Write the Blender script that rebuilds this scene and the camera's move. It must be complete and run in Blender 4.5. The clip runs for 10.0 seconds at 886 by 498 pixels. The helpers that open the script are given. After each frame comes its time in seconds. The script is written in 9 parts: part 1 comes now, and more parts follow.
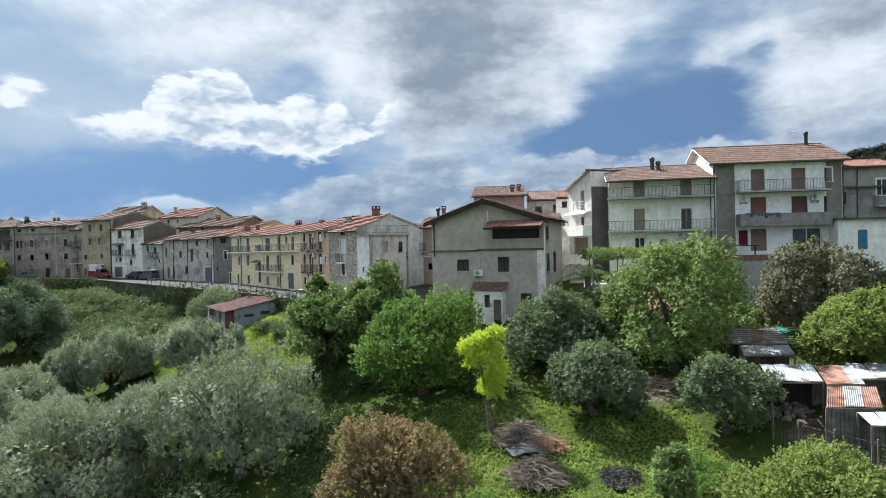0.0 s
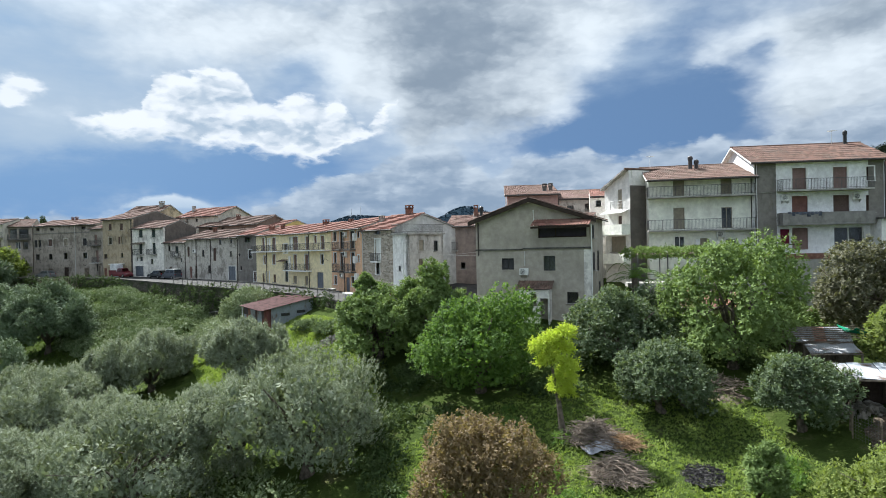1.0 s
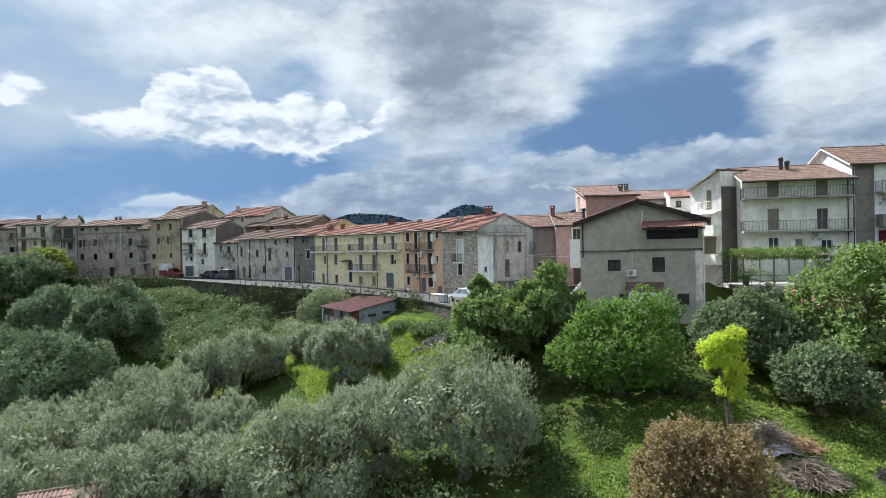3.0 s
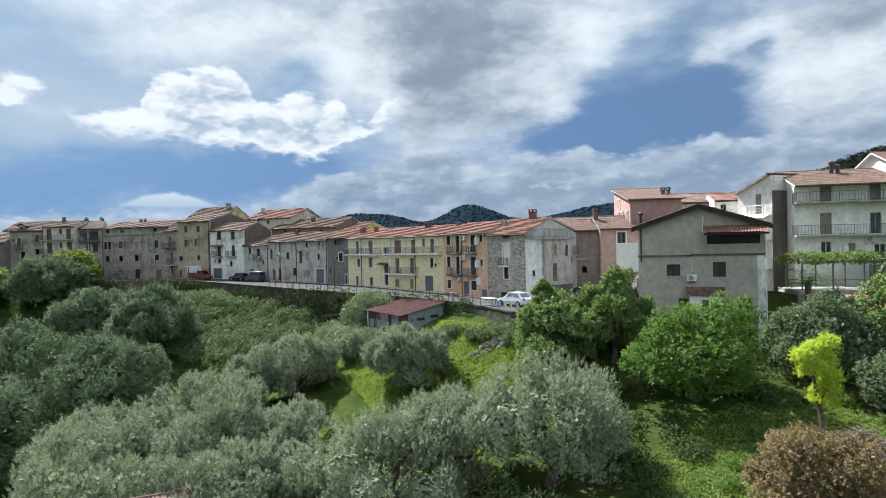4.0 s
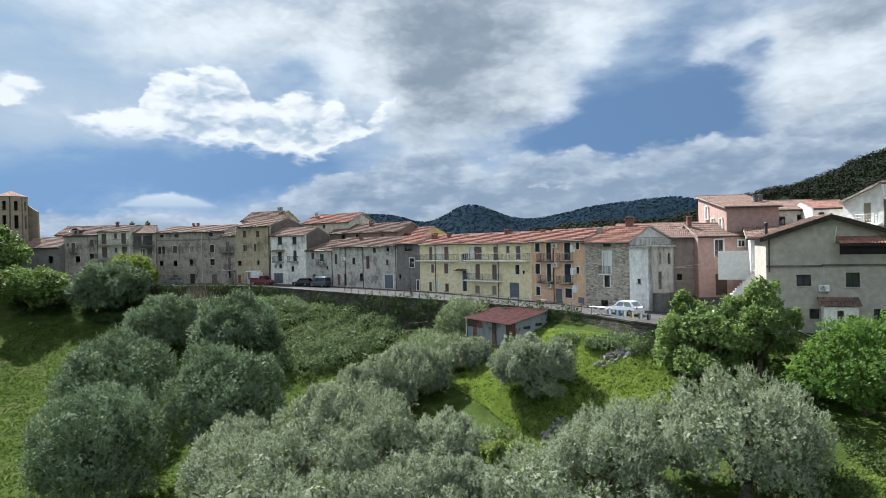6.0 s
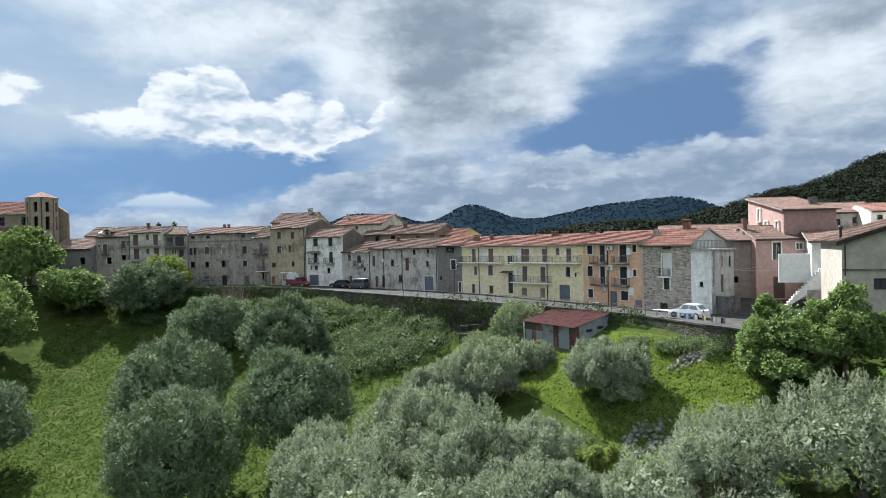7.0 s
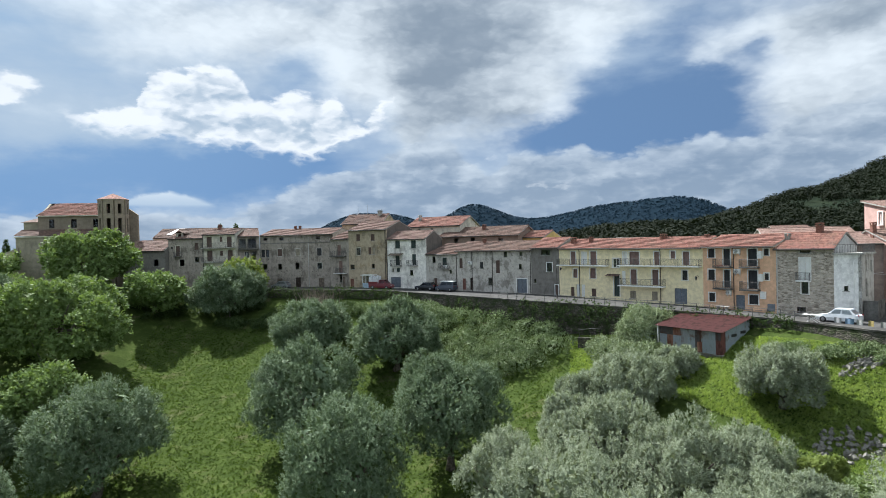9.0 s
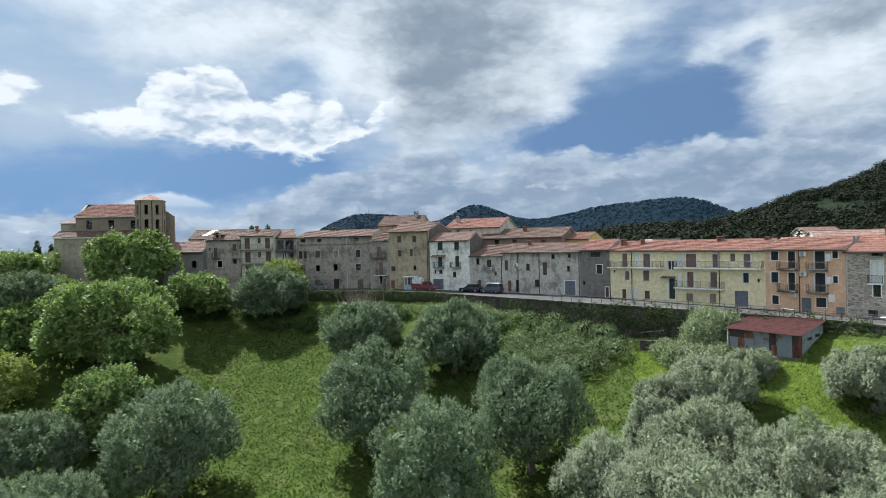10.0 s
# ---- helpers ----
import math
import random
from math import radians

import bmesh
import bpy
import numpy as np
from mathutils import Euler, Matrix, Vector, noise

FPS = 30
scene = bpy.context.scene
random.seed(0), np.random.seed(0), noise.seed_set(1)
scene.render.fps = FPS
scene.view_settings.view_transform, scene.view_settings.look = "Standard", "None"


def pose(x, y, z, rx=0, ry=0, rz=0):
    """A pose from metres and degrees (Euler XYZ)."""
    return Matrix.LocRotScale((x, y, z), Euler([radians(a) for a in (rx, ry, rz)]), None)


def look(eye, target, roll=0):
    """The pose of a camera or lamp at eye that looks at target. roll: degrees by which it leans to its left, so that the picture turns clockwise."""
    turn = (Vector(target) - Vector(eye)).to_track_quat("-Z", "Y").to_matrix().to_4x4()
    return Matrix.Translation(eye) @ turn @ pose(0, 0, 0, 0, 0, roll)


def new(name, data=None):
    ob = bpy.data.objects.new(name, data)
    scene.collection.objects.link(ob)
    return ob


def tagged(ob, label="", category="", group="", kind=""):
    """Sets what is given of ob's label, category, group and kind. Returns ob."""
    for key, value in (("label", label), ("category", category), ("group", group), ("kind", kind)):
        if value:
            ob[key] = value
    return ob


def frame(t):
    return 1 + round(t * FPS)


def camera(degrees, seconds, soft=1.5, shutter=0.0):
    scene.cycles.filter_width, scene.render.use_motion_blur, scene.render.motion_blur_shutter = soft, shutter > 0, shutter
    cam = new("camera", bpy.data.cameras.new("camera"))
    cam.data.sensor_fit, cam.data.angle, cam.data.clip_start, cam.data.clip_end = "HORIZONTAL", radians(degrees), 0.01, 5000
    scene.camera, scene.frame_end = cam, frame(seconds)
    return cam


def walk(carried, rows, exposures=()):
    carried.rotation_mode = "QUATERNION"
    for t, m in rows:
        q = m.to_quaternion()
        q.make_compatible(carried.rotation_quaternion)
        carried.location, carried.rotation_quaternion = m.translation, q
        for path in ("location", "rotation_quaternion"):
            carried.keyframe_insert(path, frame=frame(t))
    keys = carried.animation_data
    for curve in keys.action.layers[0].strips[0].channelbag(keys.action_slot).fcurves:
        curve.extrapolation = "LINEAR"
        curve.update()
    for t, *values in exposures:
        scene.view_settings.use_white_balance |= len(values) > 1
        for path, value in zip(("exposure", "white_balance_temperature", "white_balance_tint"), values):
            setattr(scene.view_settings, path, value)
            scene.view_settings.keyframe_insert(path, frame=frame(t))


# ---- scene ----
cam = camera(73.0, 10.0, soft=0.9)
METRES, EYE, TILT, LEAN = 62.0, 10.0, 1.2, -0.95
ROWS = [
    (0.0, 0.0, 0.0000, 0.0, -0.05, -1.41, 2.11),
    (0.5, -0.0308, -0.0002, 0.001, -0.07, -1.46, 2.11),
    (1.0, -0.0656, -0.0002, 0.0017, -0.08, -1.47, 2.12),
    (1.5, -0.1022, -0.0002, 0.0029, -0.09, -1.52, 2.15),
    (2.0, -0.1396, -0.0001, 0.004, -0.10, -1.55, 2.11),
    (2.5, -0.1795, -0.0001, 0.0073, -0.13, -1.60, 2.13),
    (4.0, -0.3073, -0.0007, 0.0226, -0.14, -1.65, 2.18),
    (4.5, -0.3522, -0.0016, 0.0283, -0.18, -1.69, 2.21),
    (5.0, -0.3989, -0.0019, 0.0341, -0.22, -1.69, 2.2),
    (5.5, -0.4472, -0.0007, 0.0401, -0.23, -1.67, 2.23),
    (7.0, -0.6103, 0.0047, 0.0547, -0.33, -1.68, 2.19),
    (7.5, -0.6719, 0.0069, 0.0592, -0.35, -1.71, 2.24),
    (8.0, -0.7354, 0.0100, 0.0636, -0.38, -1.73, 2.22),
    (8.5, -0.7996, 0.0132, 0.0682, -0.39, -1.75, 2.22),
    (9.0, -0.8644, 0.0170, 0.0722, -0.40, -1.73, 2.2),
    (9.5, -0.93, 0.0208, 0.0763, -0.43, -1.69, 2.16),
    (10.0, -0.9959, 0.0237, 0.0803, -0.46, -1.67, 2.14),
]
walk(cam, [(t, pose(0, 0, EYE, TILT, LEAN, 0) @ pose(METRES * x, METRES * y, METRES * z, 90 + pitch, roll, yaw))
           for t, x, y, z, yaw, pitch, roll in ROWS], [(0.0, 1.35, 6000, 9), (10.0, 1.35, 6000, 9)])

# ---- sky, sun, exposure ----
SUN_AZ, SUN_EL = -35.0, 48.0          # degrees: azimuth from straight ahead to the right, elevation


def direction(az, el):
    a, e = radians(az), radians(el)
    return Vector((math.sin(a) * math.cos(e), math.cos(a) * math.cos(e), math.sin(e)))


class Nodes:
    """A small writer of node trees."""

    def __init__(self, tree):
        self.t = tree
        tree.nodes.clear()

    def add(self, kind, **values):
        n = self.t.nodes.new(kind)
        for k, v in values.items():
            if k in n.inputs:
                self.put(n.inputs[k], v)
        return n

    def put(self, socket, v):
        if isinstance(v, bpy.types.NodeSocket):
            self.t.links.new(v, socket)
        elif v is not None:
            socket.default_value = v

    def math(self, op, a, b=None, c=None, clamp=False):
        n = self.t.nodes.new("ShaderNodeMath")
        n.operation, n.use_clamp = op, clamp
        for k, v in enumerate((a, b, c)):
            self.put(n.inputs[k], v)
        return n.outputs[0]

    def vec(self, op, a, b=None):
        n = self.t.nodes.new("ShaderNodeVectorMath")
        n.operation = op
        self.put(n.inputs[0], a)
        if op == "SCALE":
            self.put(n.inputs[3], b)
        else:
            self.put(n.inputs[1], b)
        return n.outputs["Value"] if op in ("DOT_PRODUCT", "LENGTH") else n.outputs[0]

    def noise(self, vector, scale, detail=4.0, rough=0.55, distortion=0.0):
        n = self.t.nodes.new("ShaderNodeTexNoise")
        self.put(n.inputs["Vector"], vector)
        for k, v in (("Scale", scale), ("Detail", detail), ("Roughness", rough), ("Distortion", distortion)):
            self.put(n.inputs[k], v)
        return n

    def ramp(self, fac, *stops):
        n = self.t.nodes.new("ShaderNodeMapRange")
        n.interpolation_type = "SMOOTHSTEP"
        self.put(n.inputs[0], fac)
        for k, v in enumerate(stops):
            n.inputs[k + 1].default_value = v
        return n.outputs[0]

    def mix(self, fac, a, b, mode="MIX"):
        n = self.t.nodes.new("ShaderNodeMix")
        n.data_type, n.blend_type = "RGBA", mode
        self.put(n.inputs[0], fac)
        self.put(n.inputs[6], (*a, 1) if isinstance(a, tuple) and len(a) == 3 else a)
        self.put(n.inputs[7], (*b, 1) if isinstance(b, tuple) and len(b) == 3 else b)
        return n.outputs[2]


world = bpy.data.worlds.new("sky")
world.use_nodes = True
scene.world = world
W = Nodes(world.node_tree)
sky = W.add("ShaderNodeTexSky")
sky.sky_type, sky.sun_disc = "NISHITA", False
sky.sun_elevation, sky.sun_rotation = radians(SUN_EL), radians(SUN_AZ)
sky.air_density, sky.dust_density, sky.ozone_density = 1.0, 0.6, 2.0
way = W.add("ShaderNodeTexCoord").outputs["Generated"]
# the blue seen in the gaps is that of the sky above the haze
W.put(sky.inputs["Vector"], W.vec("NORMALIZE", W.vec("ADD", way, (0, 0, 0.45))))
sep = W.add("ShaderNodeSeparateXYZ", Vector=way)
az = W.math("ARCTAN2", sep.outputs[0], sep.outputs[1])
el = W.math("ARCSINE", sep.outputs[2])
plane = W.add("ShaderNodeCombineXYZ", X=az, Y=W.math("MULTIPLY", el, 2.0))
# billowing: the cloud coordinates are bent by noise at two scales
bend = W.noise(plane.outputs[0], 5.0, 5.0, 0.6)
wisp = W.noise(plane.outputs[0], 22.0, 5.0, 0.62)
shift = W.vec("ADD", W.vec("SCALE", W.vec("SUBTRACT", bend.outputs["Color"], (0.5, 0.5, 0.5)), 0.11),
              W.vec("SCALE", W.vec("SUBTRACT", wisp.outputs["Color"], (0.5, 0.5, 0.5)), 0.022))
bent = W.add("ShaderNodeSeparateXYZ", Vector=W.vec("ADD", W.add("ShaderNodeCombineXYZ", X=az, Y=el).outputs[0], shift))


def puff(a, e, wa, we):
    """A soft patch of the sky round azimuth a and elevation e, in degrees."""
    x = W.math("DIVIDE", W.math("SUBTRACT", bent.outputs[0], radians(a)), radians(wa))
    y = W.math("DIVIDE", W.math("SUBTRACT", bent.outputs[1], radians(e)), radians(we))
    return W.math("EXPONENT", W.math("MULTIPLY", W.math("ADD", W.math("MULTIPLY", x, x), W.math("MULTIPLY", y, y)), -1.0))


def total(rows, start):
    for a, e, wa, we, k in rows:
        start = W.math("ADD", start, W.math("MULTIPLY", puff(a, e, wa, we), k))
    return start


# azimuth, elevation, half width and height in degrees, weight
CLOUDS = [
    (3.6, 19.2, 8.8, 5.7, 0.75),
    (1.3, 13.8, 6.2, 3.6, 0.6),
    (9.9, 13.5, 4.2, 2.3, 0.55),
    (-1.9, 12.4, 2.6, 3.1, 0.4),
    (-11.3, 20.1, 8.8, 3.1, 0.45),
    (-22.5, 19.7, 8.3, 2.6, 0.4),
    (15.2, 19.8, 4.7, 3.1, 0.5),
    (33.7, 13.1, 6.8, 4.2, 0.7),
    (35.5, 16.5, 5.7, 3.1, 0.6),
    (26.4, 16.5, 3.1, 1.6, 0.35),
    (23.7, 15.5, 1.8, 1.0, 0.3),
    (30.9, 10.0, 3.6, 2.6, 0.45),
    (-7.2, 15.9, 3.1, 3.1, 0.45),
    (21.8, 11.0, 8.8, 3.9, -0.75),
    (18.5, 15.2, 4.7, 3.1, -0.35),
    (14.5, 9.7, 6.8, 1.6, -0.5),
    (-24.2, 7.5, 16.6, 3.1, -0.6),
    (-33.1, 14.4, 5.7, 3.1, -0.25),
    (28.1, 15.1, 1.3, 0.9, -0.35),
    (-12.4, 16.0, 2.3, 1.6, -0.3),
]
GLEAMS = [
    (-22.6, 18.8, 7.3, 1.6, 0.45),
    (-9.3, 16.8, 3.1, 3.6, 0.5),
    (-5.1, 13.4, 1.6, 2.6, 0.4),
    (1.5, 19.7, 5.7, 3.6, -0.5),
    (-0.8, 14.9, 3.6, 2.6, -0.42),
    (4.6, 15.7, 3.6, 2.1, -0.05),
    (9.4, 15.5, 2.6, 1.8, 0.35),
    (12.0, 12.6, 2.3, 1.1, 0.4),
    (15.1, 18.9, 3.1, 2.3, 0.55),
    (5.6, 11.9, 4.7, 1.1, -0.2),
    (26.4, 16.9, 3.1, 1.3, 0.5),
    (23.7, 15.3, 1.8, 0.9, 0.45),
    (32.5, 13.7, 4.7, 2.1, 0.45),
    (35.2, 16.8, 4.2, 2.1, -0.3),
    (34.4, 10.4, 4.2, 2.1, 0.15),
    (10.0, 20.7, 4.7, 1.6, 0.05),
    (28.1, 13.6, 2.1, 1.3, 0.45),
    (-16.8, 20.7, 4.2, 1.6, 0.3),
]
VEILS = [
    (-34.1, 5.2, 10.3, 3.2, -0.3),
    (-22.9, 6.5, 10.8, 1.9, -0.65),
    (-16.2, 7.2, 4.9, 1.4, -0.5),
    (-11.7, 3.5, 6.5, 1.1, -0.3),
    (23.2, 10.9, 10.3, 3.8, -0.95),
    (11.9, 10.1, 5.9, 1.6, -0.7),
    (29.7, 10.6, 2.7, 2.7, -0.4),
    (-32.3, 17.1, 8.1, 4.3, 0.15),
    (-34.0, 9.6, 8.1, 2.7, 0.25),
    (-13.5, 15.2, 3.2, 2.7, -0.1),
    (-30.4, 13.5, 6.5, 3.2, 0.1),
]
# outlines of the heaped clouds: azimuth and elevation in degrees
HEAP_TOP = [(-33.9, 10.29), (-32.0, 11.12), (-30.1, 11.48), (-28.4, 11.99), (-26.5, 12.61), (-25.7, 14.41), (-24.0, 15.66), (-22.7, 15.23), (-21.5, 15.89), (-19.4, 15.86), (-17.8, 15.02), (-17.0, 13.52), (-15.5, 13.39), (-13.5, 13.96), (-11.4, 13.73), (-9.4, 13.37), (-8.1, 12.12), (-6.8, 11.62), (-5.4, 13.31), (-4.0, 13.61), (-3.0, 11.61)]
HEAP_FOOT = [(-33.9, 10.94), (-32.0, 10.86), (-30.1, 10.31), (-28.5, 9.7), (-25.1, 9.39), (-22.8, 10.03), (-19.5, 9.19), (-16.6, 8.37), (-12.6, 7.76), (-9.5, 8.87), (-6.8, 10.33), (-4.6, 12.13), (-3.0, 13.4)]
BANK_TOP = [(-18.2, 3.47), (-15.7, 4.6), (-13.7, 6.05), (-9.5, 6.89), (-6.9, 7.83), (-4.2, 9.17), (-2.2, 10.09), (1.3, 9.92), (2.8, 8.3), (4.4, 6.88), (6.0, 7.04), (6.9, 8.17), (9.3, 8.49), (13.4, 9.1), (14.9, 8.09), (17.4, 7.93), (21.3, 9.04), (25.0, 9.25), (26.3, 8.55), (27.6, 8.94), (30.1, 9.13), (31.3, 10.15), (33.6, 10.75), (37.9, 11.12)]
LENS_TOP = [(-29.0, 3.06), (-28.0, 4.02), (-26.7, 4.7), (-24.3, 5.47), (-22.0, 4.77), (-19.7, 3.78), (-18.7, 2.81)]
LENS_FOOT = 3.61
TUFTS = [
    (-35.0, 13.6, 1.6, 0.9, 0.9),
    (-35.7, 12.8, 1.3, 0.7, 0.6),
    (-22.0, 13.6, 3.1, 1.6, 0.3),
    (-27.1, 13.8, 1.3, 0.9, 0.4),
    (11.0, 4.9, 3.6, 0.5, 0.5),
    (4.4, 7.8, 1.6, 0.6, 0.5),
    (28.1, 13.1, 1.1, 0.6, 0.3),
    (-34.1, 2.5, 1.6, 0.3, 0.5),
    (-29.9, 3.2, 1.1, 0.3, 0.45),
]
SKY_GAIN, SKY_STRENGTH, SUN_POWER = (0.042, 0.070, 0.090, 1), 0.41, 5.0
flat = plane.outputs[0]
swell = W.noise(W.vec("ADD", flat, (3.1, 1.7, 0)), 3.6, 5.0, 0.52).outputs[0]
billow = W.noise(flat, 11.0, 4.0, 0.52, 0.3).outputs[0]
streak = W.noise(W.add("ShaderNodeCombineXYZ", X=W.math("MULTIPLY", az, 3.0), Y=W.math("MULTIPLY", el, 17.0)).outputs[0], 1.8, 6.0, 0.58).outputs[0]


def about(noise_out, k):
    return W.math("MULTIPLY", W.math("SUBTRACT", noise_out, 0.5), k)


def plus(*terms):
    out = terms[0]
    for t in terms[1:]:
        out = W.math("ADD", out, t)
    return out


# the sun behind thin cloud; unseen brighter cloud opposite, added to fill the fronts
near = W.ramp(W.vec("DOT_PRODUCT", way, tuple(direction(SUN_AZ, SUN_EL))), 0.86, 1.0, 0.0, 1.0)
away = W.ramp(W.vec("DOT_PRODUCT", way, tuple(direction(SUN_AZ, 10))), -0.6, 0.45, 1.0, 0.0)
lit = plus(1.0, W.math("MULTIPLY", near, 3.0), W.math("MULTIPLY", away, 0.75))
# thin blue-grey veil over the blue
blue = W.mix(0.45, W.mix(1.0, sky.outputs[0], SKY_GAIN, "MULTIPLY"), (0.17, 0.26, 0.385))
veil = W.ramp(total(VEILS, plus(0.58, about(swell, 1.2), about(streak, 0.5), about(billow, 0.25))), 0.05, 1.0, 0.10, 1.0)
final = W.mix(veil, blue, (0.46, 0.56, 0.665))


def cauliflower(shift):
    """Rounded heads of cloud at three sizes, looked up at a shifted place; about 0 to 1."""
    p = W.vec("ADD", W.vec("ADD", flat, shift), W.vec("SCALE", W.vec("SUBTRACT", wisp.outputs["Color"], (0.5, 0.5, 0.5)), 0.05))
    out = None
    for scale, k in ((11.0, 0.5), (26.0, 0.33), (60.0, 0.2)):
        v = W.t.nodes.new("ShaderNodeTexVoronoi")
        v.feature = "SMOOTH_F1"
        v.voronoi_dimensions = "2D"
        for key, value in (("Vector", p), ("Scale", scale), ("Smoothness", 0.35)):
            W.put(v.inputs[key], value)
        term = W.math("MULTIPLY", W.math("SUBTRACT", 1.0, W.math("MULTIPLY", v.outputs["Distance"], 1.3)), k)
        out = term if out is None else W.math("ADD", out, term)
    return out


heads = cauliflower((0.0, 0.0, 0.0))
# brighter where the cloud thins towards the sun, up and to the left
facing = W.math("SUBTRACT", heads, cauliflower((-0.016, 0.034, 0.0)))
edge_az = W.math("ADD", az, about(wisp.outputs[0], 0.03))


def outline(rows):
    """The height, in radians, of a cloud's outline over each azimuth: straight runs between the points."""
    out, last = radians(rows[0][1]), 0.0
    for (a0, e0), (a1, e1) in zip(rows[:-1], rows[1:]):
        slope = (e1 - e0) / (a1 - a0)
        out = W.math("ADD", W.math("MULTIPLY", W.math("MAXIMUM", W.math("SUBTRACT", edge_az, radians(a0)), 0.0), slope - last), out)
        last = slope
    return out


def degrees_under(top, ragged):
    """How far below an outline, in degrees, the outline roughened by the heads."""
    return plus(W.math("MULTIPLY", W.math("SUBTRACT", top, el), math.degrees(1.0)), about(heads, ragged), about(wisp.outputs[0], ragged * 0.8))


# high soft masses
body = total(CLOUDS, plus(0.36, about(swell, 0.60), about(billow, 0.28), about(heads, 0.18), W.math("MULTIPLY", away, 0.5), W.math("MULTIPLY", W.ramp(el, radians(26), radians(60), 0.0, 1.0), 0.35)))
shade = total(GLEAMS, plus(0.44, about(billow, 0.30), about(heads, 0.18), W.math("MULTIPLY", facing, 0.25), about(swell, 0.25)))
shade = W.math("ADD", shade, W.ramp(body, 0.40, 0.85, 0.20, 0.0))
grey = W.mix(W.ramp(shade, -0.15, 1.05, 0.0, 1.0), (0.27, 0.325, 0.385), (0.84, 0.885, 0.90))
final = W.mix(W.ramp(body, 0.05, 0.95, 0.0, 0.97), final, W.mix(1.0, grey, lit, "MULTIPLY"))
# the low bank, bright along its crisp upper edge
under = degrees_under(outline(BANK_TOP), 1.3)
tone = plus(W.ramp(under, 0.1, 3.2, 0.55, 0.26), about(streak, 0.75), W.math("MULTIPLY", facing, 0.55), W.math("MULTIPLY", puff(17.0, 3.6, 12.0, 1.4), -0.22))
final = W.mix(W.ramp(under, -0.05, 0.75, 0.0, 0.86), final, W.mix(W.ramp(tone, 0.0, 1.0, 0.0, 1.0), (0.26, 0.335, 0.43), (0.66, 0.72, 0.77)))
# white heaped cumulus, crisp above and soft below
top, foot = degrees_under(outline(HEAP_TOP), 1.5), degrees_under(outline(HEAP_FOOT), 2.2)
heap = W.math("MULTIPLY", W.ramp(top, -0.15, 0.55, 0.0, 1.0), W.ramp(foot, -0.9, 0.35, 1.0, 0.0))
rim = plus(W.ramp(top, 0.2, 2.6, 0.24, 0.0), W.ramp(foot, -2.0, -0.3, 0.0, 0.22))
tone = plus(0.60, rim, W.math("MULTIPLY", facing, 1.15), about(billow, 0.6), about(swell, 0.4))
white = W.mix(W.ramp(tone, 0.0, 1.0, 0.0, 1.0), (0.44, 0.53, 0.62), (0.95, 0.96, 0.955))
final = W.mix(W.math("MULTIPLY", heap, 0.93), final, white)
# the flat-footed small cloud and loose tufts
lens = W.math("MULTIPLY", W.ramp(degrees_under(outline(LENS_TOP), 0.5), 0.0, 0.45, 0.0, 1.0), W.ramp(el, radians(LENS_FOOT), radians(LENS_FOOT + 0.35), 0.0, 1.0))
final = W.mix(W.math("MULTIPLY", lens, 0.85), final, W.mix(W.ramp(el, radians(LENS_FOOT), radians(LENS_FOOT + 1.8), 0.0, 1.0), (0.50, 0.60, 0.70), (0.78, 0.83, 0.86)))
tufts = total(TUFTS, plus(-0.05, about(heads, 0.5), about(billow, 0.5)))
final = W.mix(W.ramp(tufts, 0.2, 0.7, 0.0, 0.85), final, white)
back = W.add("ShaderNodeBackground", Color=final, Strength=SKY_STRENGTH)
W.t.links.new(back.outputs[0], W.add("ShaderNodeOutputWorld").inputs[0])
world.cycles.sampling_method = "MANUAL"
world.cycles.sample_map_resolution = 512

sun = new("sun", bpy.data.lights.new("sun", "SUN"))
sun.data.energy, sun.data.angle, sun.data.color = SUN_POWER, radians(1.0), (1.0, 0.96, 0.90)
sun.matrix_world = look(direction(SUN_AZ, SUN_EL) * 300, (0, 0, 0))

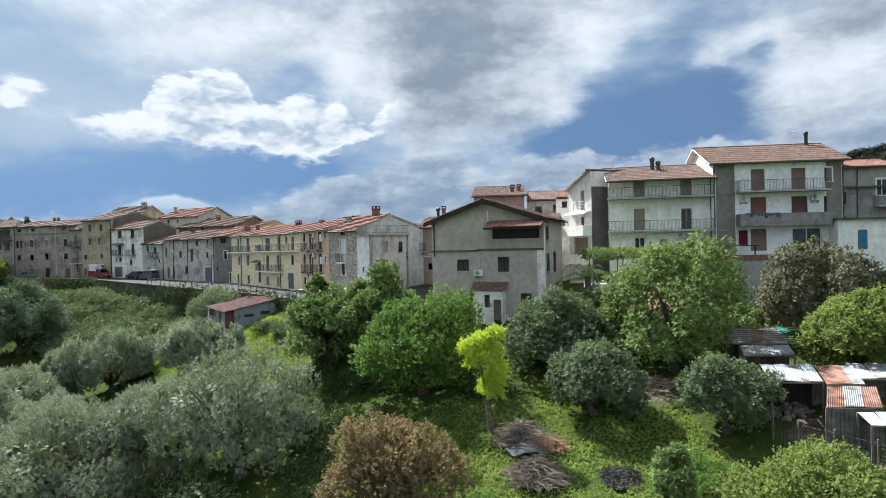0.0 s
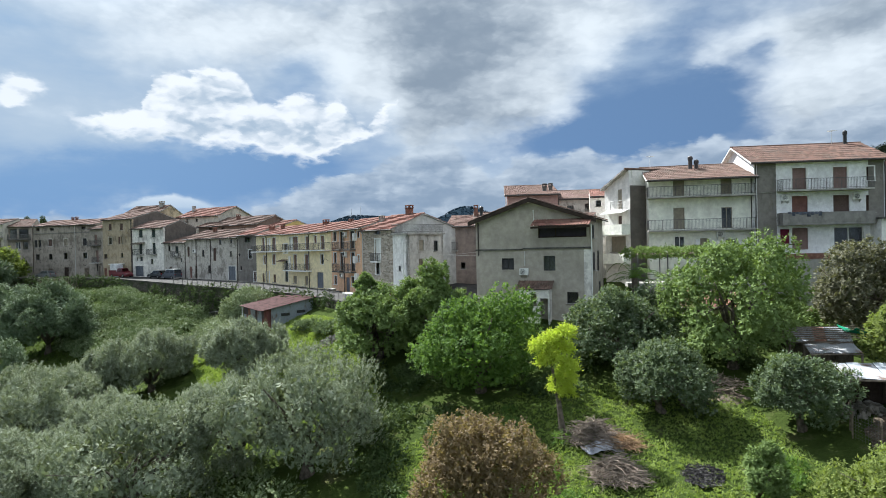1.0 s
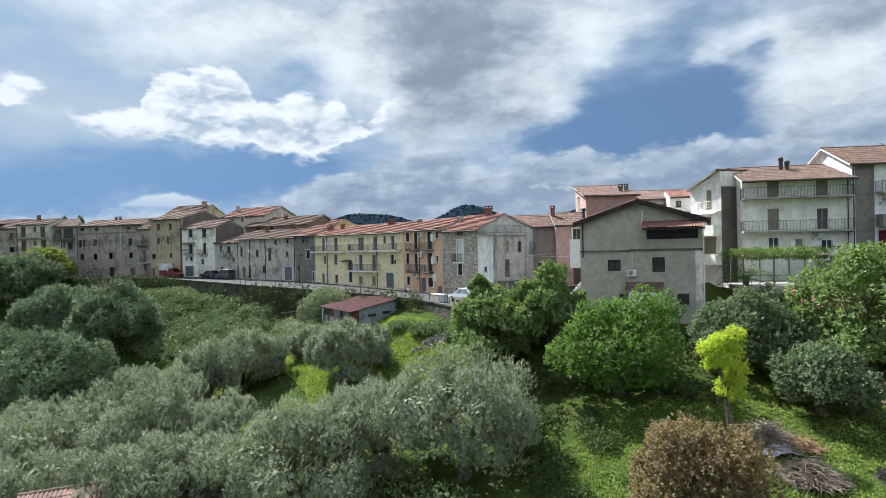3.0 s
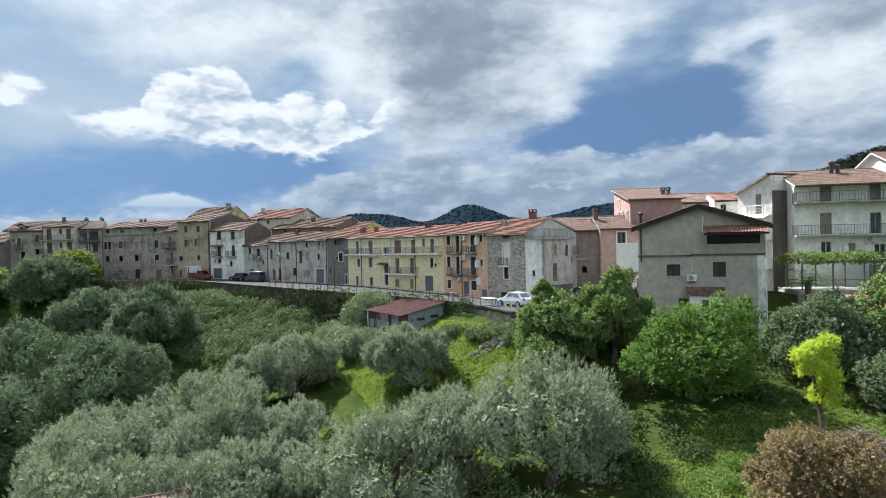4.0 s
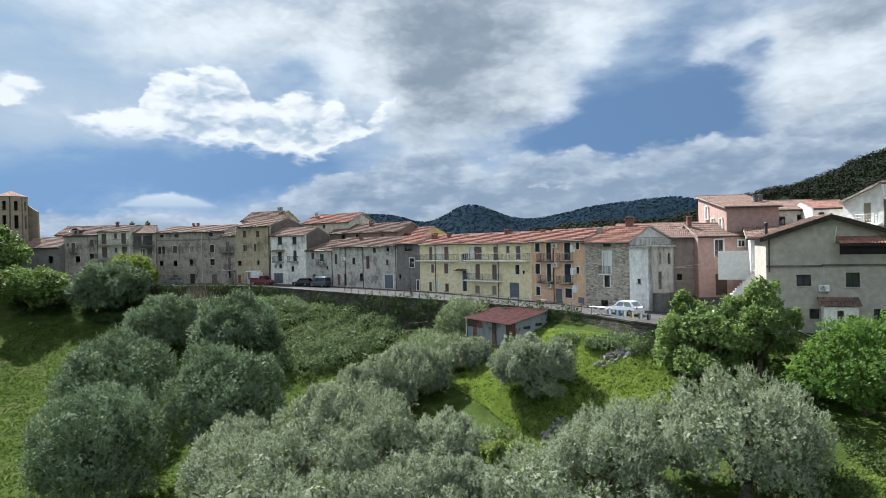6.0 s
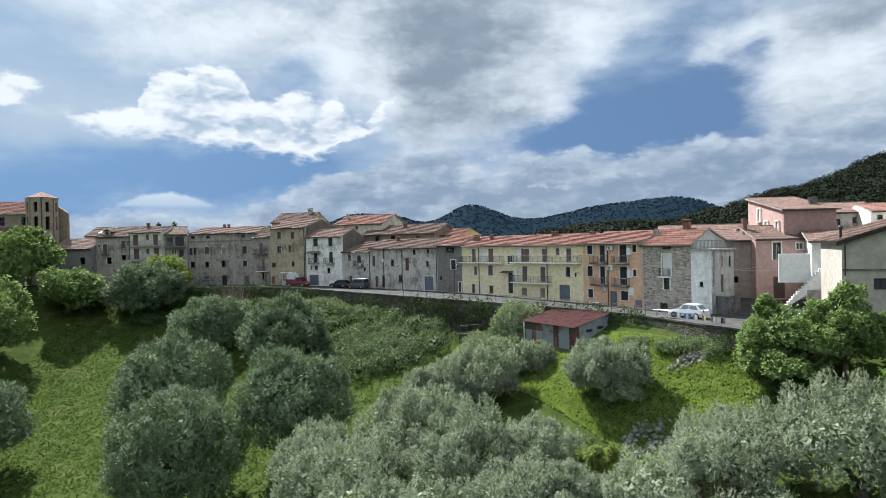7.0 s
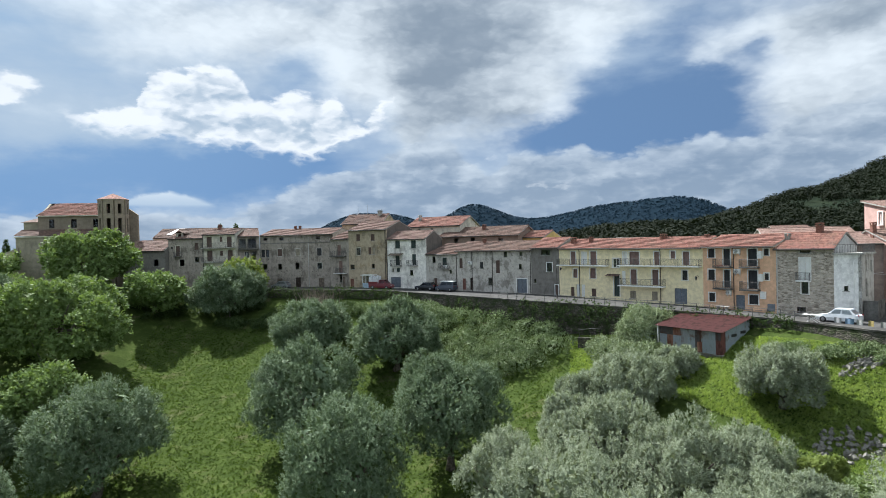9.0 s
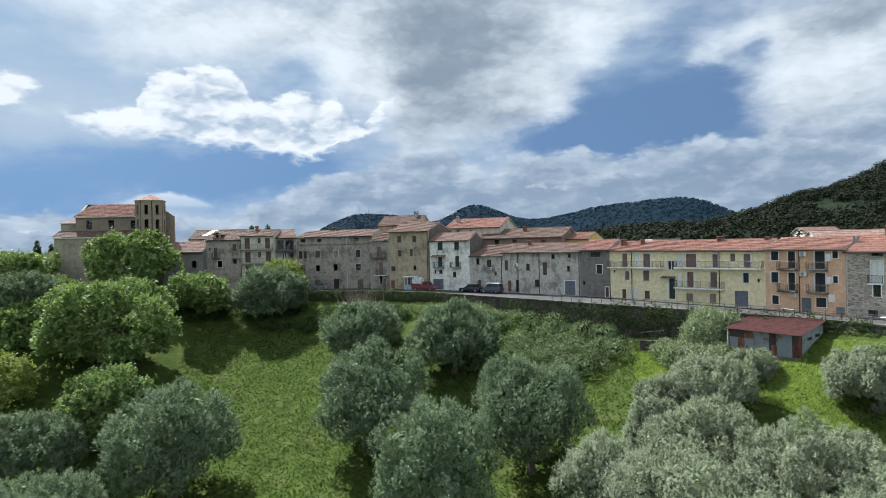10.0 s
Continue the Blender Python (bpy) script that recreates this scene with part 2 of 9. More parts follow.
# ---- shapes ----
class Geo:
    """Collects vertices and faces of one mesh."""

    def __init__(self):
        self.v, self.f = [], []

    def add(self, pts, faces):
        n = len(self.v)
        self.v.extend(tuple(p) for p in pts)
        self.f.extend(tuple(n + i for i in face) for face in faces)
        return self

    def poly(self, *pts):
        return self.add(pts, [tuple(range(len(pts)))])

    def hexa(self, p):
        return self.add(p, [(0, 3, 2, 1), (4, 5, 6, 7), (0, 1, 5, 4), (1, 2, 6, 5), (2, 3, 7, 6), (3, 0, 4, 7)])

    def box(self, x0, x1, y0, y1, z0, z1, m=None):
        p = [Vector(q) for q in ((x0, y0, z0), (x1, y0, z0), (x1, y1, z0), (x0, y1, z0), (x0, y0, z1), (x1, y0, z1), (x1, y1, z1), (x0, y1, z1))]
        return self.hexa([m @ q for q in p] if m else p)

    def slab(self, x0, x1, y0, y1, z0, z1, b=0.02):
        """A box with bevelled upright and upper edges."""
        ring = [(x0 + b, y0), (x1 - b, y0), (x1, y0 + b), (x1, y1 - b), (x1 - b, y1), (x0 + b, y1), (x0, y1 - b), (x0, y0 + b)]
        cx, cy = (x0 + x1) / 2, (y0 + y1) / 2
        top = [(x + (b if x < cx else -b), y + (b if y < cy else -b), z1) for x, y in ring]
        n = 8
        pts = [(x, y, z0) for x, y in ring] + [(x, y, z1 - b) for x, y in ring] + top
        fs = [tuple(range(n - 1, -1, -1)), tuple(range(2 * n, 3 * n))]
        for r in (0, n):
            fs += [(r + i, r + (i + 1) % n, r + n + (i + 1) % n, r + n + i) for i in range(n)]
        return self.add(pts, fs)

    def prism(self, ring, along):
        """A polygon pushed along a vector."""
        a = Vector(along)
        n = len(ring)
        pts = [Vector(p) for p in ring] + [Vector(p) + a for p in ring]
        return self.add(pts, [tuple(range(n - 1, -1, -1)), tuple(range(n, 2 * n))] + [(i, (i + 1) % n, n + (i + 1) % n, n + i) for i in range(n)])

    def tube(self, path, radii, n=8, caps=True):
        path = [Vector(p) for p in path]
        if not isinstance(radii, (list, tuple)):
            radii = [radii] * len(path)
        start = len(self.v)
        for i, p in enumerate(path):
            d = (path[min(i + 1, len(path) - 1)] - path[max(i - 1, 0)]).normalized()
            a = d.cross(Vector((0, 0, 1)) if abs(d.z) < 0.9 else Vector((1, 0, 0))).normalized()
            b = d.cross(a)
            self.v.extend(tuple(p + (a * math.cos(k * math.tau / n) + b * math.sin(k * math.tau / n)) * radii[i]) for k in range(n))
        for i in range(len(path) - 1):
            for k in range(n):
                q = start + i * n
                self.f.append((q + k, q + (k + 1) % n, q + n + (k + 1) % n, q + n + k))
        if caps:
            self.f.append(tuple(start + k for k in range(n - 1, -1, -1)))
            self.f.append(tuple(start + (len(path) - 1) * n + k for k in range(n)))
        return self

    def lathe(self, c, profile, n=12):
        """A turned form round an upright axis at c; profile of (radius, height)."""
        return self.tube([(c[0], c[1], c[2] + h) for _, h in profile], [max(r, 0.001) for r, _ in profile], n)

    def mesh(self, name, smooth=False):
        me = bpy.data.meshes.new(name)
        me.from_pydata(self.v, [], self.f)
        if smooth:
            me.shade_smooth()
        me.update()
        return me


def part(name, g, material, parent=None, label="", smooth=False):
    ob = new(name, g.mesh(name, smooth) if isinstance(g, Geo) else g)
    ob.data.materials.append(material)
    if parent:
        ob.parent = parent
    if label:
        ob["label"] = label
    return ob


def thing(name, label, category, place=None, group="", kind=""):
    ob = new(name)
    ob.empty_display_size = 0.3
    if place:
        ob.matrix_basis = place
    return tagged(ob, label, category, group, kind)


def bulk(name, verts, faces_n):
    """A mesh from arrays: verts (n, 3), each run of faces_n vertices is a face."""
    me = bpy.data.meshes.new(name)
    n = len(verts)
    me.vertices.add(n)
    me.vertices.foreach_set("co", np.ascontiguousarray(verts, dtype=np.float32).ravel())
    me.loops.add(n)
    me.loops.foreach_set("vertex_index", np.arange(n, dtype=np.int32))
    me.polygons.add(n // faces_n)
    me.polygons.foreach_set("loop_start", np.arange(0, n, faces_n, dtype=np.int32))
    me.update(calc_edges=True)
    return me


# ---- materials ----
def material(name, rough=0.8, metal=0.0):
    m = bpy.data.materials.new(name)
    m.use_nodes = True
    n = Nodes(m.node_tree)
    out = n.add("ShaderNodeOutputMaterial")
    b = n.add("ShaderNodeBsdfPrincipled", Roughness=rough, Metallic=metal)
    b.inputs["Specular IOR Level"].default_value = 0.12 if rough > 0.8 else 0.5
    n.t.links.new(b.outputs[0], out.inputs[0])
    return m, n, b, n.add("ShaderNodeTexCoord").outputs["Object"]


def relief(n, b, height, distance, strength=0.6):
    bump = n.add("ShaderNodeBump", Strength=strength, Distance=distance, Height=height)
    n.put(b.inputs["Normal"], bump.outputs[0])


def stretched(n, co, x, y, z):
    return n.vec("MULTIPLY", co, (x, y, z))


def plain(name, colour, rough=0.7, metal=0.0, vary=0.15, scale=3.0, bump=0.0):
    """Paint, metal or timber with a slight unevenness at two scales."""
    m, n, b, co = material(name, rough, metal)
    k = n.noise(co, scale, 5.0, 0.6).outputs[0]
    fine = n.noise(co, scale * 14, 3.0, 0.6).outputs[0]
    f = n.math("ADD", n.math("MULTIPLY", k, 0.7), n.math("MULTIPLY", fine, 0.3))
    dark = tuple(c * (1 - vary * 1.6) for c in colour)
    light = tuple(min(1, c * (1 + vary * 1.2)) for c in colour)
    n.put(b.inputs["Base Color"], n.mix(n.ramp(f, 0.3, 0.7, 0, 1), dark, light))
    if bump:
        relief(n, b, fine, bump)
    return m


def plaster(name, colour, stain=(0.12, 0.11, 0.10), amount=0.5, patch=None, patch_amount=0.0):
    """Old lime render: cloudy tone, rain streaks running down, damp blotches, patches where the coat has gone."""
    colour = tuple(min(0.88, v * 1.1) for v in colour)
    m, n, b, co = material(name, 0.92)
    big = n.noise(co, 0.35, 6.0, 0.62).outputs[0]
    mid = n.noise(co, 1.7, 5.0, 0.6).outputs[0]
    fine = n.noise(co, 16.0, 4.0, 0.65).outputs[0]
    streak = n.noise(n.vec("ADD", stretched(n, co, 1.1, 1.1, 0.42), n.vec("SCALE", n.noise(co, 0.9, 3.0).outputs["Color"], 0.9)), 1.0, 7.0, 0.72).outputs[0]
    c = n.mix(n.ramp(mid, 0.3, 0.72, 0, 1), tuple(v * 0.80 for v in colour), tuple(min(1, v * 1.1) for v in colour))
    wet = n.math("MULTIPLY", n.ramp(streak, 0.46, 0.64, 0, 1), n.ramp(big, 0.36, 0.60, 0.12, 1))
    c = n.mix(n.math("MULTIPLY", wet, amount * 0.8), c, stain)
    blot = n.ramp(n.math("ADD", n.math("MULTIPLY", big, 0.7), n.math("MULTIPLY", mid, 0.3)), 0.52, 0.60, 0, 1)
    c = n.mix(n.math("MULTIPLY", blot, amount * 0.75), c, tuple(0.65 * s + 0.2 * v for s, v in zip(stain, colour)))
    if patch:
        hole = n.ramp(n.noise(stretched(n, co, 1, 1, 0.8), 0.8, 7.0, 0.68).outputs[0], 0.56, 0.6, 0, 1)
        c = n.mix(n.math("MULTIPLY", hole, patch_amount), c, patch)
    c = n.mix(n.ramp(fine, 0.35, 0.7, 0, 0.25), c, tuple(v * 0.6 for v in colour))
    n.put(b.inputs["Base Color"], c)
    relief(n, b, n.math("ADD", fine, n.math("MULTIPLY", mid, 1.5)), 0.02, 0.5)
    return m


def tiles(name, colour, old=(0.16, 0.12, 0.09), age=0.4, pitch=0.23, row=0.36):
    """Clay roof tiles: each tile a tone of its own, lichen and soot over them."""
    m, n, b, co = material(name, 0.85)
    s = n.add("ShaderNodeSeparateXYZ", Vector=co)
    cell = n.add("ShaderNodeCombineXYZ", X=n.math("FLOOR", n.math("DIVIDE", s.outputs[0], pitch)), Y=n.math("FLOOR", n.math("DIVIDE", s.outputs[1], row)))
    w = n.add("ShaderNodeTexWhiteNoise", Vector=cell.outputs[0])
    c = n.mix(w.outputs[0], tuple(v * 0.62 for v in colour), tuple(min(1, v * 1.3) for v in colour))
    big = n.noise(co, 0.6, 6.0, 0.65).outputs[0]
    c = n.mix(n.math("MULTIPLY", n.ramp(big, 0.4, 0.7, 0.1, 1), age), c, old)
    pale = n.ramp(n.noise(co, 2.6, 5.0, 0.7).outputs[0], 0.56, 0.72, 0, 0.4)
    c = n.mix(pale, c, (0.27, 0.25, 0.215))
    n.put(b.inputs["Base Color"], c)
    step = n.math("FRACT", n.math("DIVIDE", s.outputs[1], row))
    relief(n, b, n.math("ADD", n.math("MULTIPLY", step, 0.8), w.outputs[0]), 0.04, 0.7)
    return m


def rubble(name, a, c2, joint, scale=3.4, moss=0.0):
    """Coursed rubble: irregular stones in mortar."""
    m, n, b, co = material(name, 0.95)
    warped = n.vec("ADD", stretched(n, co, 1, 1, 2.1), n.vec("SCALE", n.noise(co, 3.0, 3.0).outputs["Color"], 0.25))
    v = n.add("ShaderNodeTexVoronoi", Vector=warped, Scale=scale)
    e = n.t.nodes.new("ShaderNodeTexVoronoi")
    e.feature = "DISTANCE_TO_EDGE"
    n.put(e.inputs["Vector"], warped)
    n.put(e.inputs["Scale"], scale)
    tone = n.add("ShaderNodeSeparateXYZ", Vector=v.outputs["Color"]).outputs[0]
    c = n.mix(tone, a, c2)
    grain = n.noise(co, 9.0, 5.0, 0.65).outputs[0]
    c = n.mix(n.ramp(grain, 0.35, 0.75, 0, 0.5), c, tuple(x * 0.5 for x in a))
    seam = n.ramp(e.outputs["Distance"], 0.02, 0.11, 1, 0)
    c = n.mix(n.math("MULTIPLY", seam, 0.85), c, joint)
    if moss:
        k = n.ramp(n.noise(co, 0.7, 6.0, 0.66).outputs[0], 0.42, 0.6, 0, 1)
        c = n.mix(n.math("MULTIPLY", k, moss), c, (0.035, 0.05, 0.018))
    n.put(b.inputs["Base Color"], c)
    relief(n, b, n.math("ADD", n.ramp(e.outputs["Distance"], 0.0, 0.2, 0, 1), n.math("MULTIPLY", grain, 0.5)), 0.08, 0.8)
    return m


def foliage(name, a, c2, rough=0.55, glow=0.35, back=None):
    """Leaves, each its own tone; light passes through them."""
    m = bpy.data.materials.new(name)
    m.use_nodes = True
    n = Nodes(m.node_tree)
    out = n.add("ShaderNodeOutputMaterial")
    isl = n.add("ShaderNodeNewGeometry").outputs["Random Per Island"]
    co = n.add("ShaderNodeTexCoord").outputs["Object"]
    patchy = n.noise(co, 0.8, 4.0, 0.6).outputs[0]
    f = n.math("ADD", n.math("MULTIPLY", isl, 0.5), n.math("MULTIPLY", n.ramp(patchy, 0.35, 0.65, 0, 1), 0.5))
    c = n.mix(f, a, c2)
    if back:
        c = n.mix(n.ramp(isl, 0.82, 1.0, 0, 0.7), c, back)
    b = n.add("ShaderNodeBsdfPrincipled", Roughness=max(rough, 0.6))
    b.inputs["Specular IOR Level"].default_value = 0.06
    n.put(b.inputs["Base Color"], c)
    t = n.add("ShaderNodeBsdfTranslucent", Color=n.mix(1.0, c, (1.25, 1.3, 0.6), "MULTIPLY"))
    mx = n.t.nodes.new("ShaderNodeMixShader")
    mx.inputs[0].default_value = glow
    n.t.links.new(b.outputs[0], mx.inputs[1])
    n.t.links.new(t.outputs[0], mx.inputs[2])
    n.t.links.new(mx.outputs[0], out.inputs[0])
    return m


def rusty(name, paint, rust=(0.16, 0.06, 0.03), amount=0.5, rough=0.55, metal=0.3):
    m, n, b, co = material(name, rough, metal)
    k = n.noise(stretched(n, co, 1.2, 1.2, 0.5), 1.3, 7.0, 0.68).outputs[0]
    fine = n.noise(co, 12.0, 4.0, 0.6).outputs[0]
    f = n.ramp(n.math("ADD", n.math("MULTIPLY", k, 0.8), n.math("MULTIPLY", fine, 0.2)), 0.62 - amount * 0.3, 0.74 - amount * 0.25, 0, 1)
    c = n.mix(n.ramp(fine, 0.3, 0.7, 0, 1), tuple(v * 0.8 for v in paint), tuple(min(1, v * 1.12) for v in paint))
    n.put(b.inputs["Base Color"], n.mix(f, c, rust))
    n.put(b.inputs["Roughness"], n.math("ADD", n.math("MULTIPLY", f, 0.35), rough))
    relief(n, b, fine, 0.006, 0.4)
    return m


def glass(name, tint=(0.75, 0.8, 0.82)):
    m, n, b, co = material(name, 0.03)
    b.inputs["Base Color"].default_value = (*tint, 1)
    b.inputs["Transmission Weight"].default_value = 1.0
    b.inputs["IOR"].default_value = 1.35
    return m


OLIVE = foliage("olive_leaf", (0.129, 0.157, 0.101), (0.258, 0.294, 0.202), 0.45, 0.16, (0.327, 0.353, 0.284))
MEADOW_OLIVE = foliage("old_olive_leaf", (0.068, 0.101, 0.053), (0.164, 0.217, 0.127), 0.45, 0.12, (0.205, 0.252, 0.174))
WALNUT = foliage("walnut_leaf", (0.099, 0.147, 0.048), (0.198, 0.269, 0.100), 0.5, 0.25)
BRIGHT = foliage("bright_leaf", (0.065, 0.121, 0.028), (0.137, 0.219, 0.062), 0.5, 0.42)
YELLOW = foliage("yellow_leaf", (0.323, 0.394, 0.049), (0.495, 0.580, 0.096), 0.55, 0.4)
DARK = foliage("citrus_leaf", (0.060, 0.089, 0.045), (0.138, 0.178, 0.103), 0.4, 0.3, (0.237, 0.267, 0.208))
RUSSET = foliage("russet_leaf", (0.129, 0.096, 0.053), (0.232, 0.172, 0.103), 0.6, 0.35, (0.258, 0.215, 0.155))
OAK = foliage("oak_leaf", (0.086, 0.090, 0.057), (0.181, 0.176, 0.125), 0.55, 0.25)
LIME = foliage("lime_leaf", (0.112, 0.150, 0.039), (0.215, 0.258, 0.082), 0.5, 0.35)
BRAMBLE = foliage("bramble_leaf", (0.077, 0.112, 0.046), (0.182, 0.231, 0.116), 0.5, 0.12, (0.297, 0.341, 0.220))
CREEPER = foliage("pale_creeper_leaf", (0.115, 0.150, 0.075), (0.25, 0.295, 0.175), 0.5, 0.12, (0.33, 0.37, 0.27))
IVY = foliage("ivy_leaf", (0.030, 0.052, 0.019), (0.080, 0.112, 0.042), 0.45, 0.2)
GRASS = foliage("grass_blade", (0.039, 0.070, 0.011), (0.081, 0.115, 0.027), 0.6, 0.45)
# brighter copy of the grass for garden and bank, sunlight put into its colour
SUNNY_GRASS = foliage("sunlit_grass_blade", (0.136, 0.199, 0.046), (0.271, 0.337, 0.109), 0.6, 0.45)
HILLWOOD = foliage("far_wood_leaf", (0.007, 0.011, 0.006), (0.016, 0.021, 0.011), 0.8, 0.1)
TWIG = plain("dry_twig", (0.22, 0.18, 0.145), 0.9, 0, 0.35, 2.0)
BARK = plain("bark", (0.12, 0.10, 0.08), 0.95, 0, 0.4, 4.0, 0.03)
GLASS = glass("window_glass")
BROWN_SHUTTER = plain("brown_shutter", (0.10, 0.060, 0.045), 0.6)
ROSE_SHUTTER = plain("rose_brown_shutter", (0.20, 0.125, 0.105), 0.6)
RED_SHUTTER = plain("red_brown_roller", (0.19, 0.085, 0.065), 0.6)
BLACK_SHUTTER = plain("black_shutter", (0.018, 0.019, 0.020), 0.55)
GREEN_SHUTTER = plain("dark_green_shutter", (0.022, 0.040, 0.034), 0.6)
TAN_SHUTTER = plain("tan_roller", (0.27, 0.235, 0.175), 0.65)
GREY_DOOR = plain("grey_blue_steel", (0.15, 0.17, 0.20), 0.5, 0.3)
WHITE_PAINT = plain("white_paint", (0.74, 0.74, 0.71), 0.6, 0, 0.08)
RAIL_METAL = plain("rail_iron", (0.12, 0.115, 0.11), 0.7, 0.2)
PIPE_DARK = plain("dark_pipe", (0.055, 0.045, 0.04), 0.5, 0.4)
PIPE_LIGHT = plain("pale_pipe", (0.55, 0.54, 0.51), 0.5, 0.1)
CONCRETE = plain("weathered_concrete", (0.33, 0.32, 0.29), 0.95, 0, 0.3, 1.2, 0.01)
DARK_CONCRETE = plain("sooty_concrete", (0.13, 0.125, 0.115), 0.95, 0, 0.4, 1.0, 0.01)
TIMBER = plain("grey_timber", (0.17, 0.14, 0.11), 0.9, 0, 0.4, 2.0, 0.01)
DARK_TIMBER = plain("dark_timber", (0.045, 0.034, 0.028), 0.85, 0, 0.3, 2.0)
CLAY = plain("clay_brick", (0.20, 0.105, 0.08), 0.9, 0, 0.3, 5.0, 0.01)
RED_TILE = tiles("red_tiles", (0.245, 0.118, 0.092), age=0.5)
PINK_TILE = tiles("faded_tiles", (0.205, 0.132, 0.110), age=0.6)
OLD_TILE = tiles("old_tiles", (0.165, 0.106, 0.084), (0.10, 0.085, 0.07), age=0.6)
BROWN_TILE = tiles("brown_tiles", (0.150, 0.090, 0.070), (0.09, 0.08, 0.068), age=0.5)

# ---- ground ----
def smooth(a, b, x):
    t = np.clip((x - a) / (b - a), 0, 1)
    return t * t * (3 - 2 * t)


# places of the lower ground: garden, olive slope and meadow (x, y, z)
LOW = np.array([
    (4.4, 32.7, -1.0), (8.4, 29.1, -1.6), (15.2, 29.5, -0.9), (18.6, 32.6, 0.7), (18.8, 28.0, 0.0), (20.5, 31, 0.9), (18.8, 36, 1.0), (24, 38, 1.6), (12, 21, -2.2), (-3, 24, -2.8), (-11, 33, -4.0), (-20, 31, -5.3),
    (-32, 43, -7.6), (-43, 48, -9.3), (-62, 50, -11.8), (-88, 62, -12.5), (-86, 80, -8.9), (-96, 95, -5.7), (-36.4, 77.4, -1.9), (-50, 86, -1.8),
    (-24, 60, -0.6), (-17, 51.5, -3.0), (-20, 66, 2.2), (-10, 56, 2.6), (-4, 42, -0.3), (0, 52, 2.9), (10, 49, 2.6), (27, 47, 2.2),
    (-60, 98, 1.9), (-75, 107, 1.2), (-45, 90.5, 1.8), (-95, 113, 0.8), (-115, 108, 3.0), (-113, 88, -3.5), (-135, 112, 7.0), (-112, 66, -11.5), (-14.2, 59.5, 3.0), (-18.5, 65.5, 3.0), (-11.5, 54.3, 2.4)], dtype=float)


def thin_plate(pts):
    n = len(pts)
    d = np.hypot(pts[:, None, 0] - pts[None, :, 0], pts[:, None, 1] - pts[None, :, 1])
    k = np.where(d > 0, d * d * np.log(np.maximum(d, 1e-9)), 0) + np.eye(n) * 40.0
    p = np.c_[np.ones(n), pts[:, :2]]
    a = np.block([[k, p], [p.T, np.zeros((3, 3))]])
    return np.linalg.solve(a, np.r_[pts[:, 2], np.zeros(3)])


PLATE = thin_plate(LOW)
# the line of the house fronts along the street
FRONT = np.array([(-200, 126), (-138, 123), (-103, 125.8), (-91.7, 128), (-75.4, 123), (-63.8, 115), (-56.4, 112), (-38.4, 100.7), (-34.4, 97.4), (-28, 90.1), (-18.9, 79.8),
                  (-13.7, 71.9), (-9.7, 67.5), (-3, 62), (12, 58), (20, 58), (40, 57), (200, 57)], dtype=float)


EDGE = [(-118, 119), (-104, 120.6), (-96, 121), (-86.8, 119.4), (-77, 115.6), (-70, 111.5), (-62.6, 106.8), (-55, 100.5), (-46, 93), (-40, 87.4), (-34, 82.6), (-25, 75.2), (-17.4, 67.2),
        (-14.4, 62), (-12.6, 58), (-10.5, 54.8), (-8.2, 52.6), (-5.5, 52.2), (-3.0, 53.2), (-1.6, 54.4)]


def road_z(x, y):
    z = np.interp(x, (-140, -104, -90, -65, -50, -34, -19, -10, 5), (6.0, 5.2, 5.1, 5.45, 5.1, 4.8, 4.5, 4.3, 4.4))
    return z + np.where(x > -9.5, 0.12 * np.clip(y - 65, 0, 14), 0)


# the wooded hill beyond the town: bearing, distance and height of its crest
CREST = np.array([(3.6, 400, 20.8), (8.5, 400, 22.6), (11.5, 410, 26.0), (14.2, 420, 29.3), (18.0, 430, 31.4), (21.1, 450, 31.0), (23.6, 480, 35.5), (25.7, 520, 40.9), (28.5, 600, 54.7), (31.7, 680, 64.3), (33.8, 740, 78.6), (35.7, 800, 97.6), (38.2, 830, 109.3), (42.0, 850, 113.9), (47.1, 850, 89.6), (54.6, 850, 47.1)], dtype=float)


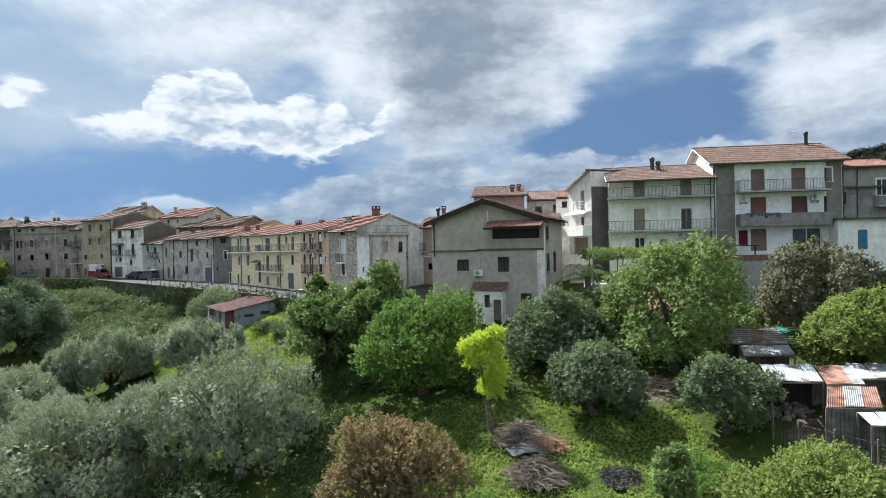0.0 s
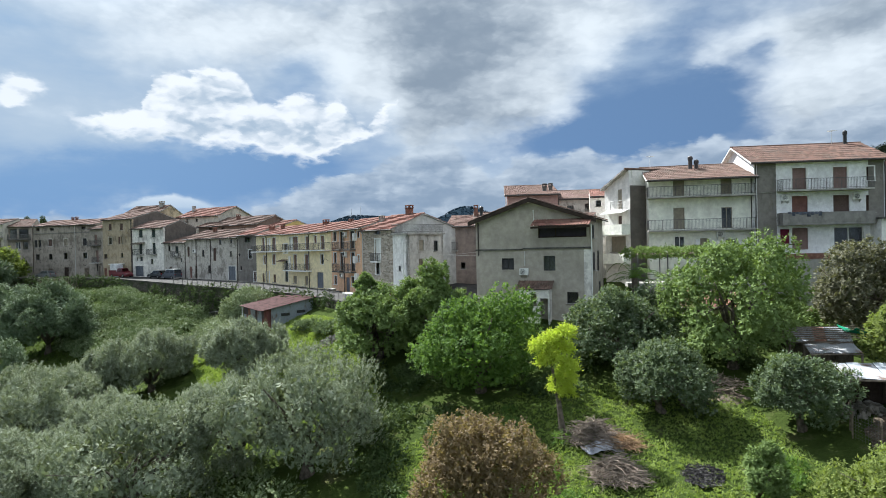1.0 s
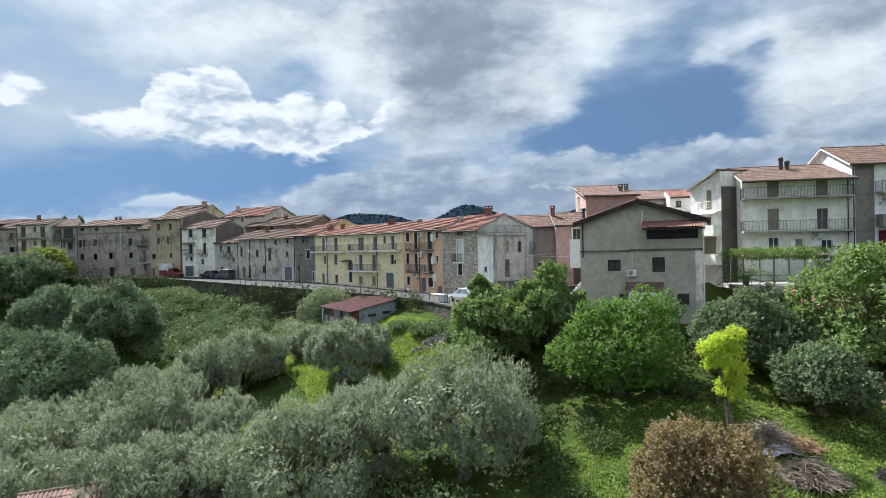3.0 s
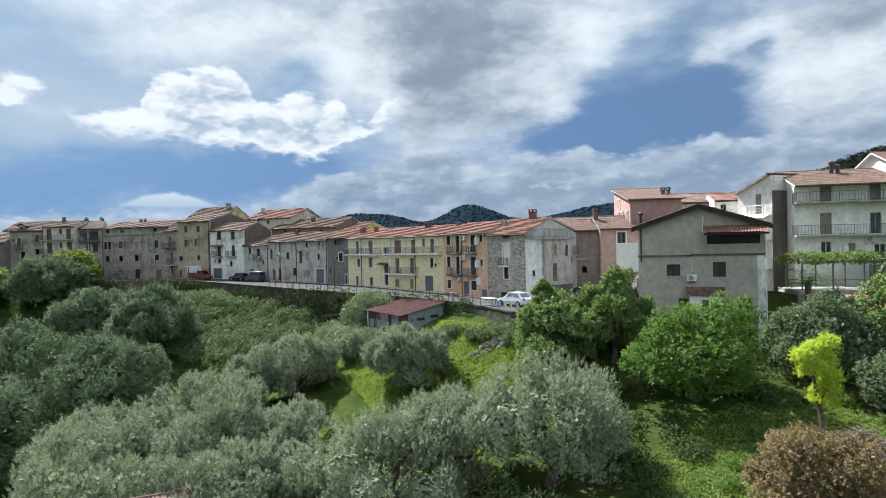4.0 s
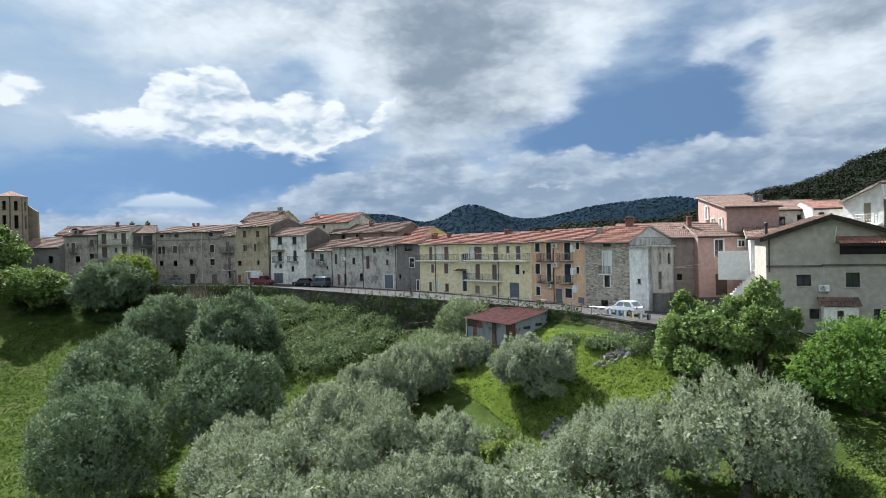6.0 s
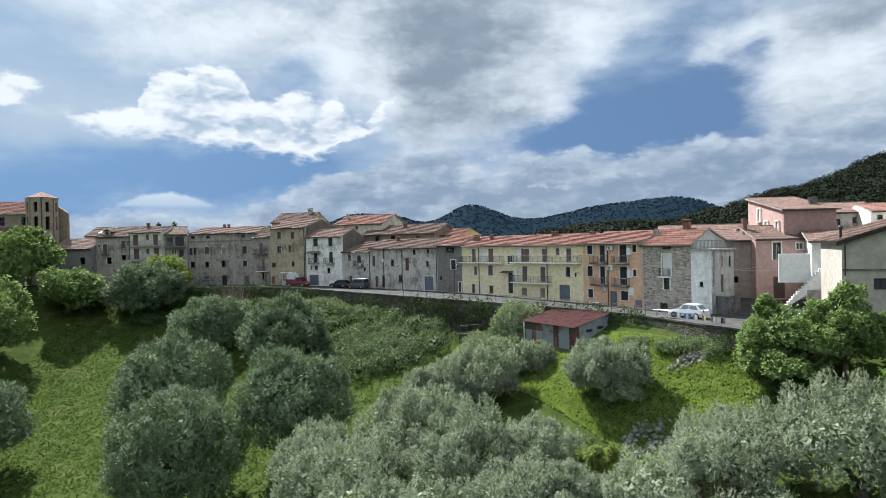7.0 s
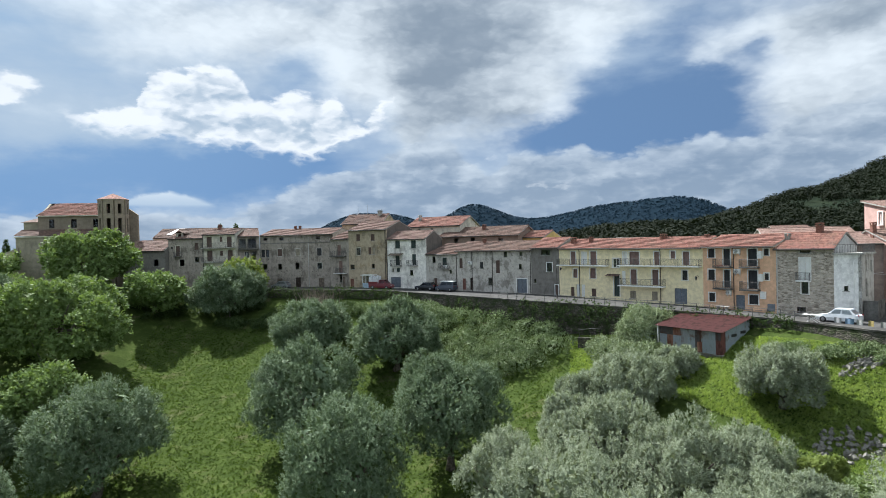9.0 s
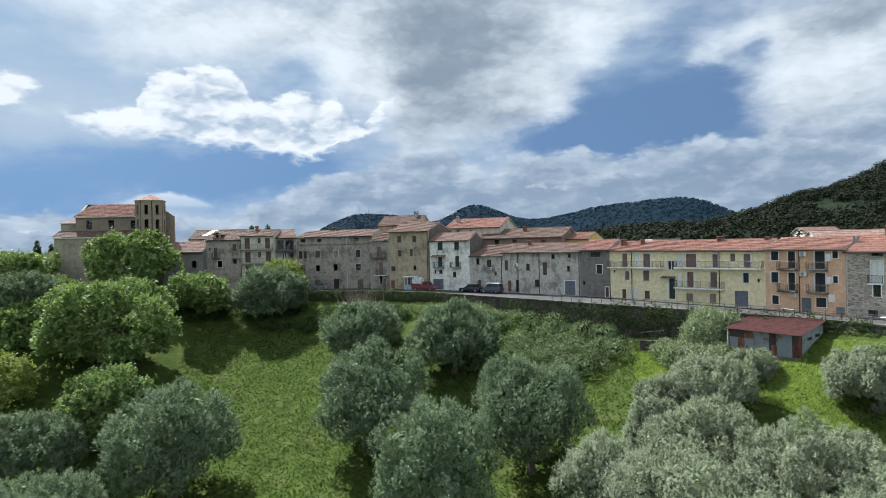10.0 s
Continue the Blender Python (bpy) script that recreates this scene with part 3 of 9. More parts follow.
def ground_z(x, y):
    x, y = np.asarray(x, float), np.asarray(y, float)
    cx, cy = np.clip(x, -150, 45), np.clip(y, 5, 125)
    low = PLATE[-3] + PLATE[-2] * cx + PLATE[-1] * cy
    for (px, py, _), w in zip(LOW, PLATE):
        d2 = (cx - px) ** 2 + (cy - py) ** 2
        low = low + w * 0.5 * d2 * np.log(np.maximum(d2, 1e-9))
    low = np.clip(low, -13, 9)
    ey = np.interp(x, *zip(*(p for p in EDGE[:-2])))
    low = np.where(y > ey - 0.8, np.minimum(low, road_z(x, y) - 0.7), low)
    fy = np.interp(x, FRONT[:, 0], FRONT[:, 1])
    high = 5.0 + 3.3 * smooth(8, 30, x)
    bearing, gap = np.degrees(np.arctan2(x + 40, np.maximum(y, 1))), np.hypot(x + 40, y)
    far, tip = np.interp(bearing, CREST[:, 0], CREST[:, 1]), np.interp(bearing, CREST[:, 0], CREST[:, 2])
    rim = smooth(-4, 6, bearing) * (1 - smooth(62, 80, bearing)) * (y > 130)
    high = high + rim * np.maximum(tip - 20.0, 0) * smooth(190, far, gap) * (1 - smooth(far, far + 500, gap))
    for hx, hy, sx, sy, h in ((106, 2690, 150, 300, 95), (-40, 2700, 220, 300, 60), (985, 2500, 240, 320, 160), (660, 2600, 230, 300, 118), (320, 2650, 260, 300, 78),
                              (-470, 2980, 170, 300, 140), (-650, 3000, 120, 300, 40), (2000, 2300, 420, 400, 240), (-250, 2900, 160, 300, 105)):
        high = high + h * np.exp(-((x - hx) / sx) ** 2 - ((y - hy) / sy) ** 2)
    k = smooth(fy + 1.0, fy + 7.0, y)
    z = low * (1 - k) + high * k
    z = np.where((x > -9.5) & (x < 6.5) & (y > 58) & (y < 83), np.minimum(z, road_z(x, y) - 0.35), z)
    return np.where(y > 170, z + 1.5 * np.sin(x * 0.043 + 1) * np.sin(y * 0.037), z)


def axis(a, b, step, far_a, far_b, grow=1.16):
    mid = list(np.arange(a, b + 1e-6, step))
    lo, s = [a], step
    while lo[-1] > far_a:
        s *= grow
        lo.append(lo[-1] - s)
    hi, s = [mid[-1]], step
    while hi[-1] < far_b:
        s = min(s * grow, 60)
        hi.append(hi[-1] + s)
    return np.array(lo[:0:-1] + mid + hi[1:])


GX, GY = axis(-125, 40, 0.9, -4200, 2600), axis(12, 122, 0.9, -900, 4300)
gx, gy = np.meshgrid(GX, GY)
gz = ground_z(gx, gy)
dug = (gx > -130) & (gx < 42) & (gy < 120) & (gy > 10)
gz = gz + np.where(dug, 0.10 * np.sin(gx * 1.9 + np.sin(gy * 1.3) * 2) * np.sin(gy * 1.7 + np.cos(gx * 0.9) * 2), 0)
nx, ny = len(GX), len(GY)
idx = np.arange(nx * ny).reshape(ny, nx)
quads = np.stack([idx[:-1, :-1], idx[:-1, 1:], idx[1:, 1:], idx[1:, :-1]], -1).reshape(-1, 4)
me = bpy.data.meshes.new("ground")
me.from_pydata(np.stack([gx, gy, gz], -1).reshape(-1, 3).tolist(), [], quads.tolist())
me.shade_smooth()

m, n, b, co = material("turf_and_soil", 0.95)
big, mid, fine = (n.noise(co, s, 6.0, 0.62).outputs[0] for s in (0.09, 0.6, 5.0))
blades = n.noise(stretched(n, co, 9, 9, 3), 2.2, 4.0, 0.7).outputs[0]
green = n.mix(n.ramp(mid, 0.3, 0.7, 0, 1), (0.034, 0.050, 0.013), (0.060, 0.084, 0.021))
green = n.mix(n.ramp(blades, 0.35, 0.7, 0, 0.6), green, (0.034, 0.054, 0.013))
straw = n.ramp(n.math("ADD", n.math("MULTIPLY", mid, 0.5), n.math("MULTIPLY", fine, 0.5)), 0.52, 0.66, 0, 0.28)
green = n.mix(straw, green, (0.15, 0.15, 0.070))
soil = n.mix(n.ramp(fine, 0.3, 0.7, 0, 1), (0.055, 0.042, 0.030), (0.125, 0.098, 0.070))
bare = n.ramp(n.noise(co, 0.3, 7.0, 0.68).outputs[0], 0.56, 0.66, 0, 0.35)
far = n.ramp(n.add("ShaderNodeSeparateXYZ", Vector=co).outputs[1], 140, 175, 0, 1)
# the far hills turn blue: distance haze mixed into the ground colour
haze_tint = n.ramp(n.add("ShaderNodeSeparateXYZ", Vector=co).outputs[1], 1200, 1900, 0, 1)
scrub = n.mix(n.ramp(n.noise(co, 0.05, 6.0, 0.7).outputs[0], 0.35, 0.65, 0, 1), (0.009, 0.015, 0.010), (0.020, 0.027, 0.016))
n.put(b.inputs["Base Color"], n.mix(far, n.mix(bare, green, soil), n.mix(haze_tint, scrub, (0.010, 0.020, 0.030))))
relief(n, b, n.math("ADD", n.math("MULTIPLY", mid, 2.0), fine), 0.12, 0.8)
b.inputs["Specular IOR Level"].default_value = 0.01
TURF = m
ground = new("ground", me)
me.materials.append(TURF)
tagged(ground, "sloping grassy ground with bare soil, meadow and distant hills", "ground", kind="structure")

# ---- street and retaining wall ----
BEHIND = [(-1.2, 60), (6, 64), (6, 80), (-4, 82), (-8, 74), (-11, 77), (-17, 85), (-26, 95), (-33, 103), (-38, 107), (-54, 116), (-63, 120), (-72, 125), (-76, 130), (-92, 134), (-110, 133), (-120, 132)]


def subdivided(path, step):
    out = []
    for (ax, ay), (bx, by) in zip(path[:-1], path[1:]):
        k = max(1, round(math.hypot(bx - ax, by - ay) / step))
        out += [(ax + (bx - ax) * i / k, ay + (by - ay) * i / k) for i in range(k)]
    return out + [path[-1]]


edge = subdivided(EDGE, 1.5)
bm = bmesh.new()
ring = [bm.verts.new((x, y, 0)) for x, y in edge + subdivided(BEHIND, 3)]
face = bm.faces.new(ring)
bmesh.ops.triangulate(bm, faces=[face])
bmesh.ops.subdivide_edges(bm, edges=[e for e in bm.edges if e.calc_length() > 3], cuts=3, use_grid_fill=True)
for v in bm.verts:
    v.co.z = float(road_z(v.co.x, v.co.y))
bmesh.ops.recalc_face_normals(bm, faces=bm.faces)
me = bpy.data.meshes.new("road")
bm.to_mesh(me)
bm.free()
ASPHALT, n, b, co = material("old_asphalt", 0.92)
grain, worn = n.noise(co, 30.0, 3.0).outputs[0], n.noise(co, 0.5, 6.0, 0.65).outputs[0]
c = n.mix(n.ramp(worn, 0.35, 0.7, 0, 1), (0.048, 0.047, 0.045), (0.090, 0.086, 0.080))
n.put(b.inputs["Base Color"], n.mix(n.ramp(grain, 0.4, 0.7, 0, 0.4), c, (0.04, 0.04, 0.04)))
relief(n, b, grain, 0.01)
road = new("road", me)
me.materials.append(ASPHALT)
tagged(road, "worn grey asphalt street along the house fronts", "road", kind="structure")

RUBBLE_WALL = rubble("mossy_retaining_stone", (0.075, 0.068, 0.055), (0.16, 0.145, 0.12), (0.05, 0.046, 0.04), 2.2, 0.85)
g, cap = Geo(), Geo()
for (ax, ay), (bx, by) in zip(edge[:-1], edge[1:]):
    d = Vector((bx - ax, by - ay, 0)).normalized()
    o = Vector((d.y, -d.x, 0))                       # towards the valley
    za, zb = float(road_z(ax, ay)), float(road_z(bx, by))
    ga, gb = min(float(ground_z(ax, ay)), za - 0.4) - 1.5, min(float(ground_z(bx, by)), zb - 0.4) - 1.5
    A, B = Vector((ax, ay, 0)), Vector((bx, by, 0))
    foot = 0.35
    g.hexa([A + o * foot + Vector((0, 0, ga)), B + o * foot + Vector((0, 0, gb)), B - o * 0.4 + Vector((0, 0, gb)), A - o * 0.4 + Vector((0, 0, ga)),
            A + o * 0.05 + Vector((0, 0, za - 0.05)), B + o * 0.05 + Vector((0, 0, zb - 0.05)), B - o * 0.4 + Vector((0, 0, zb - 0.05)), A - o * 0.4 + Vector((0, 0, za - 0.05))])
    h = 0.12
    cap.hexa([A + o * 0.12 + Vector((0, 0, za - 0.05)), B + o * 0.12 + Vector((0, 0, zb - 0.05)), B - o * 0.3 + Vector((0, 0, zb - 0.05)), A - o * 0.3 + Vector((0, 0, za - 0.05)),
              A + o * 0.12 + Vector((0, 0, za + h)), B + o * 0.12 + Vector((0, 0, zb + h)), B - o * 0.3 + Vector((0, 0, zb + h)), A - o * 0.3 + Vector((0, 0, za + h))])
wall = part("retaining_wall", g, RUBBLE_WALL)
tagged(wall, "tall dark mossy stone retaining wall under the street", "retaining wall", kind="structure")
part("coping", cap, plain("weathered_kerb", (0.095, 0.09, 0.08), 0.95, 0, 0.4, 0.8, 0.01), wall, "pale concrete kerb along the wall top")

# ---- houses ----
def house_pose(P, Q, base):
    return pose(P[0], P[1], base, 0, 0, math.degrees(math.atan2(Q[1] - P[1], Q[0] - P[0])))


def wall_with_holes(g, w, z0, z1, t, holes, y0=0.0):
    """An upright wall from x 0 to w, its outer face at y0, with openings (x0, x1, z0, z1) right through it."""
    holes = [(max(a, 0.05), min(b, w - 0.05), max(c, z0), min(d, z1 - 0.05)) for a, b, c, d in holes]
    xs = sorted({0.0, w, *(h[0] for h in holes), *(h[1] for h in holes)})
    zs = sorted({z0, z1, *(h[2] for h in holes), *(h[3] for h in holes)})

    def solid(i, k):
        if not (0 <= i < len(xs) - 1 and 0 <= k < len(zs) - 1):
            return False
        x, z = (xs[i] + xs[i + 1]) / 2, (zs[k] + zs[k + 1]) / 2
        return not any(a < x < b and c < z < d for a, b, c, d in holes)

    for i in range(len(xs) - 1):
        for k in range(len(zs) - 1):
            if not solid(i, k):
                continue
            a, b, c, d = xs[i], xs[i + 1], zs[k], zs[k + 1]
            g.poly((a, y0, c), (b, y0, c), (b, y0, d), (a, y0, d))
            g.poly((a, y0 + t, c), (a, y0 + t, d), (b, y0 + t, d), (b, y0 + t, c))
            if not solid(i - 1, k):
                g.poly((a, y0, c), (a, y0, d), (a, y0 + t, d), (a, y0 + t, c))
            if not solid(i + 1, k):
                g.poly((b, y0, c), (b, y0 + t, c), (b, y0 + t, d), (b, y0, d))
            if not solid(i, k - 1):
                g.poly((a, y0, c), (a, y0 + t, c), (b, y0 + t, c), (b, y0, c))
            if not solid(i, k + 1):
                g.poly((a, y0, d), (b, y0, d), (b, y0 + t, d), (a, y0 + t, d))


def tiled(g, o, along, up, w, length, pitch=0.23, amp=0.045, rows=None):
    """Courses of clay tiles: a rippled sheet from o, w metres along, length metres up the slope, each course lapping the one below."""
    a, u = Vector(along).normalized(), Vector(up).normalized()
    nrm = a.cross(u).normalized()
    o = Vector(o)
    k = max(2, round(w / pitch))
    cols = []
    for i in range(k):
        cols += [(i + 0.08, 0), (i + 0.3, 1), (i + 0.62, 1), (i + 0.84, 0)]
    rows = rows or max(1, round(length / 0.72))
    start = len(g.v)
    n = len(cols)
    for r in range(rows):
        for s, lift in ((r / rows, 0.035), ((r + 1) / rows, 0.0)):
            for c, h in cols:
                wob = 0.012 * math.sin(c * 12.9 + r * 4.7)
                g.v.append(tuple(o + a * (w * c / k) + u * (length * s) + nrm * (h * amp + lift + wob)))
        for q in range(n - 1):
            p = start + r * 2 * n + q
            g.f.append((p, p + 1, p + n + 1, p + n))
            if r:
                g.f.append((p - n, p - n + 1, p + 1, p))
    return g


def window_unit(parent, kind, x0, x1, z0, z1, y=0.0, trim=None, shutter=None, sill=True, name="window"):
    """A window or door in its opening: casing, frame, panes or shutters, sill. kind: glass, shut, ajar, roller, door, gate, dark."""
    w, h = x1 - x0, z1 - z0
    fr = Geo()
    t, ys = 0.06, y + 0.12
    for a, b, c, d in ((x0, x0 + t, z0, z1), (x1 - t, x1, z0, z1), (x0 + t, x1 - t, z1 - t, z1), (x0 + t, x1 - t, z0, z0 + t)):
        fr.box(a, b, ys, ys + 0.07, c, d)
    mid = (x0 + x1) / 2
    s = shutter or BROWN_SHUTTER
    if kind in ("glass", "ajar") and w > 0.75:
        fr.box(mid - 0.04, mid + 0.04, ys, ys + 0.07, z0 + t, z1 - t)
    top = part(name, fr, WHITE_PAINT if kind == "glass" else s, parent)
    if trim:
        g = Geo()
        c0 = 0.13
        for a, b, c, d in ((x0 - c0, x0, z0, z1 + c0), (x1, x1 + c0, z0, z1 + c0), (x0, x1, z1, z1 + c0)):
            g.box(a, b, y - 0.025, y + 0.05, c, d)
        part("casing", g, trim, top)
    if kind in ("glass", "ajar"):
        halves = ((x0 + t, mid - 0.04), (mid + 0.04, x1 - t)) if w > 0.75 else ((x0 + t, x1 - t),)
        for a, b in halves:
            p = part("pane", Geo().box(a, b, ys + 0.03, ys + 0.04, z0 + t, z1 - t), GLASS, top)
            p.visible_shadow = False
        # added grey sheet behind the panes, the room's dimness in its colour
        part("curtain", Geo().box(x0 + t, x1 - t, ys + 0.16, ys + 0.17, z0 + t, z1 - t), SHADED_CURTAIN, top)
    if kind in ("shut", "door", "gate", "roller"):
        leaves = ((x0 + t, mid - 0.012), (mid + 0.012, x1 - t)) if w > 0.7 and kind in ("shut", "gate") else ((x0 + t, x1 - t),)
        for a, b in leaves:
            g = Geo()
            if kind == "roller" or kind == "shut":
                bar = 0.075 if kind == "roller" else 0.095
                g.box(a, b, ys + 0.035, ys + 0.045, z0 + t, z1 - t)
                k = max(3, round((h - 2 * t) / bar))
                for i in range(k):
                    c = z0 + t + (h - 2 * t) * i / k
                    d = c + (h - 2 * t) / k * 0.72
                    g.hexa([(a + 0.05, ys + 0.005, c), (b - 0.05, ys + 0.005, c), (b - 0.05, ys + 0.035, c), (a + 0.05, ys + 0.035, c),
                            (a + 0.05, ys + 0.028, d), (b - 0.05, ys + 0.028, d), (b - 0.05, ys + 0.035, d), (a + 0.05, ys + 0.035, d)])
                if kind == "shut":
                    for p, q, c, d in ((a, a + 0.05, z0 + t, z1 - t), (b - 0.05, b, z0 + t, z1 - t), (a, b, z0 + t, z0 + t + 0.06), (a, b, z1 - t - 0.06, z1 - t)):
                        g.box(p, q, ys - 0.004, ys + 0.034, c, d)
            else:
                g.box(a, b, ys + 0.02, ys + 0.05, z0 + t, z1 - t)
                rows = 3 if kind == "door" else 4
                for i in range(rows):
                    c = z0 + t + (h - 2 * t) * (i + 0.1) / rows
                    g.slab(a + 0.08, b - 0.08, ys + 0.0, ys + 0.022, c, c + (h - 2 * t) / rows * 0.8, 0.015)
            part("shutter" if kind in ("shut", "roller") else "door_leaf", g, s, top)
        if kind in ("door", "gate"):
            part("handle", Geo().tube([(mid + 0.02, ys - 0.03, z0 + h * 0.47), (mid + 0.12, ys - 0.03, z0 + h * 0.47)], 0.015, 6), RAIL_METAL, top)
    if kind == "dark":
        p = part("pane", Geo().box(x0 + t, x1 - t, ys + 0.03, ys + 0.04, z0 + t, z1 - t), GLASS, top)
        p.visible_shadow = False
    if kind == "grille":
        p = part("pane", Geo().box(x0 + t, x1 - t, ys + 0.05, ys + 0.06, z0 + t, z1 - t), GLASS, top)
        p.visible_shadow = False
        g = Geo()
        for i in range(1, 7):
            x = x0 + w * i / 7
            g.box(x - 0.012, x + 0.012, y + 0.02, y + 0.04, z0, z1)
        for i in range(1, 3):
            g.box(x0, x1, y + 0.018, y + 0.042, z0 + h * i / 3 - 0.012, z0 + h * i / 3 + 0.012)
        part("grille", g, RAIL_METAL, top)
    if sill and h < 1.75:
        part("sill", Geo().slab(x0 - 0.16, x1 + 0.16, y - 0.10, y + 0.12, z0 - 0.07, z0 - 0.002, 0.012), trim or CONCRETE, top)
    return top


def balcony(parent, x0, x1, z, depth=1.0, rail="bars", slab_mat=None, metal=None, height=1.0, wrap=0.0, y=0.0):
    """A balcony: slab, posts and rails with upright bars; rail 'wall' is a solid parapet, 'wire' thin rods."""
    top = part("balcony", Geo().slab(x0, x1, y - depth, y - 0.002, z - 0.16, z, 0.02), slab_mat or WHITE_PAINT, parent)
    metal = metal or RAIL_METAL
    if rail == "wall":
        g = Geo()
        g.box(x0 + 0.01, x1 - 0.01, y - depth + 0.01, y - depth + 0.13, z + 0.002, z + height)
        g.box(x0 + 0.01, x0 + 0.13, y - depth + 0.13, y - 0.002, z + 0.002, z + height)
        g.box(x1 - 0.13, x1 - 0.01, y - depth + 0.13, y - 0.002, z + 0.002, z + height)
        part("parapet", g, slab_mat, top)
        return top
    g = Geo()
    path = [(x0 + 0.05, y), (x0 + 0.05, y - depth + 0.05), (x1 - 0.05, y - depth + 0.05), (x1 - 0.05, y)]
    for (ax, ay), (bx, by) in zip(path[:-1], path[1:]):
        for h in ((0.1, height) if rail == "bars" else (0.1, 0.4, 0.7, height)):
            g.tube([(ax, ay, z + h), (bx, by, z + h)], 0.022 if h == height else 0.014, 5)
        run = math.hypot(bx - ax, by - ay)
        k = max(1, round(run / (0.13 if rail == "bars" else 1.3)))
        for i in range(k + 1):
            px, py = ax + (bx - ax) * i / k, ay + (by - ay) * i / k
            r = 0.009 if rail == "bars" and i % 10 else 0.02
            g.box(px - r, px + r, py - r, py + r, z, z + height)
    part("railing", g, metal, top)
    return top


def aircon(parent, x, z, y=0.0, w=0.8, h=0.56):
    top = part("air_conditioner", Geo().slab(x, x + w, y - 0.36, y - 0.06, z, z + h, 0.02), WHITE_PAINT, parent)
    g = Geo()
    cx, cz = x + w * 0.38, z + h * 0.5
    for r in (h * 0.40, h * 0.28, h * 0.15):
        ring = [(cx + r * math.cos(k * math.tau / 16), y - 0.372, cz + r * math.sin(k * math.tau / 16)) for k in range(17)]
        g.tube(ring, 0.012, 4, False)
    for k in range(6):
        g.tube([(cx, y - 0.37, cz), (cx + h * 0.4 * math.cos(k * 1.047), y - 0.37, cz + h * 0.4 * math.sin(k * 1.047))], 0.008, 4)
    part("fan_grille", g, BLACK_SHUTTER, top, "round black fan grille")
    for a in (x + 0.12, x + w - 0.12):
        part("bracket", Geo().prism([(a - 0.02, y - 0.34, z - 0.04), (a - 0.02, y, z - 0.3), (a - 0.02, y, z - 0.002), (a - 0.02, y - 0.34, z - 0.002)][::-1], (0.04, 0, 0)), PIPE_LIGHT, top)


def chimney(parent, x, y, z, h=1.3, w=0.55, cap="pot", mat=None):
    if cap == "pipe":
        part("flue", Geo().lathe((x, y, z), [(w / 2, 0), (w / 2, h), (w * 0.62, h + 0.02), (w * 0.62, h + 0.3), (w * 0.3, h + 0.42)], 12), mat or BLACK_SHUTTER, parent)
        return
    top = part("chimney", Geo().slab(x - w / 2, x + w / 2, y - w / 2, y + w / 2, z - 0.6, z + h, 0.02), mat or CLAY, parent)
    g = Geo()
    g.slab(x - w * 0.62, x + w * 0.62, y - w * 0.62, y + w * 0.62, z + h + 0.002, z + h + 0.09, 0.02)
    for sx in (-1, 1):
        for sy in (-1, 1):
            g.box(x + sx * w * 0.42 - 0.06, x + sx * w * 0.42 + 0.06, y + sy * w * 0.42 - 0.06, y + sy * w * 0.42 + 0.06, z + h + 0.09, z + h + 0.3)
    g.slab(x - w * 0.6, x + w * 0.6, y - w * 0.6, y + w * 0.6, z + h + 0.3, z + h + 0.4, 0.04)
    part("chimney_cap", g, mat or CLAY, top)


def drainpipe(parent, x, z0, z1, mat, y=0.0):
    part("drainpipe", Geo().tube([(x, y - 0.3, z1), (x, y - 0.09, z1 - 0.35), (x, y - 0.09, z0)], 0.055, 8), mat, parent)


def aerial(parent, x, y, z, h=1.8):
    g = Geo().tube([(x, y, z), (x, y, z + h)], 0.022, 5)
    for i, w in enumerate((0.5, 0.42, 0.34, 0.26)):
        g.tube([(x - w, y - 0.25 + i * 0.17, z + h - 0.15), (x + w, y - 0.25 + i * 0.17, z + h - 0.15)], 0.012, 4)
    g.tube([(x, y - 0.35, z + h - 0.15), (x, y + 0.4, z + h - 0.15)], 0.014, 4)
    part("aerial", g, PIPE_LIGHT, parent, "thin metal television aerial")


# grey that carries the shade inside the rooms
SHADED_CURTAIN = plain("shadowy_curtain", (0.10, 0.10, 0.105), 0.9)


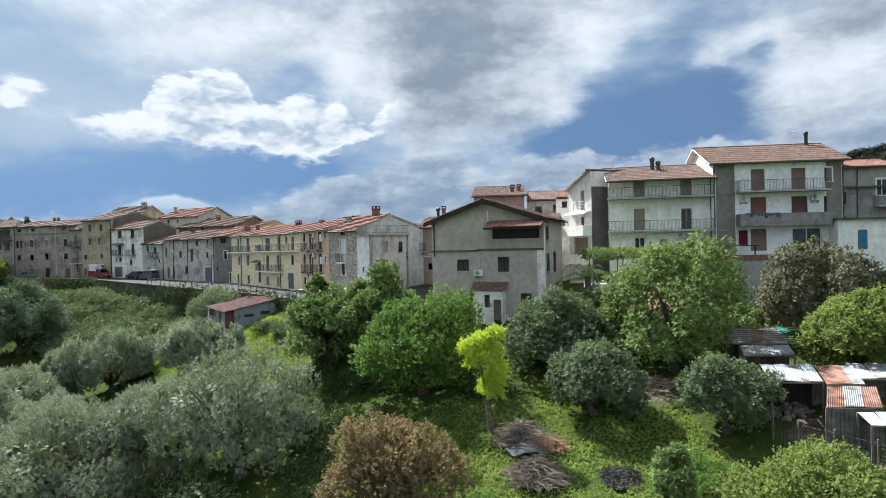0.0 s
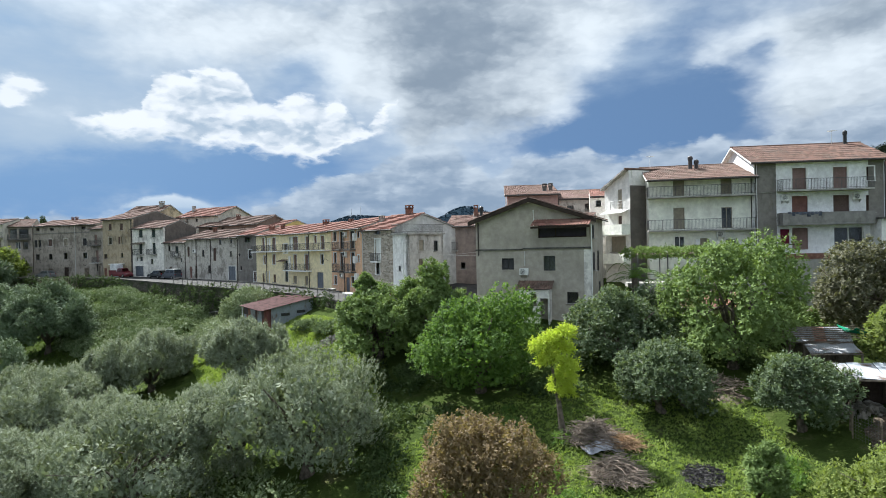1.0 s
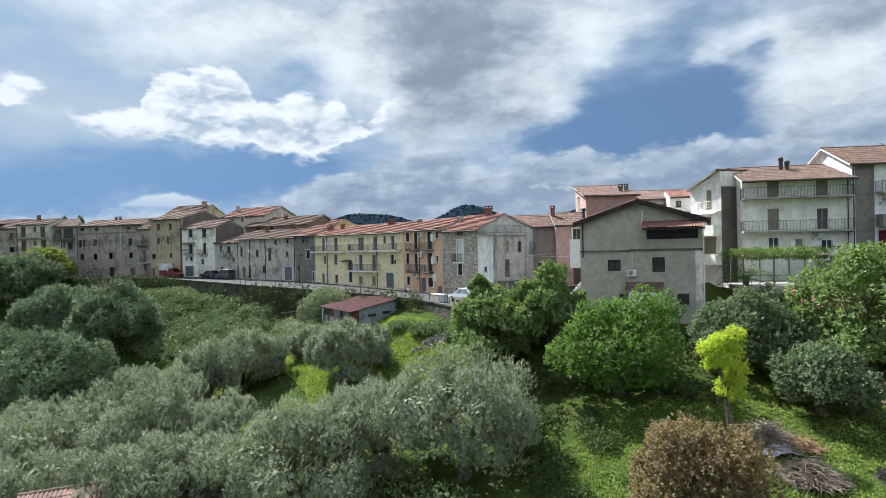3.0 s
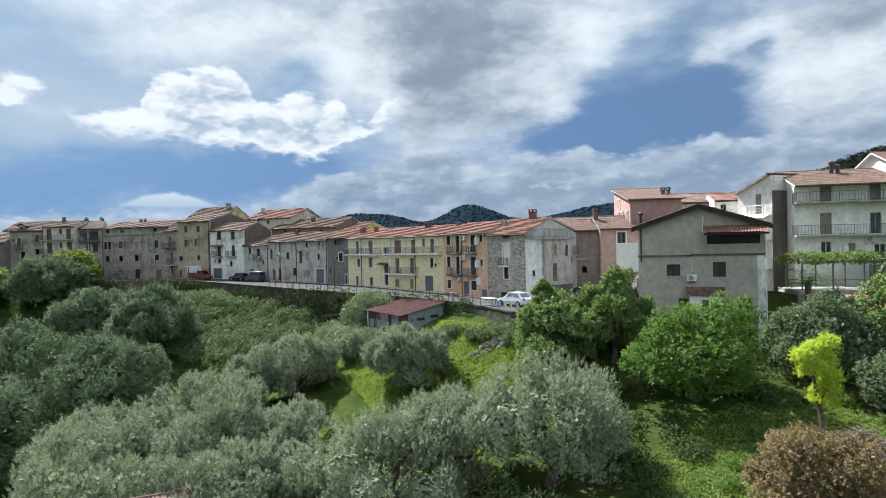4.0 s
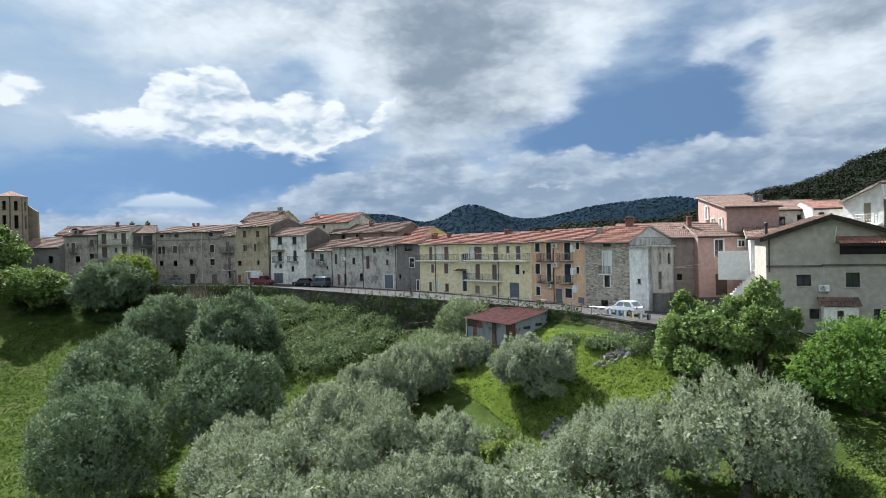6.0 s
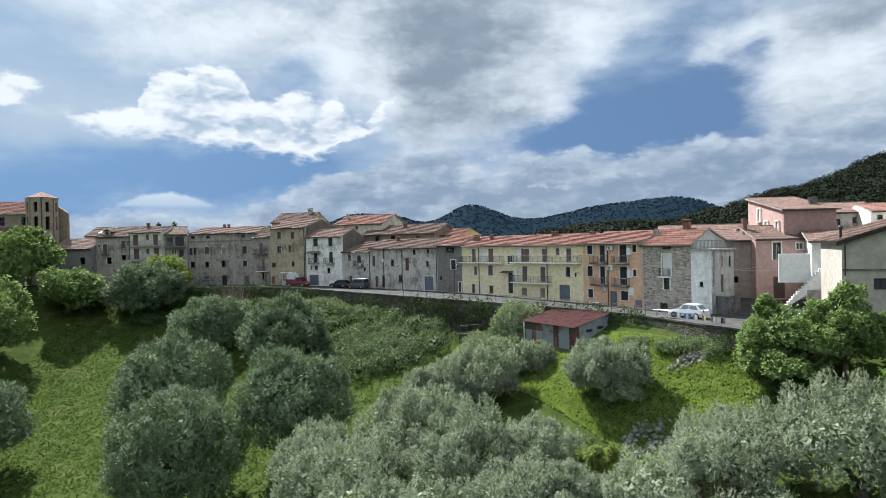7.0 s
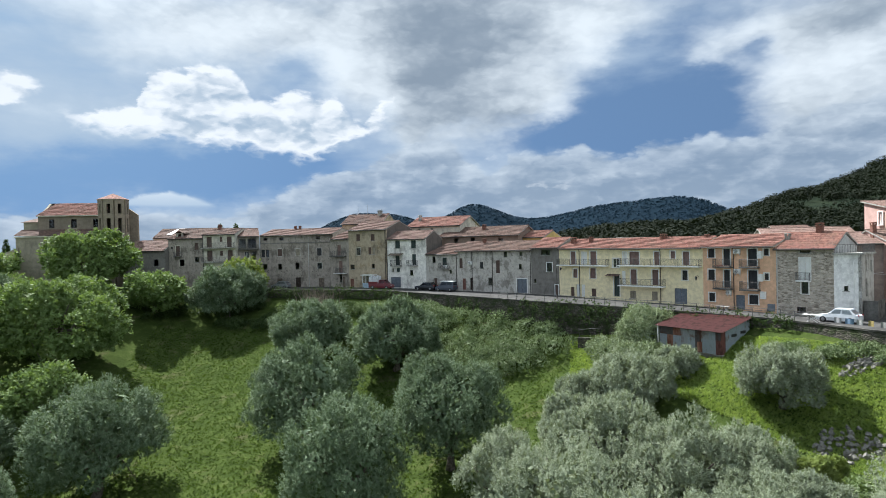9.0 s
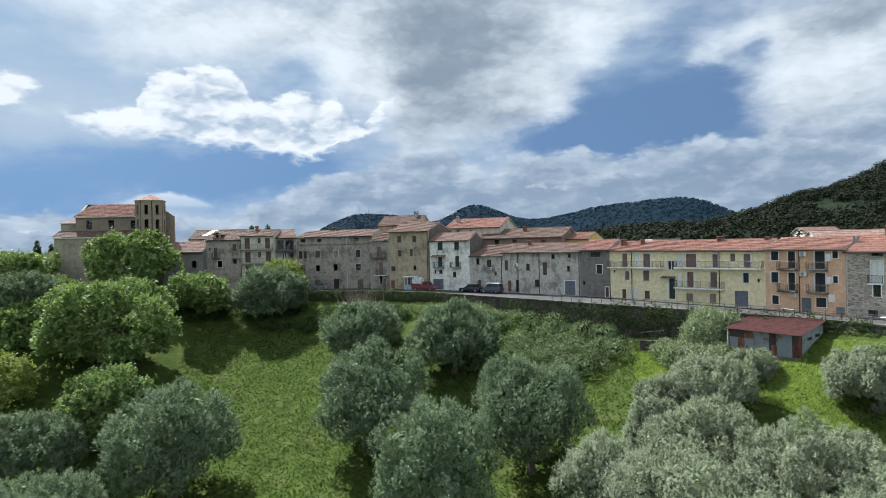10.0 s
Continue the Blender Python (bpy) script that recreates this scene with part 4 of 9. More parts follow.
def house(label, P, Q, base, eave, depth, walls, roof, openings=(), roof_type="x", rise=1.4, ridge_at=4.0, over=0.35, side_over=0.0, name="house", pipes=(), gutter=PIPE_DARK,
          fascia=CONCRETE, side_mat=None, back_eave=None, t=0.35, below=0.6):
    """A house on the line P-Q (x along its front, y into it, heights absolute): four walls with openings through the front, tiled roof with gutter and ridge.
    openings: (kind, x0, x1, z0, z1, trim, shutter). roof_type x: ridge along the front; y: gable to the front; up: one slope rising to the back; flat."""
    top = thing(name, label, "house", house_pose(P, Q, base))
    w = math.hypot(Q[0] - P[0], Q[1] - P[1])
    E = eave - base
    lo = -below
    side_mat = side_mat or walls
    g = Geo()
    holes = [(o[1], o[2], o[3] - base, o[4] - base) for o in openings]
    wall_with_holes(g, w, lo, E, t, holes)
    if roof_type == "y":
        g.prism([(0, 0, E), (w, 0, E), (ridge_at, 0, E + rise)], (0, t, 0))
    part("wall", g, walls, top)
    if roof_type == "x":
        back_e = E if back_eave is None else back_eave - base
        prof = [(t, lo), (depth, lo), (depth, back_e), (ridge_at, E + rise), (t, E + rise * t / ridge_at)]
    elif roof_type == "up":
        prof = [(t, lo), (depth, lo), (depth, E + rise), (t, E + rise * t / depth)]
    else:
        prof = [(t, lo), (depth, lo), (depth, E), (t, E)]
    half = roof_type == "y" and w - ridge_at < 0.6          # half gable: the wall goes up to the ridge
    for x in (0, w - t):
        pr = prof if not (half and x > 0) else [(t, lo), (depth, lo), (depth, E + rise), (t, E + rise)]
        part("wall", Geo().prism([(x, y, z) for y, z in pr][::-1], (t, 0, 0)), side_mat, top)
    g = Geo().box(t, w - t, depth - t, depth, lo, prof[2][1] if roof_type != "up" else E + rise - 0.1)
    if roof_type == "y":
        g.prism([(0, depth - t, E), (w, depth - t, E), (ridge_at, depth - t, E + rise)], (0, t, 0))
    part("wall", g, side_mat, top)
    part("inner_floor", Geo().box(t, w - t, t, depth - t, lo, lo + 0.1), DARK_CONCRETE, top)
    # roof
    a0, a1 = -side_over, w + side_over
    slopes = []
    if roof_type == "x":
        sl = rise / ridge_at
        slopes.append(((a0, -over, E - over * sl), (1, 0, 0), (0, ridge_at + over, rise + over * sl), a1 - a0))
        sb = (E + rise - back_e) / (depth - ridge_at)
        slopes.append(((a1, depth + over, back_e - over * sb), (-1, 0, 0), (0, -(depth + over - ridge_at), E + rise - back_e + over * sb), a1 - a0))
        ridge = ((a0, ridge_at, E + rise), (a1, ridge_at, E + rise))
    elif roof_type == "up":
        sl = rise / depth
        slopes.append(((a0, -over, E - over * sl), (1, 0, 0), (0, depth + 2 * over, rise + 2 * over * sl), a1 - a0))
        ridge = ((a0, depth + over, E + rise + over * sl), (a1, depth + over, E + rise + over * sl))
    elif roof_type == "y":
        f0, f1 = -over, depth + over
        s1, s2 = rise / ridge_at, rise / (w - ridge_at)
        slopes.append(((-side_over, f1, E - side_over * s1), (0, -1, 0), (ridge_at + side_over, 0, rise + side_over * s1), f1 - f0))
        if not half:
            slopes.append(((w + side_over, f0, E - side_over * s2), (0, 1, 0), (-(w - ridge_at + side_over), 0, rise + side_over * s2), f1 - f0))
        ridge = ((ridge_at, f0, E + rise), (ridge_at, f1, E + rise))
    if roof_type != "flat":
        for o, along, up, width in slopes:
            length = Vector(up).length
            nrm = Vector(along).cross(Vector(up)).normalized()
            o = Vector(o) + nrm * 0.16
            part("roof", tiled(Geo(), o, along, up, width, length), roof, top)
            u, al = Vector(up), Vector(along) * width
            q = o - nrm * 0.15
            part("roof_deck", Geo().hexa([q, q + al, q + al + u, q + u, q + nrm * 0.12, q + al + nrm * 0.12, q + al + u + nrm * 0.12, q + u + nrm * 0.12]), fascia, top)
        part("ridge", Geo().tube([Vector(ridge[0]) + Vector((0, 0, 0.17)), Vector(ridge[1]) + Vector((0, 0, 0.17))], 0.11, 8), roof, top)
        if gutter and roof_type in ("x", "up"):
            part("gutter", Geo().tube([(a0, -over - 0.07, E - over * sl + 0.06), (a1, -over - 0.07, E - over * sl + 0.06)], 0.075, 8), gutter, top)
    for o in openings:
        kind, x0, x1, z0, z1 = o[:5]
        trim = o[5] if len(o) > 5 else None
        sh = o[6] if len(o) > 6 else None
        if kind == "hole":
            continue
        window_unit(top, kind, x0, x1, z0 - base, z1 - base, 0.0, trim, sh, name="door" if kind in ("door", "gate") else "window")
    for x, mat in pipes:
        drainpipe(top, x, 0.0, E - 0.05, mat)
    return top

# ---- the houses along the street ----
GREY_RENDER = plaster("grey_render", (0.35, 0.31, 0.265), (0.09, 0.078, 0.064), 1.0, (0.19, 0.165, 0.135), 0.7)
DARK_RENDER = plaster("dark_grey_render", (0.22, 0.205, 0.185), (0.09, 0.083, 0.072), 0.75)
TAN_RENDER = plaster("tan_render", (0.42, 0.35, 0.25), (0.10, 0.085, 0.062), 0.85, (0.27, 0.20, 0.10), 0.5)
WHITE_RENDER = plaster("stained_white_render", (0.80, 0.77, 0.71), (0.17, 0.15, 0.13), 0.75)
PALE_RENDER = plaster("pale_grey_render", (0.51, 0.48, 0.43), (0.12, 0.105, 0.088), 1.0, (0.24, 0.22, 0.19), 0.75)
YELLOW_PAINT = plaster("yellow_paint", (0.80, 0.70, 0.45), (0.45, 0.40, 0.28), 0.22)
ORANGE_PAINT = plaster("orange_paint", (0.72, 0.46, 0.30), (0.36, 0.25, 0.17), 0.25)
CREAM_RENDER = plaster("cream_render", (0.58, 0.54, 0.45), (0.18, 0.165, 0.14), 0.65)
PINK_RENDER = plaster("pink_render", (0.45, 0.300, 0.262), (0.22, 0.155, 0.135), 0.5)
# pink darkened for the tall house's front, its shade put into the colour
SHADED_PINK_RENDER = plaster("shaded_pink_render", (0.32, 0.210, 0.185), (0.18, 0.125, 0.108), 0.45)
# one dark render for two houses' side walls and the wing's end wall
DARK_SIDE_RENDER = plaster("dark_side_render", (0.14, 0.125, 0.11), (0.06, 0.055, 0.05), 0.6)
HOUSE_GREY = plaster("smooth_grey_render", (0.40, 0.365, 0.31), (0.24, 0.215, 0.178), 0.4)
STONE = rubble("house_stone", (0.26, 0.22, 0.175), (0.72, 0.64, 0.54), (0.46, 0.42, 0.36), 2.6)
WT = WHITE_PAINT

# three-storey house with a balcony on each floor
T = house("cream three-storey house with brown shutters and long balconies", (-102.9, 125.8), (-95.9, 125.3), 5.2, 16.45, 9, CREAM_RENDER, OLD_TILE,
          [("shut", 0.87, 1.98, 13.84, 16.05), ("shut", 3.67, 4.27, 15.0, 16.05), ("shut", 5.19, 6.24, 13.84, 16.05), ("shut", 0.93, 2.07, 11.02, 13.2), ("shut", 3.7, 4.3, 12.1, 13.1),
           ("shut", 5.3, 6.38, 11.02, 13.2), ("shut", 0.95, 2.04, 8.05, 10.3), ("shut", 5.3, 6.3, 8.05, 10.3)], rise=1.2, ridge_at=4.2, pipes=[(0.1, PIPE_DARK)])
for z in (13.77, 10.85, 7.95):
    balcony(T, 0.0, 7.0, z - 5.2, 0.95, "bars", CONCRETE)
chimney(T, 2.2, 3.6, 12.3, 0.8, 0.5)
# narrow house with an open loggia
T = house("narrow grey house with an open loggia under a tiled roof", (-95.9, 126.5), (-91.7, 128.0), 5.2, 16.0, 8, GREY_RENDER, BROWN_TILE,
          [("dark", 0.3, 1.7, 13.45, 15.5, None, TIMBER), ("dark", 2.0, 3.8, 13.45, 15.5, None, TIMBER), ("glass", 1.39, 2.3, 11.2, 12.8), ("dark", 2.8, 3.7, 11.2, 12.8, None, BLACK_SHUTTER)], rise=1.6, ridge_at=4)
balcony(T, 0.1, 4.2, 13.35 - 5.2, 0.8, "bars", DARK_CONCRETE)
# long grey palazzo
T = house("long grey weathered palazzo with pale window surrounds", (-91.7, 128.3), (-75.4, 123.6), 5.0, 16.0, 10, GREY_RENDER, PINK_TILE,
          [("dark", 0.81, 1.8, 15.03, 15.65), ("dark", 4.66, 5.62, 15.0, 15.65), ("dark", 13.06, 14.1, 15.05, 15.68),
           ("shut", 0.3, 1.1, 11.55, 13.1, None, BLACK_SHUTTER), ("ajar", 1.35, 2.1, 11.55, 13.1, None, BLACK_SHUTTER), ("shut", 4.14, 5.2, 11.7, 13.2, PALE_RENDER, BROWN_SHUTTER),
           ("shut", 8.35, 9.35, 11.75, 13.15, PALE_RENDER, TAN_SHUTTER), ("shut", 13.32, 14.35, 11.67, 13.2, PALE_RENDER, BLACK_SHUTTER),
           ("dark", 0.6, 1.6, 8.9, 10.1, None, BLACK_SHUTTER), ("dark", 4.19, 5.1, 8.87, 10.1, None, BLACK_SHUTTER), ("dark", 8.25, 9.15, 8.95, 10.3, None, BLACK_SHUTTER),
           ("ajar", 13.34, 14.39, 9.0, 10.25, PALE_RENDER, BLACK_SHUTTER), ("door", 3.85, 5.1, 5.1, 7.0, None, TIMBER), ("door", 8.24, 9.42, 5.1, 7.2, None, DARK_TIMBER), ("door", 13.57, 14.8, 5.1, 7.1, None, TIMBER)],
          rise=1.25, ridge_at=4.6, pipes=[(11.4, PIPE_LIGHT), (16.7, PIPE_DARK)])
part("cornice", Geo().slab(0.0, 16.9, -0.14, -0.003, 9.35, 9.55, 0.03), DARK_RENDER, T)
for x in (6.0, 7.1):
    chimney(T, x, 4.4, 12.2, 0.5, 0.4)
# small dark blocks on the face, the shade of holes in their colour
hole = Geo().box(-0.07, 0.07, -0.02, 0.01, -0.06, 0.06).mesh("putlog_hole_dab")
hole.materials.append(DARK_TIMBER)
for i in range(46):
    ob = new("putlog_hole_dab", hole)
    ob.parent = T
    ob.matrix_basis = pose(random.uniform(0.4, 16.5), 0, random.choice((3.4, 3.6, 5.8, 6.1, 2.6)) + random.uniform(-0.15, 0.15))
# narrow house with two balconies
T = house("narrow stained house with two small balconies", (-75.6, 121.4), (-71.5, 119.0), 5.2, 14.9, 8, GREY_RENDER, BROWN_TILE,
          [("shut", 1.82, 2.71, 11.75, 13.78, None, ROSE_SHUTTER), ("shut", 2.13, 3.06, 8.3, 10.6, None, ROSE_SHUTTER), ("dark", 2.3, 2.85, 6.4, 7.9, None, BLACK_SHUTTER), ("door", 3.05, 3.7, 5.3, 7.4, None, TIMBER)],
          roof_type="up", rise=2.4)
balcony(T, 0.5, 4.1, 11.6 - 5.2, 0.9, "bars", DARK_CONCRETE)
balcony(T, 1.7, 3.6, 8.2 - 5.2, 0.7, "bars", DARK_CONCRETE)
part("canopy", Geo().slab(1.5, 4.2, -1.0, -0.003, 2.85, 2.95), WHITE_PAINT, T, "pale canopy")
# tall tan house
T = house("tall tan stained house with few shuttered windows", (-71.5, 118.9), (-63.8, 115.3), 5.4, 16.55, 11, TAN_RENDER, PINK_TILE,
          [("shut", 1.77, 2.66, 14.5, 15.8, None, BROWN_SHUTTER), ("shut", 5.07, 5.95, 14.45, 15.72, None, BROWN_SHUTTER), ("ajar", 1.78, 2.71, 11.7, 13.1, CREAM_RENDER, TAN_SHUTTER),
           ("shut", 4.5, 5.1, 11.8, 13.2, None, BROWN_SHUTTER), ("shut", 5.4, 6.0, 11.8, 13.1, None, TAN_SHUTTER), ("ajar", 0.3, 1.26, 8.93, 9.85, None, BROWN_SHUTTER), ("dark", 5.23, 5.82, 9.1, 10.0, None, BLACK_SHUTTER),
           ("door", 0.2, 1.07, 5.5, 7.1, None, CLAY)], rise=1.6, ridge_at=5.5, over=0.45, pipes=[(8.3, PIPE_DARK)], side_mat=DARK_SIDE_RENDER)
# white house with plant balconies
T = house("white stained house with dark green shutters and two small balconies", (-63.7, 115.0), (-56.2, 111.9), 5.4, 14.55, 8, WHITE_RENDER, PINK_TILE,
          [("shut", 1.81, 2.81, 12.9, 14.35, None, GREEN_SHUTTER), ("shut", 5.15, 6.1, 12.88, 14.35, None, GREEN_SHUTTER), ("shut", 1.83, 2.67, 9.7, 11.75, None, GREEN_SHUTTER), ("shut", 5.3, 6.07, 9.7, 11.74, None, GREEN_SHUTTER),
           ("shut", 2.03, 2.7, 8.45, 9.15, None, GREEN_SHUTTER), ("dark", 4.81, 5.42, 7.8, 8.75, None, BLACK_SHUTTER), ("gate", 0.77, 2.84, 5.5, 7.44, None, GREY_DOOR), ("dark", 1.1, 1.4, 8.5, 9.1, None, BLACK_SHUTTER)],
          rise=1.45, ridge_at=4.2, pipes=[(0.1, PIPE_DARK)], side_mat=DARK_SIDE_RENDER)
for a, b2 in ((1.03, 3.12), (4.47, 6.51)):
    balcony(T, a, b2, 9.65 - 5.4, 0.85, "bars", CONCRETE, BLACK_SHUTTER)
part("awning", Geo().hexa([(0.7, -1.0, 6.15), (3.5, -1.0, 6.15), (3.5, 0, 6.5), (0.7, 0, 6.5), (0.7, -1.0, 6.2), (3.5, -1.0, 6.2), (3.5, 0, 6.55), (0.7, 0, 6.55)]), TIMBER, T, "faded sloping awning")
# low house between
T = house("low pale house with one tiny balcony", (-56.2, 111.9), (-50.4, 108.2), 5.1, 11.6, 7, PALE_RENDER, OLD_TILE,
          [("dark", 1.45, 2.1, 10.1, 11.2, None, BLACK_SHUTTER), ("shut", 3.59, 4.5, 9.2, 11.0, None, GREEN_SHUTTER), ("door", 1.73, 2.4, 5.2, 7.3, None, BROWN_SHUTTER), ("dark", 5.11, 5.6, 8.17, 8.85, None, BLACK_SHUTTER)],
          roof_type="up", rise=1.7, pipes=[(6.6, PIPE_DARK)])
balcony(T, 3.2, 5.2, 9.1 - 5.1, 0.8, "bars", CONCRETE)
aircon(T, 4.1, 4.05, -0.35)
# long low house
T = house("long low grey house under a mottled old tile roof", (-50.4, 108.2), (-38.4, 100.7), 4.9, 12.25, 8, PALE_RENDER, OLD_TILE,
          [("shut", 0.3, 0.95, 9.1, 10.9, None, BROWN_SHUTTER), ("shut", 4.45, 5.1, 9.08, 10.25, None, BLACK_SHUTTER), ("shut", 7.55, 8.3, 8.3, 10.5, None, BROWN_SHUTTER), ("dark", 9.15, 9.75, 11.1, 11.95, None, BLACK_SHUTTER),
           ("dark", 12.05, 12.6, 11.3, 11.95, None, BLACK_SHUTTER), ("dark", 11.9, 12.4, 9.0, 9.9, None, BLACK_SHUTTER), ("door", 0.9, 1.55, 5.3, 7.3, None, RED_SHUTTER), ("door", 2.45, 3.0, 5.3, 7.4, None, DARK_TIMBER),
           ("grille", 6.05, 6.85, 6.2, 7.5, None, BLACK_SHUTTER), ("gate", 11.5, 13.3, 5.0, 7.35, WT, GREY_DOOR)], rise=1.35, ridge_at=4.2, over=0.55, side_over=0.3, pipes=[(2.9, PIPE_DARK), (6.9, PIPE_DARK), (14.0, PIPE_DARK)])
aircon(T, 2.2, 4.9)
chimney(T, 3.7, 3.4, 8.5, 0.55, 0.5)
# dark grey end house
T = house("dark grey rendered end house with one framed window", (-38.4, 100.7), (-34.4, 97.4), 4.8, 12.55, 8, DARK_RENDER, RED_TILE,
          [("ajar", 1.91, 3.6, 11.3, 12.2, None, BLACK_SHUTTER), ("ajar", 2.93, 3.9, 8.63, 10.1, WT, BLACK_SHUTTER), ("door", 4.4, 4.95, 4.9, 6.5, WT, BROWN_SHUTTER), ("dark", 0.48, 0.9, 6.7, 7.4, None, BLACK_SHUTTER)],
          rise=1.45, ridge_at=4.2, over=0.45)
# yellow pair
T = house("yellow house with brown shutters and a white balcony", (-34.4, 97.4), (-28.0, 90.1), 4.75, 12.35, 8.5, YELLOW_PAINT, RED_TILE,
          [("shut", 2.29, 3.2, 9.85, 11.9, WT, ROSE_SHUTTER), ("shut", 4.36, 5.2, 9.85, 11.75, WT, WT), ("shut", 5.93, 7.05, 9.85, 11.9, WT, ROSE_SHUTTER), ("shut", 2.73, 3.5, 7.78, 9.12, WT, ROSE_SHUTTER),
           ("shut", 5.88, 6.88, 7.75, 9.3, WT, ROSE_SHUTTER), ("door", 2.17, 2.87, 4.85, 6.3, None, BROWN_SHUTTER), ("door", 3.25, 3.9, 4.85, 6.75, None, WT), ("door", 4.2, 4.85, 4.85, 6.75, None, WT), ("shut", 6.04, 6.89, 5.0, 6.2, None, BROWN_SHUTTER)],
          rise=1.25, ridge_at=4.2, pipes=[(3.95, PIPE_DARK)], over=0.45)
balcony(T, 0.1, 9.3, 9.8 - 4.75, 1.0, "bars", WT, height=0.95)
chimney(T, 1.3, 2.2, 8.1, 0.9, 0.7)
chimney(T, 4.4, 2.6, 8.1, 0.9, 0.5)
T = house("long yellow house with two white balconies and a blue garage door", (-28.0, 90.1), (-18.9, 79.8), 4.6, 12.3, 8.5, YELLOW_PAINT, RED_TILE,
          [("door", 0.33, 1.24, 5.2, 8.3, WT, GREEN_SHUTTER), ("glass", 0.15, 1.2, 9.46, 10.83, WT), ("shut", 1.88, 2.53, 9.92, 11.75, WT, WT), ("shut", 2.93, 4.48, 9.92, 11.8, WT, ROSE_SHUTTER), ("shut", 6.8, 7.56, 9.95, 11.8, WT, ROSE_SHUTTER),
           ("shut", 9.25, 9.9, 10.85, 11.85, WT, ROSE_SHUTTER), ("shut", 11.0, 11.88, 10.0, 11.8, WT, ROSE_SHUTTER), ("shut", 3.1, 4.05, 7.05, 9.25, WT, ROSE_SHUTTER), ("shut", 6.48, 7.4, 7.1, 9.25, WT, ROSE_SHUTTER),
           ("shut", 10.9, 11.62, 7.95, 9.25, WT, BLACK_SHUTTER), ("shut", 2.91, 3.93, 5.05, 6.13, None, TAN_SHUTTER), ("shut", 6.34, 7.24, 4.95, 6.2, None, TAN_SHUTTER), ("gate", 9.74, 11.5, 4.65, 6.8, None, GREY_DOOR)],
          rise=1.3, ridge_at=4.2, pipes=[(7.75, PIPE_DARK)], over=0.45)
balcony(T, 1.5, 13.6, 9.88 - 4.6, 1.0, "bars", WT, height=0.95)
balcony(T, 1.5, 8.5, 7.0 - 4.6, 1.0, "bars", WT, height=0.95)
part("canopy", tiled(Geo(), (-0.8, -0.9, 3.6), (1, 0, 0), (0, 0.9, 0.3), 2.3, 0.95), OLD_TILE, T, "small tiled canopy over the door")
part("meter_box", Geo().slab(1.83, 2.28, -0.2, -0.003, 2.45, 4.4), WT, T)
chimney(T, 6.4, 3.6, 8.4, 0.9, 0.7)
chimney(T, 12.6, 3.9, 8.6, 0.5, 0.5)
# orange house
T = house("orange house with black shutters, small balconies and air conditioners", (-18.9, 79.8), (-13.7, 71.9), 4.45, 12.4, 9, ORANGE_PAINT, RED_TILE,
          [("shut", 0.74, 1.66, 11.0, 12.15, WT, BLACK_SHUTTER), ("shut", 2.88, 3.75, 10.0, 12.15, WT, BLACK_SHUTTER), ("shut", 6.07, 7.2, 10.0, 12.15, WT, BLACK_SHUTTER), ("shut", 8.04, 8.64, 11.3, 12.15, WT, BLACK_SHUTTER),
           ("shut", 0.75, 1.64, 8.1, 9.45, WT, BLACK_SHUTTER), ("shut", 2.89, 3.7, 7.2, 9.45, WT, BLACK_SHUTTER), ("shut", 6.07, 7.23, 7.2, 9.48, WT, BLACK_SHUTTER), ("shut", 8.09, 8.6, 8.35, 9.15, WT, BLACK_SHUTTER),
           ("shut", 0.82, 1.64, 5.3, 6.42, WT, BLACK_SHUTTER), ("gate", 4.43, 5.6, 4.5, 6.35, None, GREY_DOOR), ("shut", 6.15, 7.29, 5.3, 6.45, WT, BLACK_SHUTTER)],
          rise=1.3, ridge_at=4.2, pipes=[(4.25, PIPE_DARK)], over=0.45)
for z in (9.9, 7.12):
    balcony(T, 1.75, 4.1, z - 4.45, 0.75, "bars", DARK_CONCRETE, height=0.95)
    balcony(T, 5.28, 7.6, z - 4.45, 0.75, "bars", DARK_CONCRETE, height=0.95)
    part("boiler_box", Geo().slab(7.45, 7.95, -0.4, -0.003, z - 4.45 + 1.05, z - 4.45 + 1.95, 0.03), WT, T, "white wall boiler")
aircon(T, 4.4, 7.1)
aircon(T, 4.4, 4.6)
aircon(T, 3.3, 1.9, 0, 0.65)
part("boiler_box", Geo().slab(7.67, 8.3, -0.35, -0.003, 1.6, 2.5, 0.03), WT, T, "white wall boiler")
part("meter_cabinet", Geo().slab(8.43, 9.3, -0.12, -0.003, 0.2, 1.05, 0.02), GREY_DOOR, T, "grey meter cabinet")
g = Geo()
for i in range(7):
    x = 2.2 + i * 0.18
    g.lathe((x, -0.85, 5.45), [(0.06, 0), (0.09, 0.16)], 6)
part("flower_pot", g, CLAY, T)
# stone house with the terrace
T = house("rough stone house with a tiled roof and white window frames", (-13.7, 71.9), (-9.7, 67.5), 4.3, 12.05, 10.5, STONE, RED_TILE,
          [("shut", 2.55, 3.6, 8.5, 11.0, WT, WT), ("ajar", 2.69, 3.4, 6.9, 8.38, WT, BLACK_SHUTTER), ("grille", 2.16, 3.1, 4.6, 5.35, None, BROWN_SHUTTER), ("dark", 2.56, 3.65, 11.6, 11.98, None, BLACK_SHUTTER)],
          rise=1.75, ridge_at=4.6, over=0.3, pipes=[(0.15, PIPE_LIGHT)], side_mat=plaster("gable_render", (0.50, 0.50, 0.475), (0.2, 0.19, 0.175), 0.65), side_over=0.2)
balcony(T, 2.2, 3.7, 8.45 - 4.3, 0.5, "bars", WT, height=0.9)
chimney(T, 0.5, 2.6, 8.5, 0.75, 0.5, mat=CONCRETE)
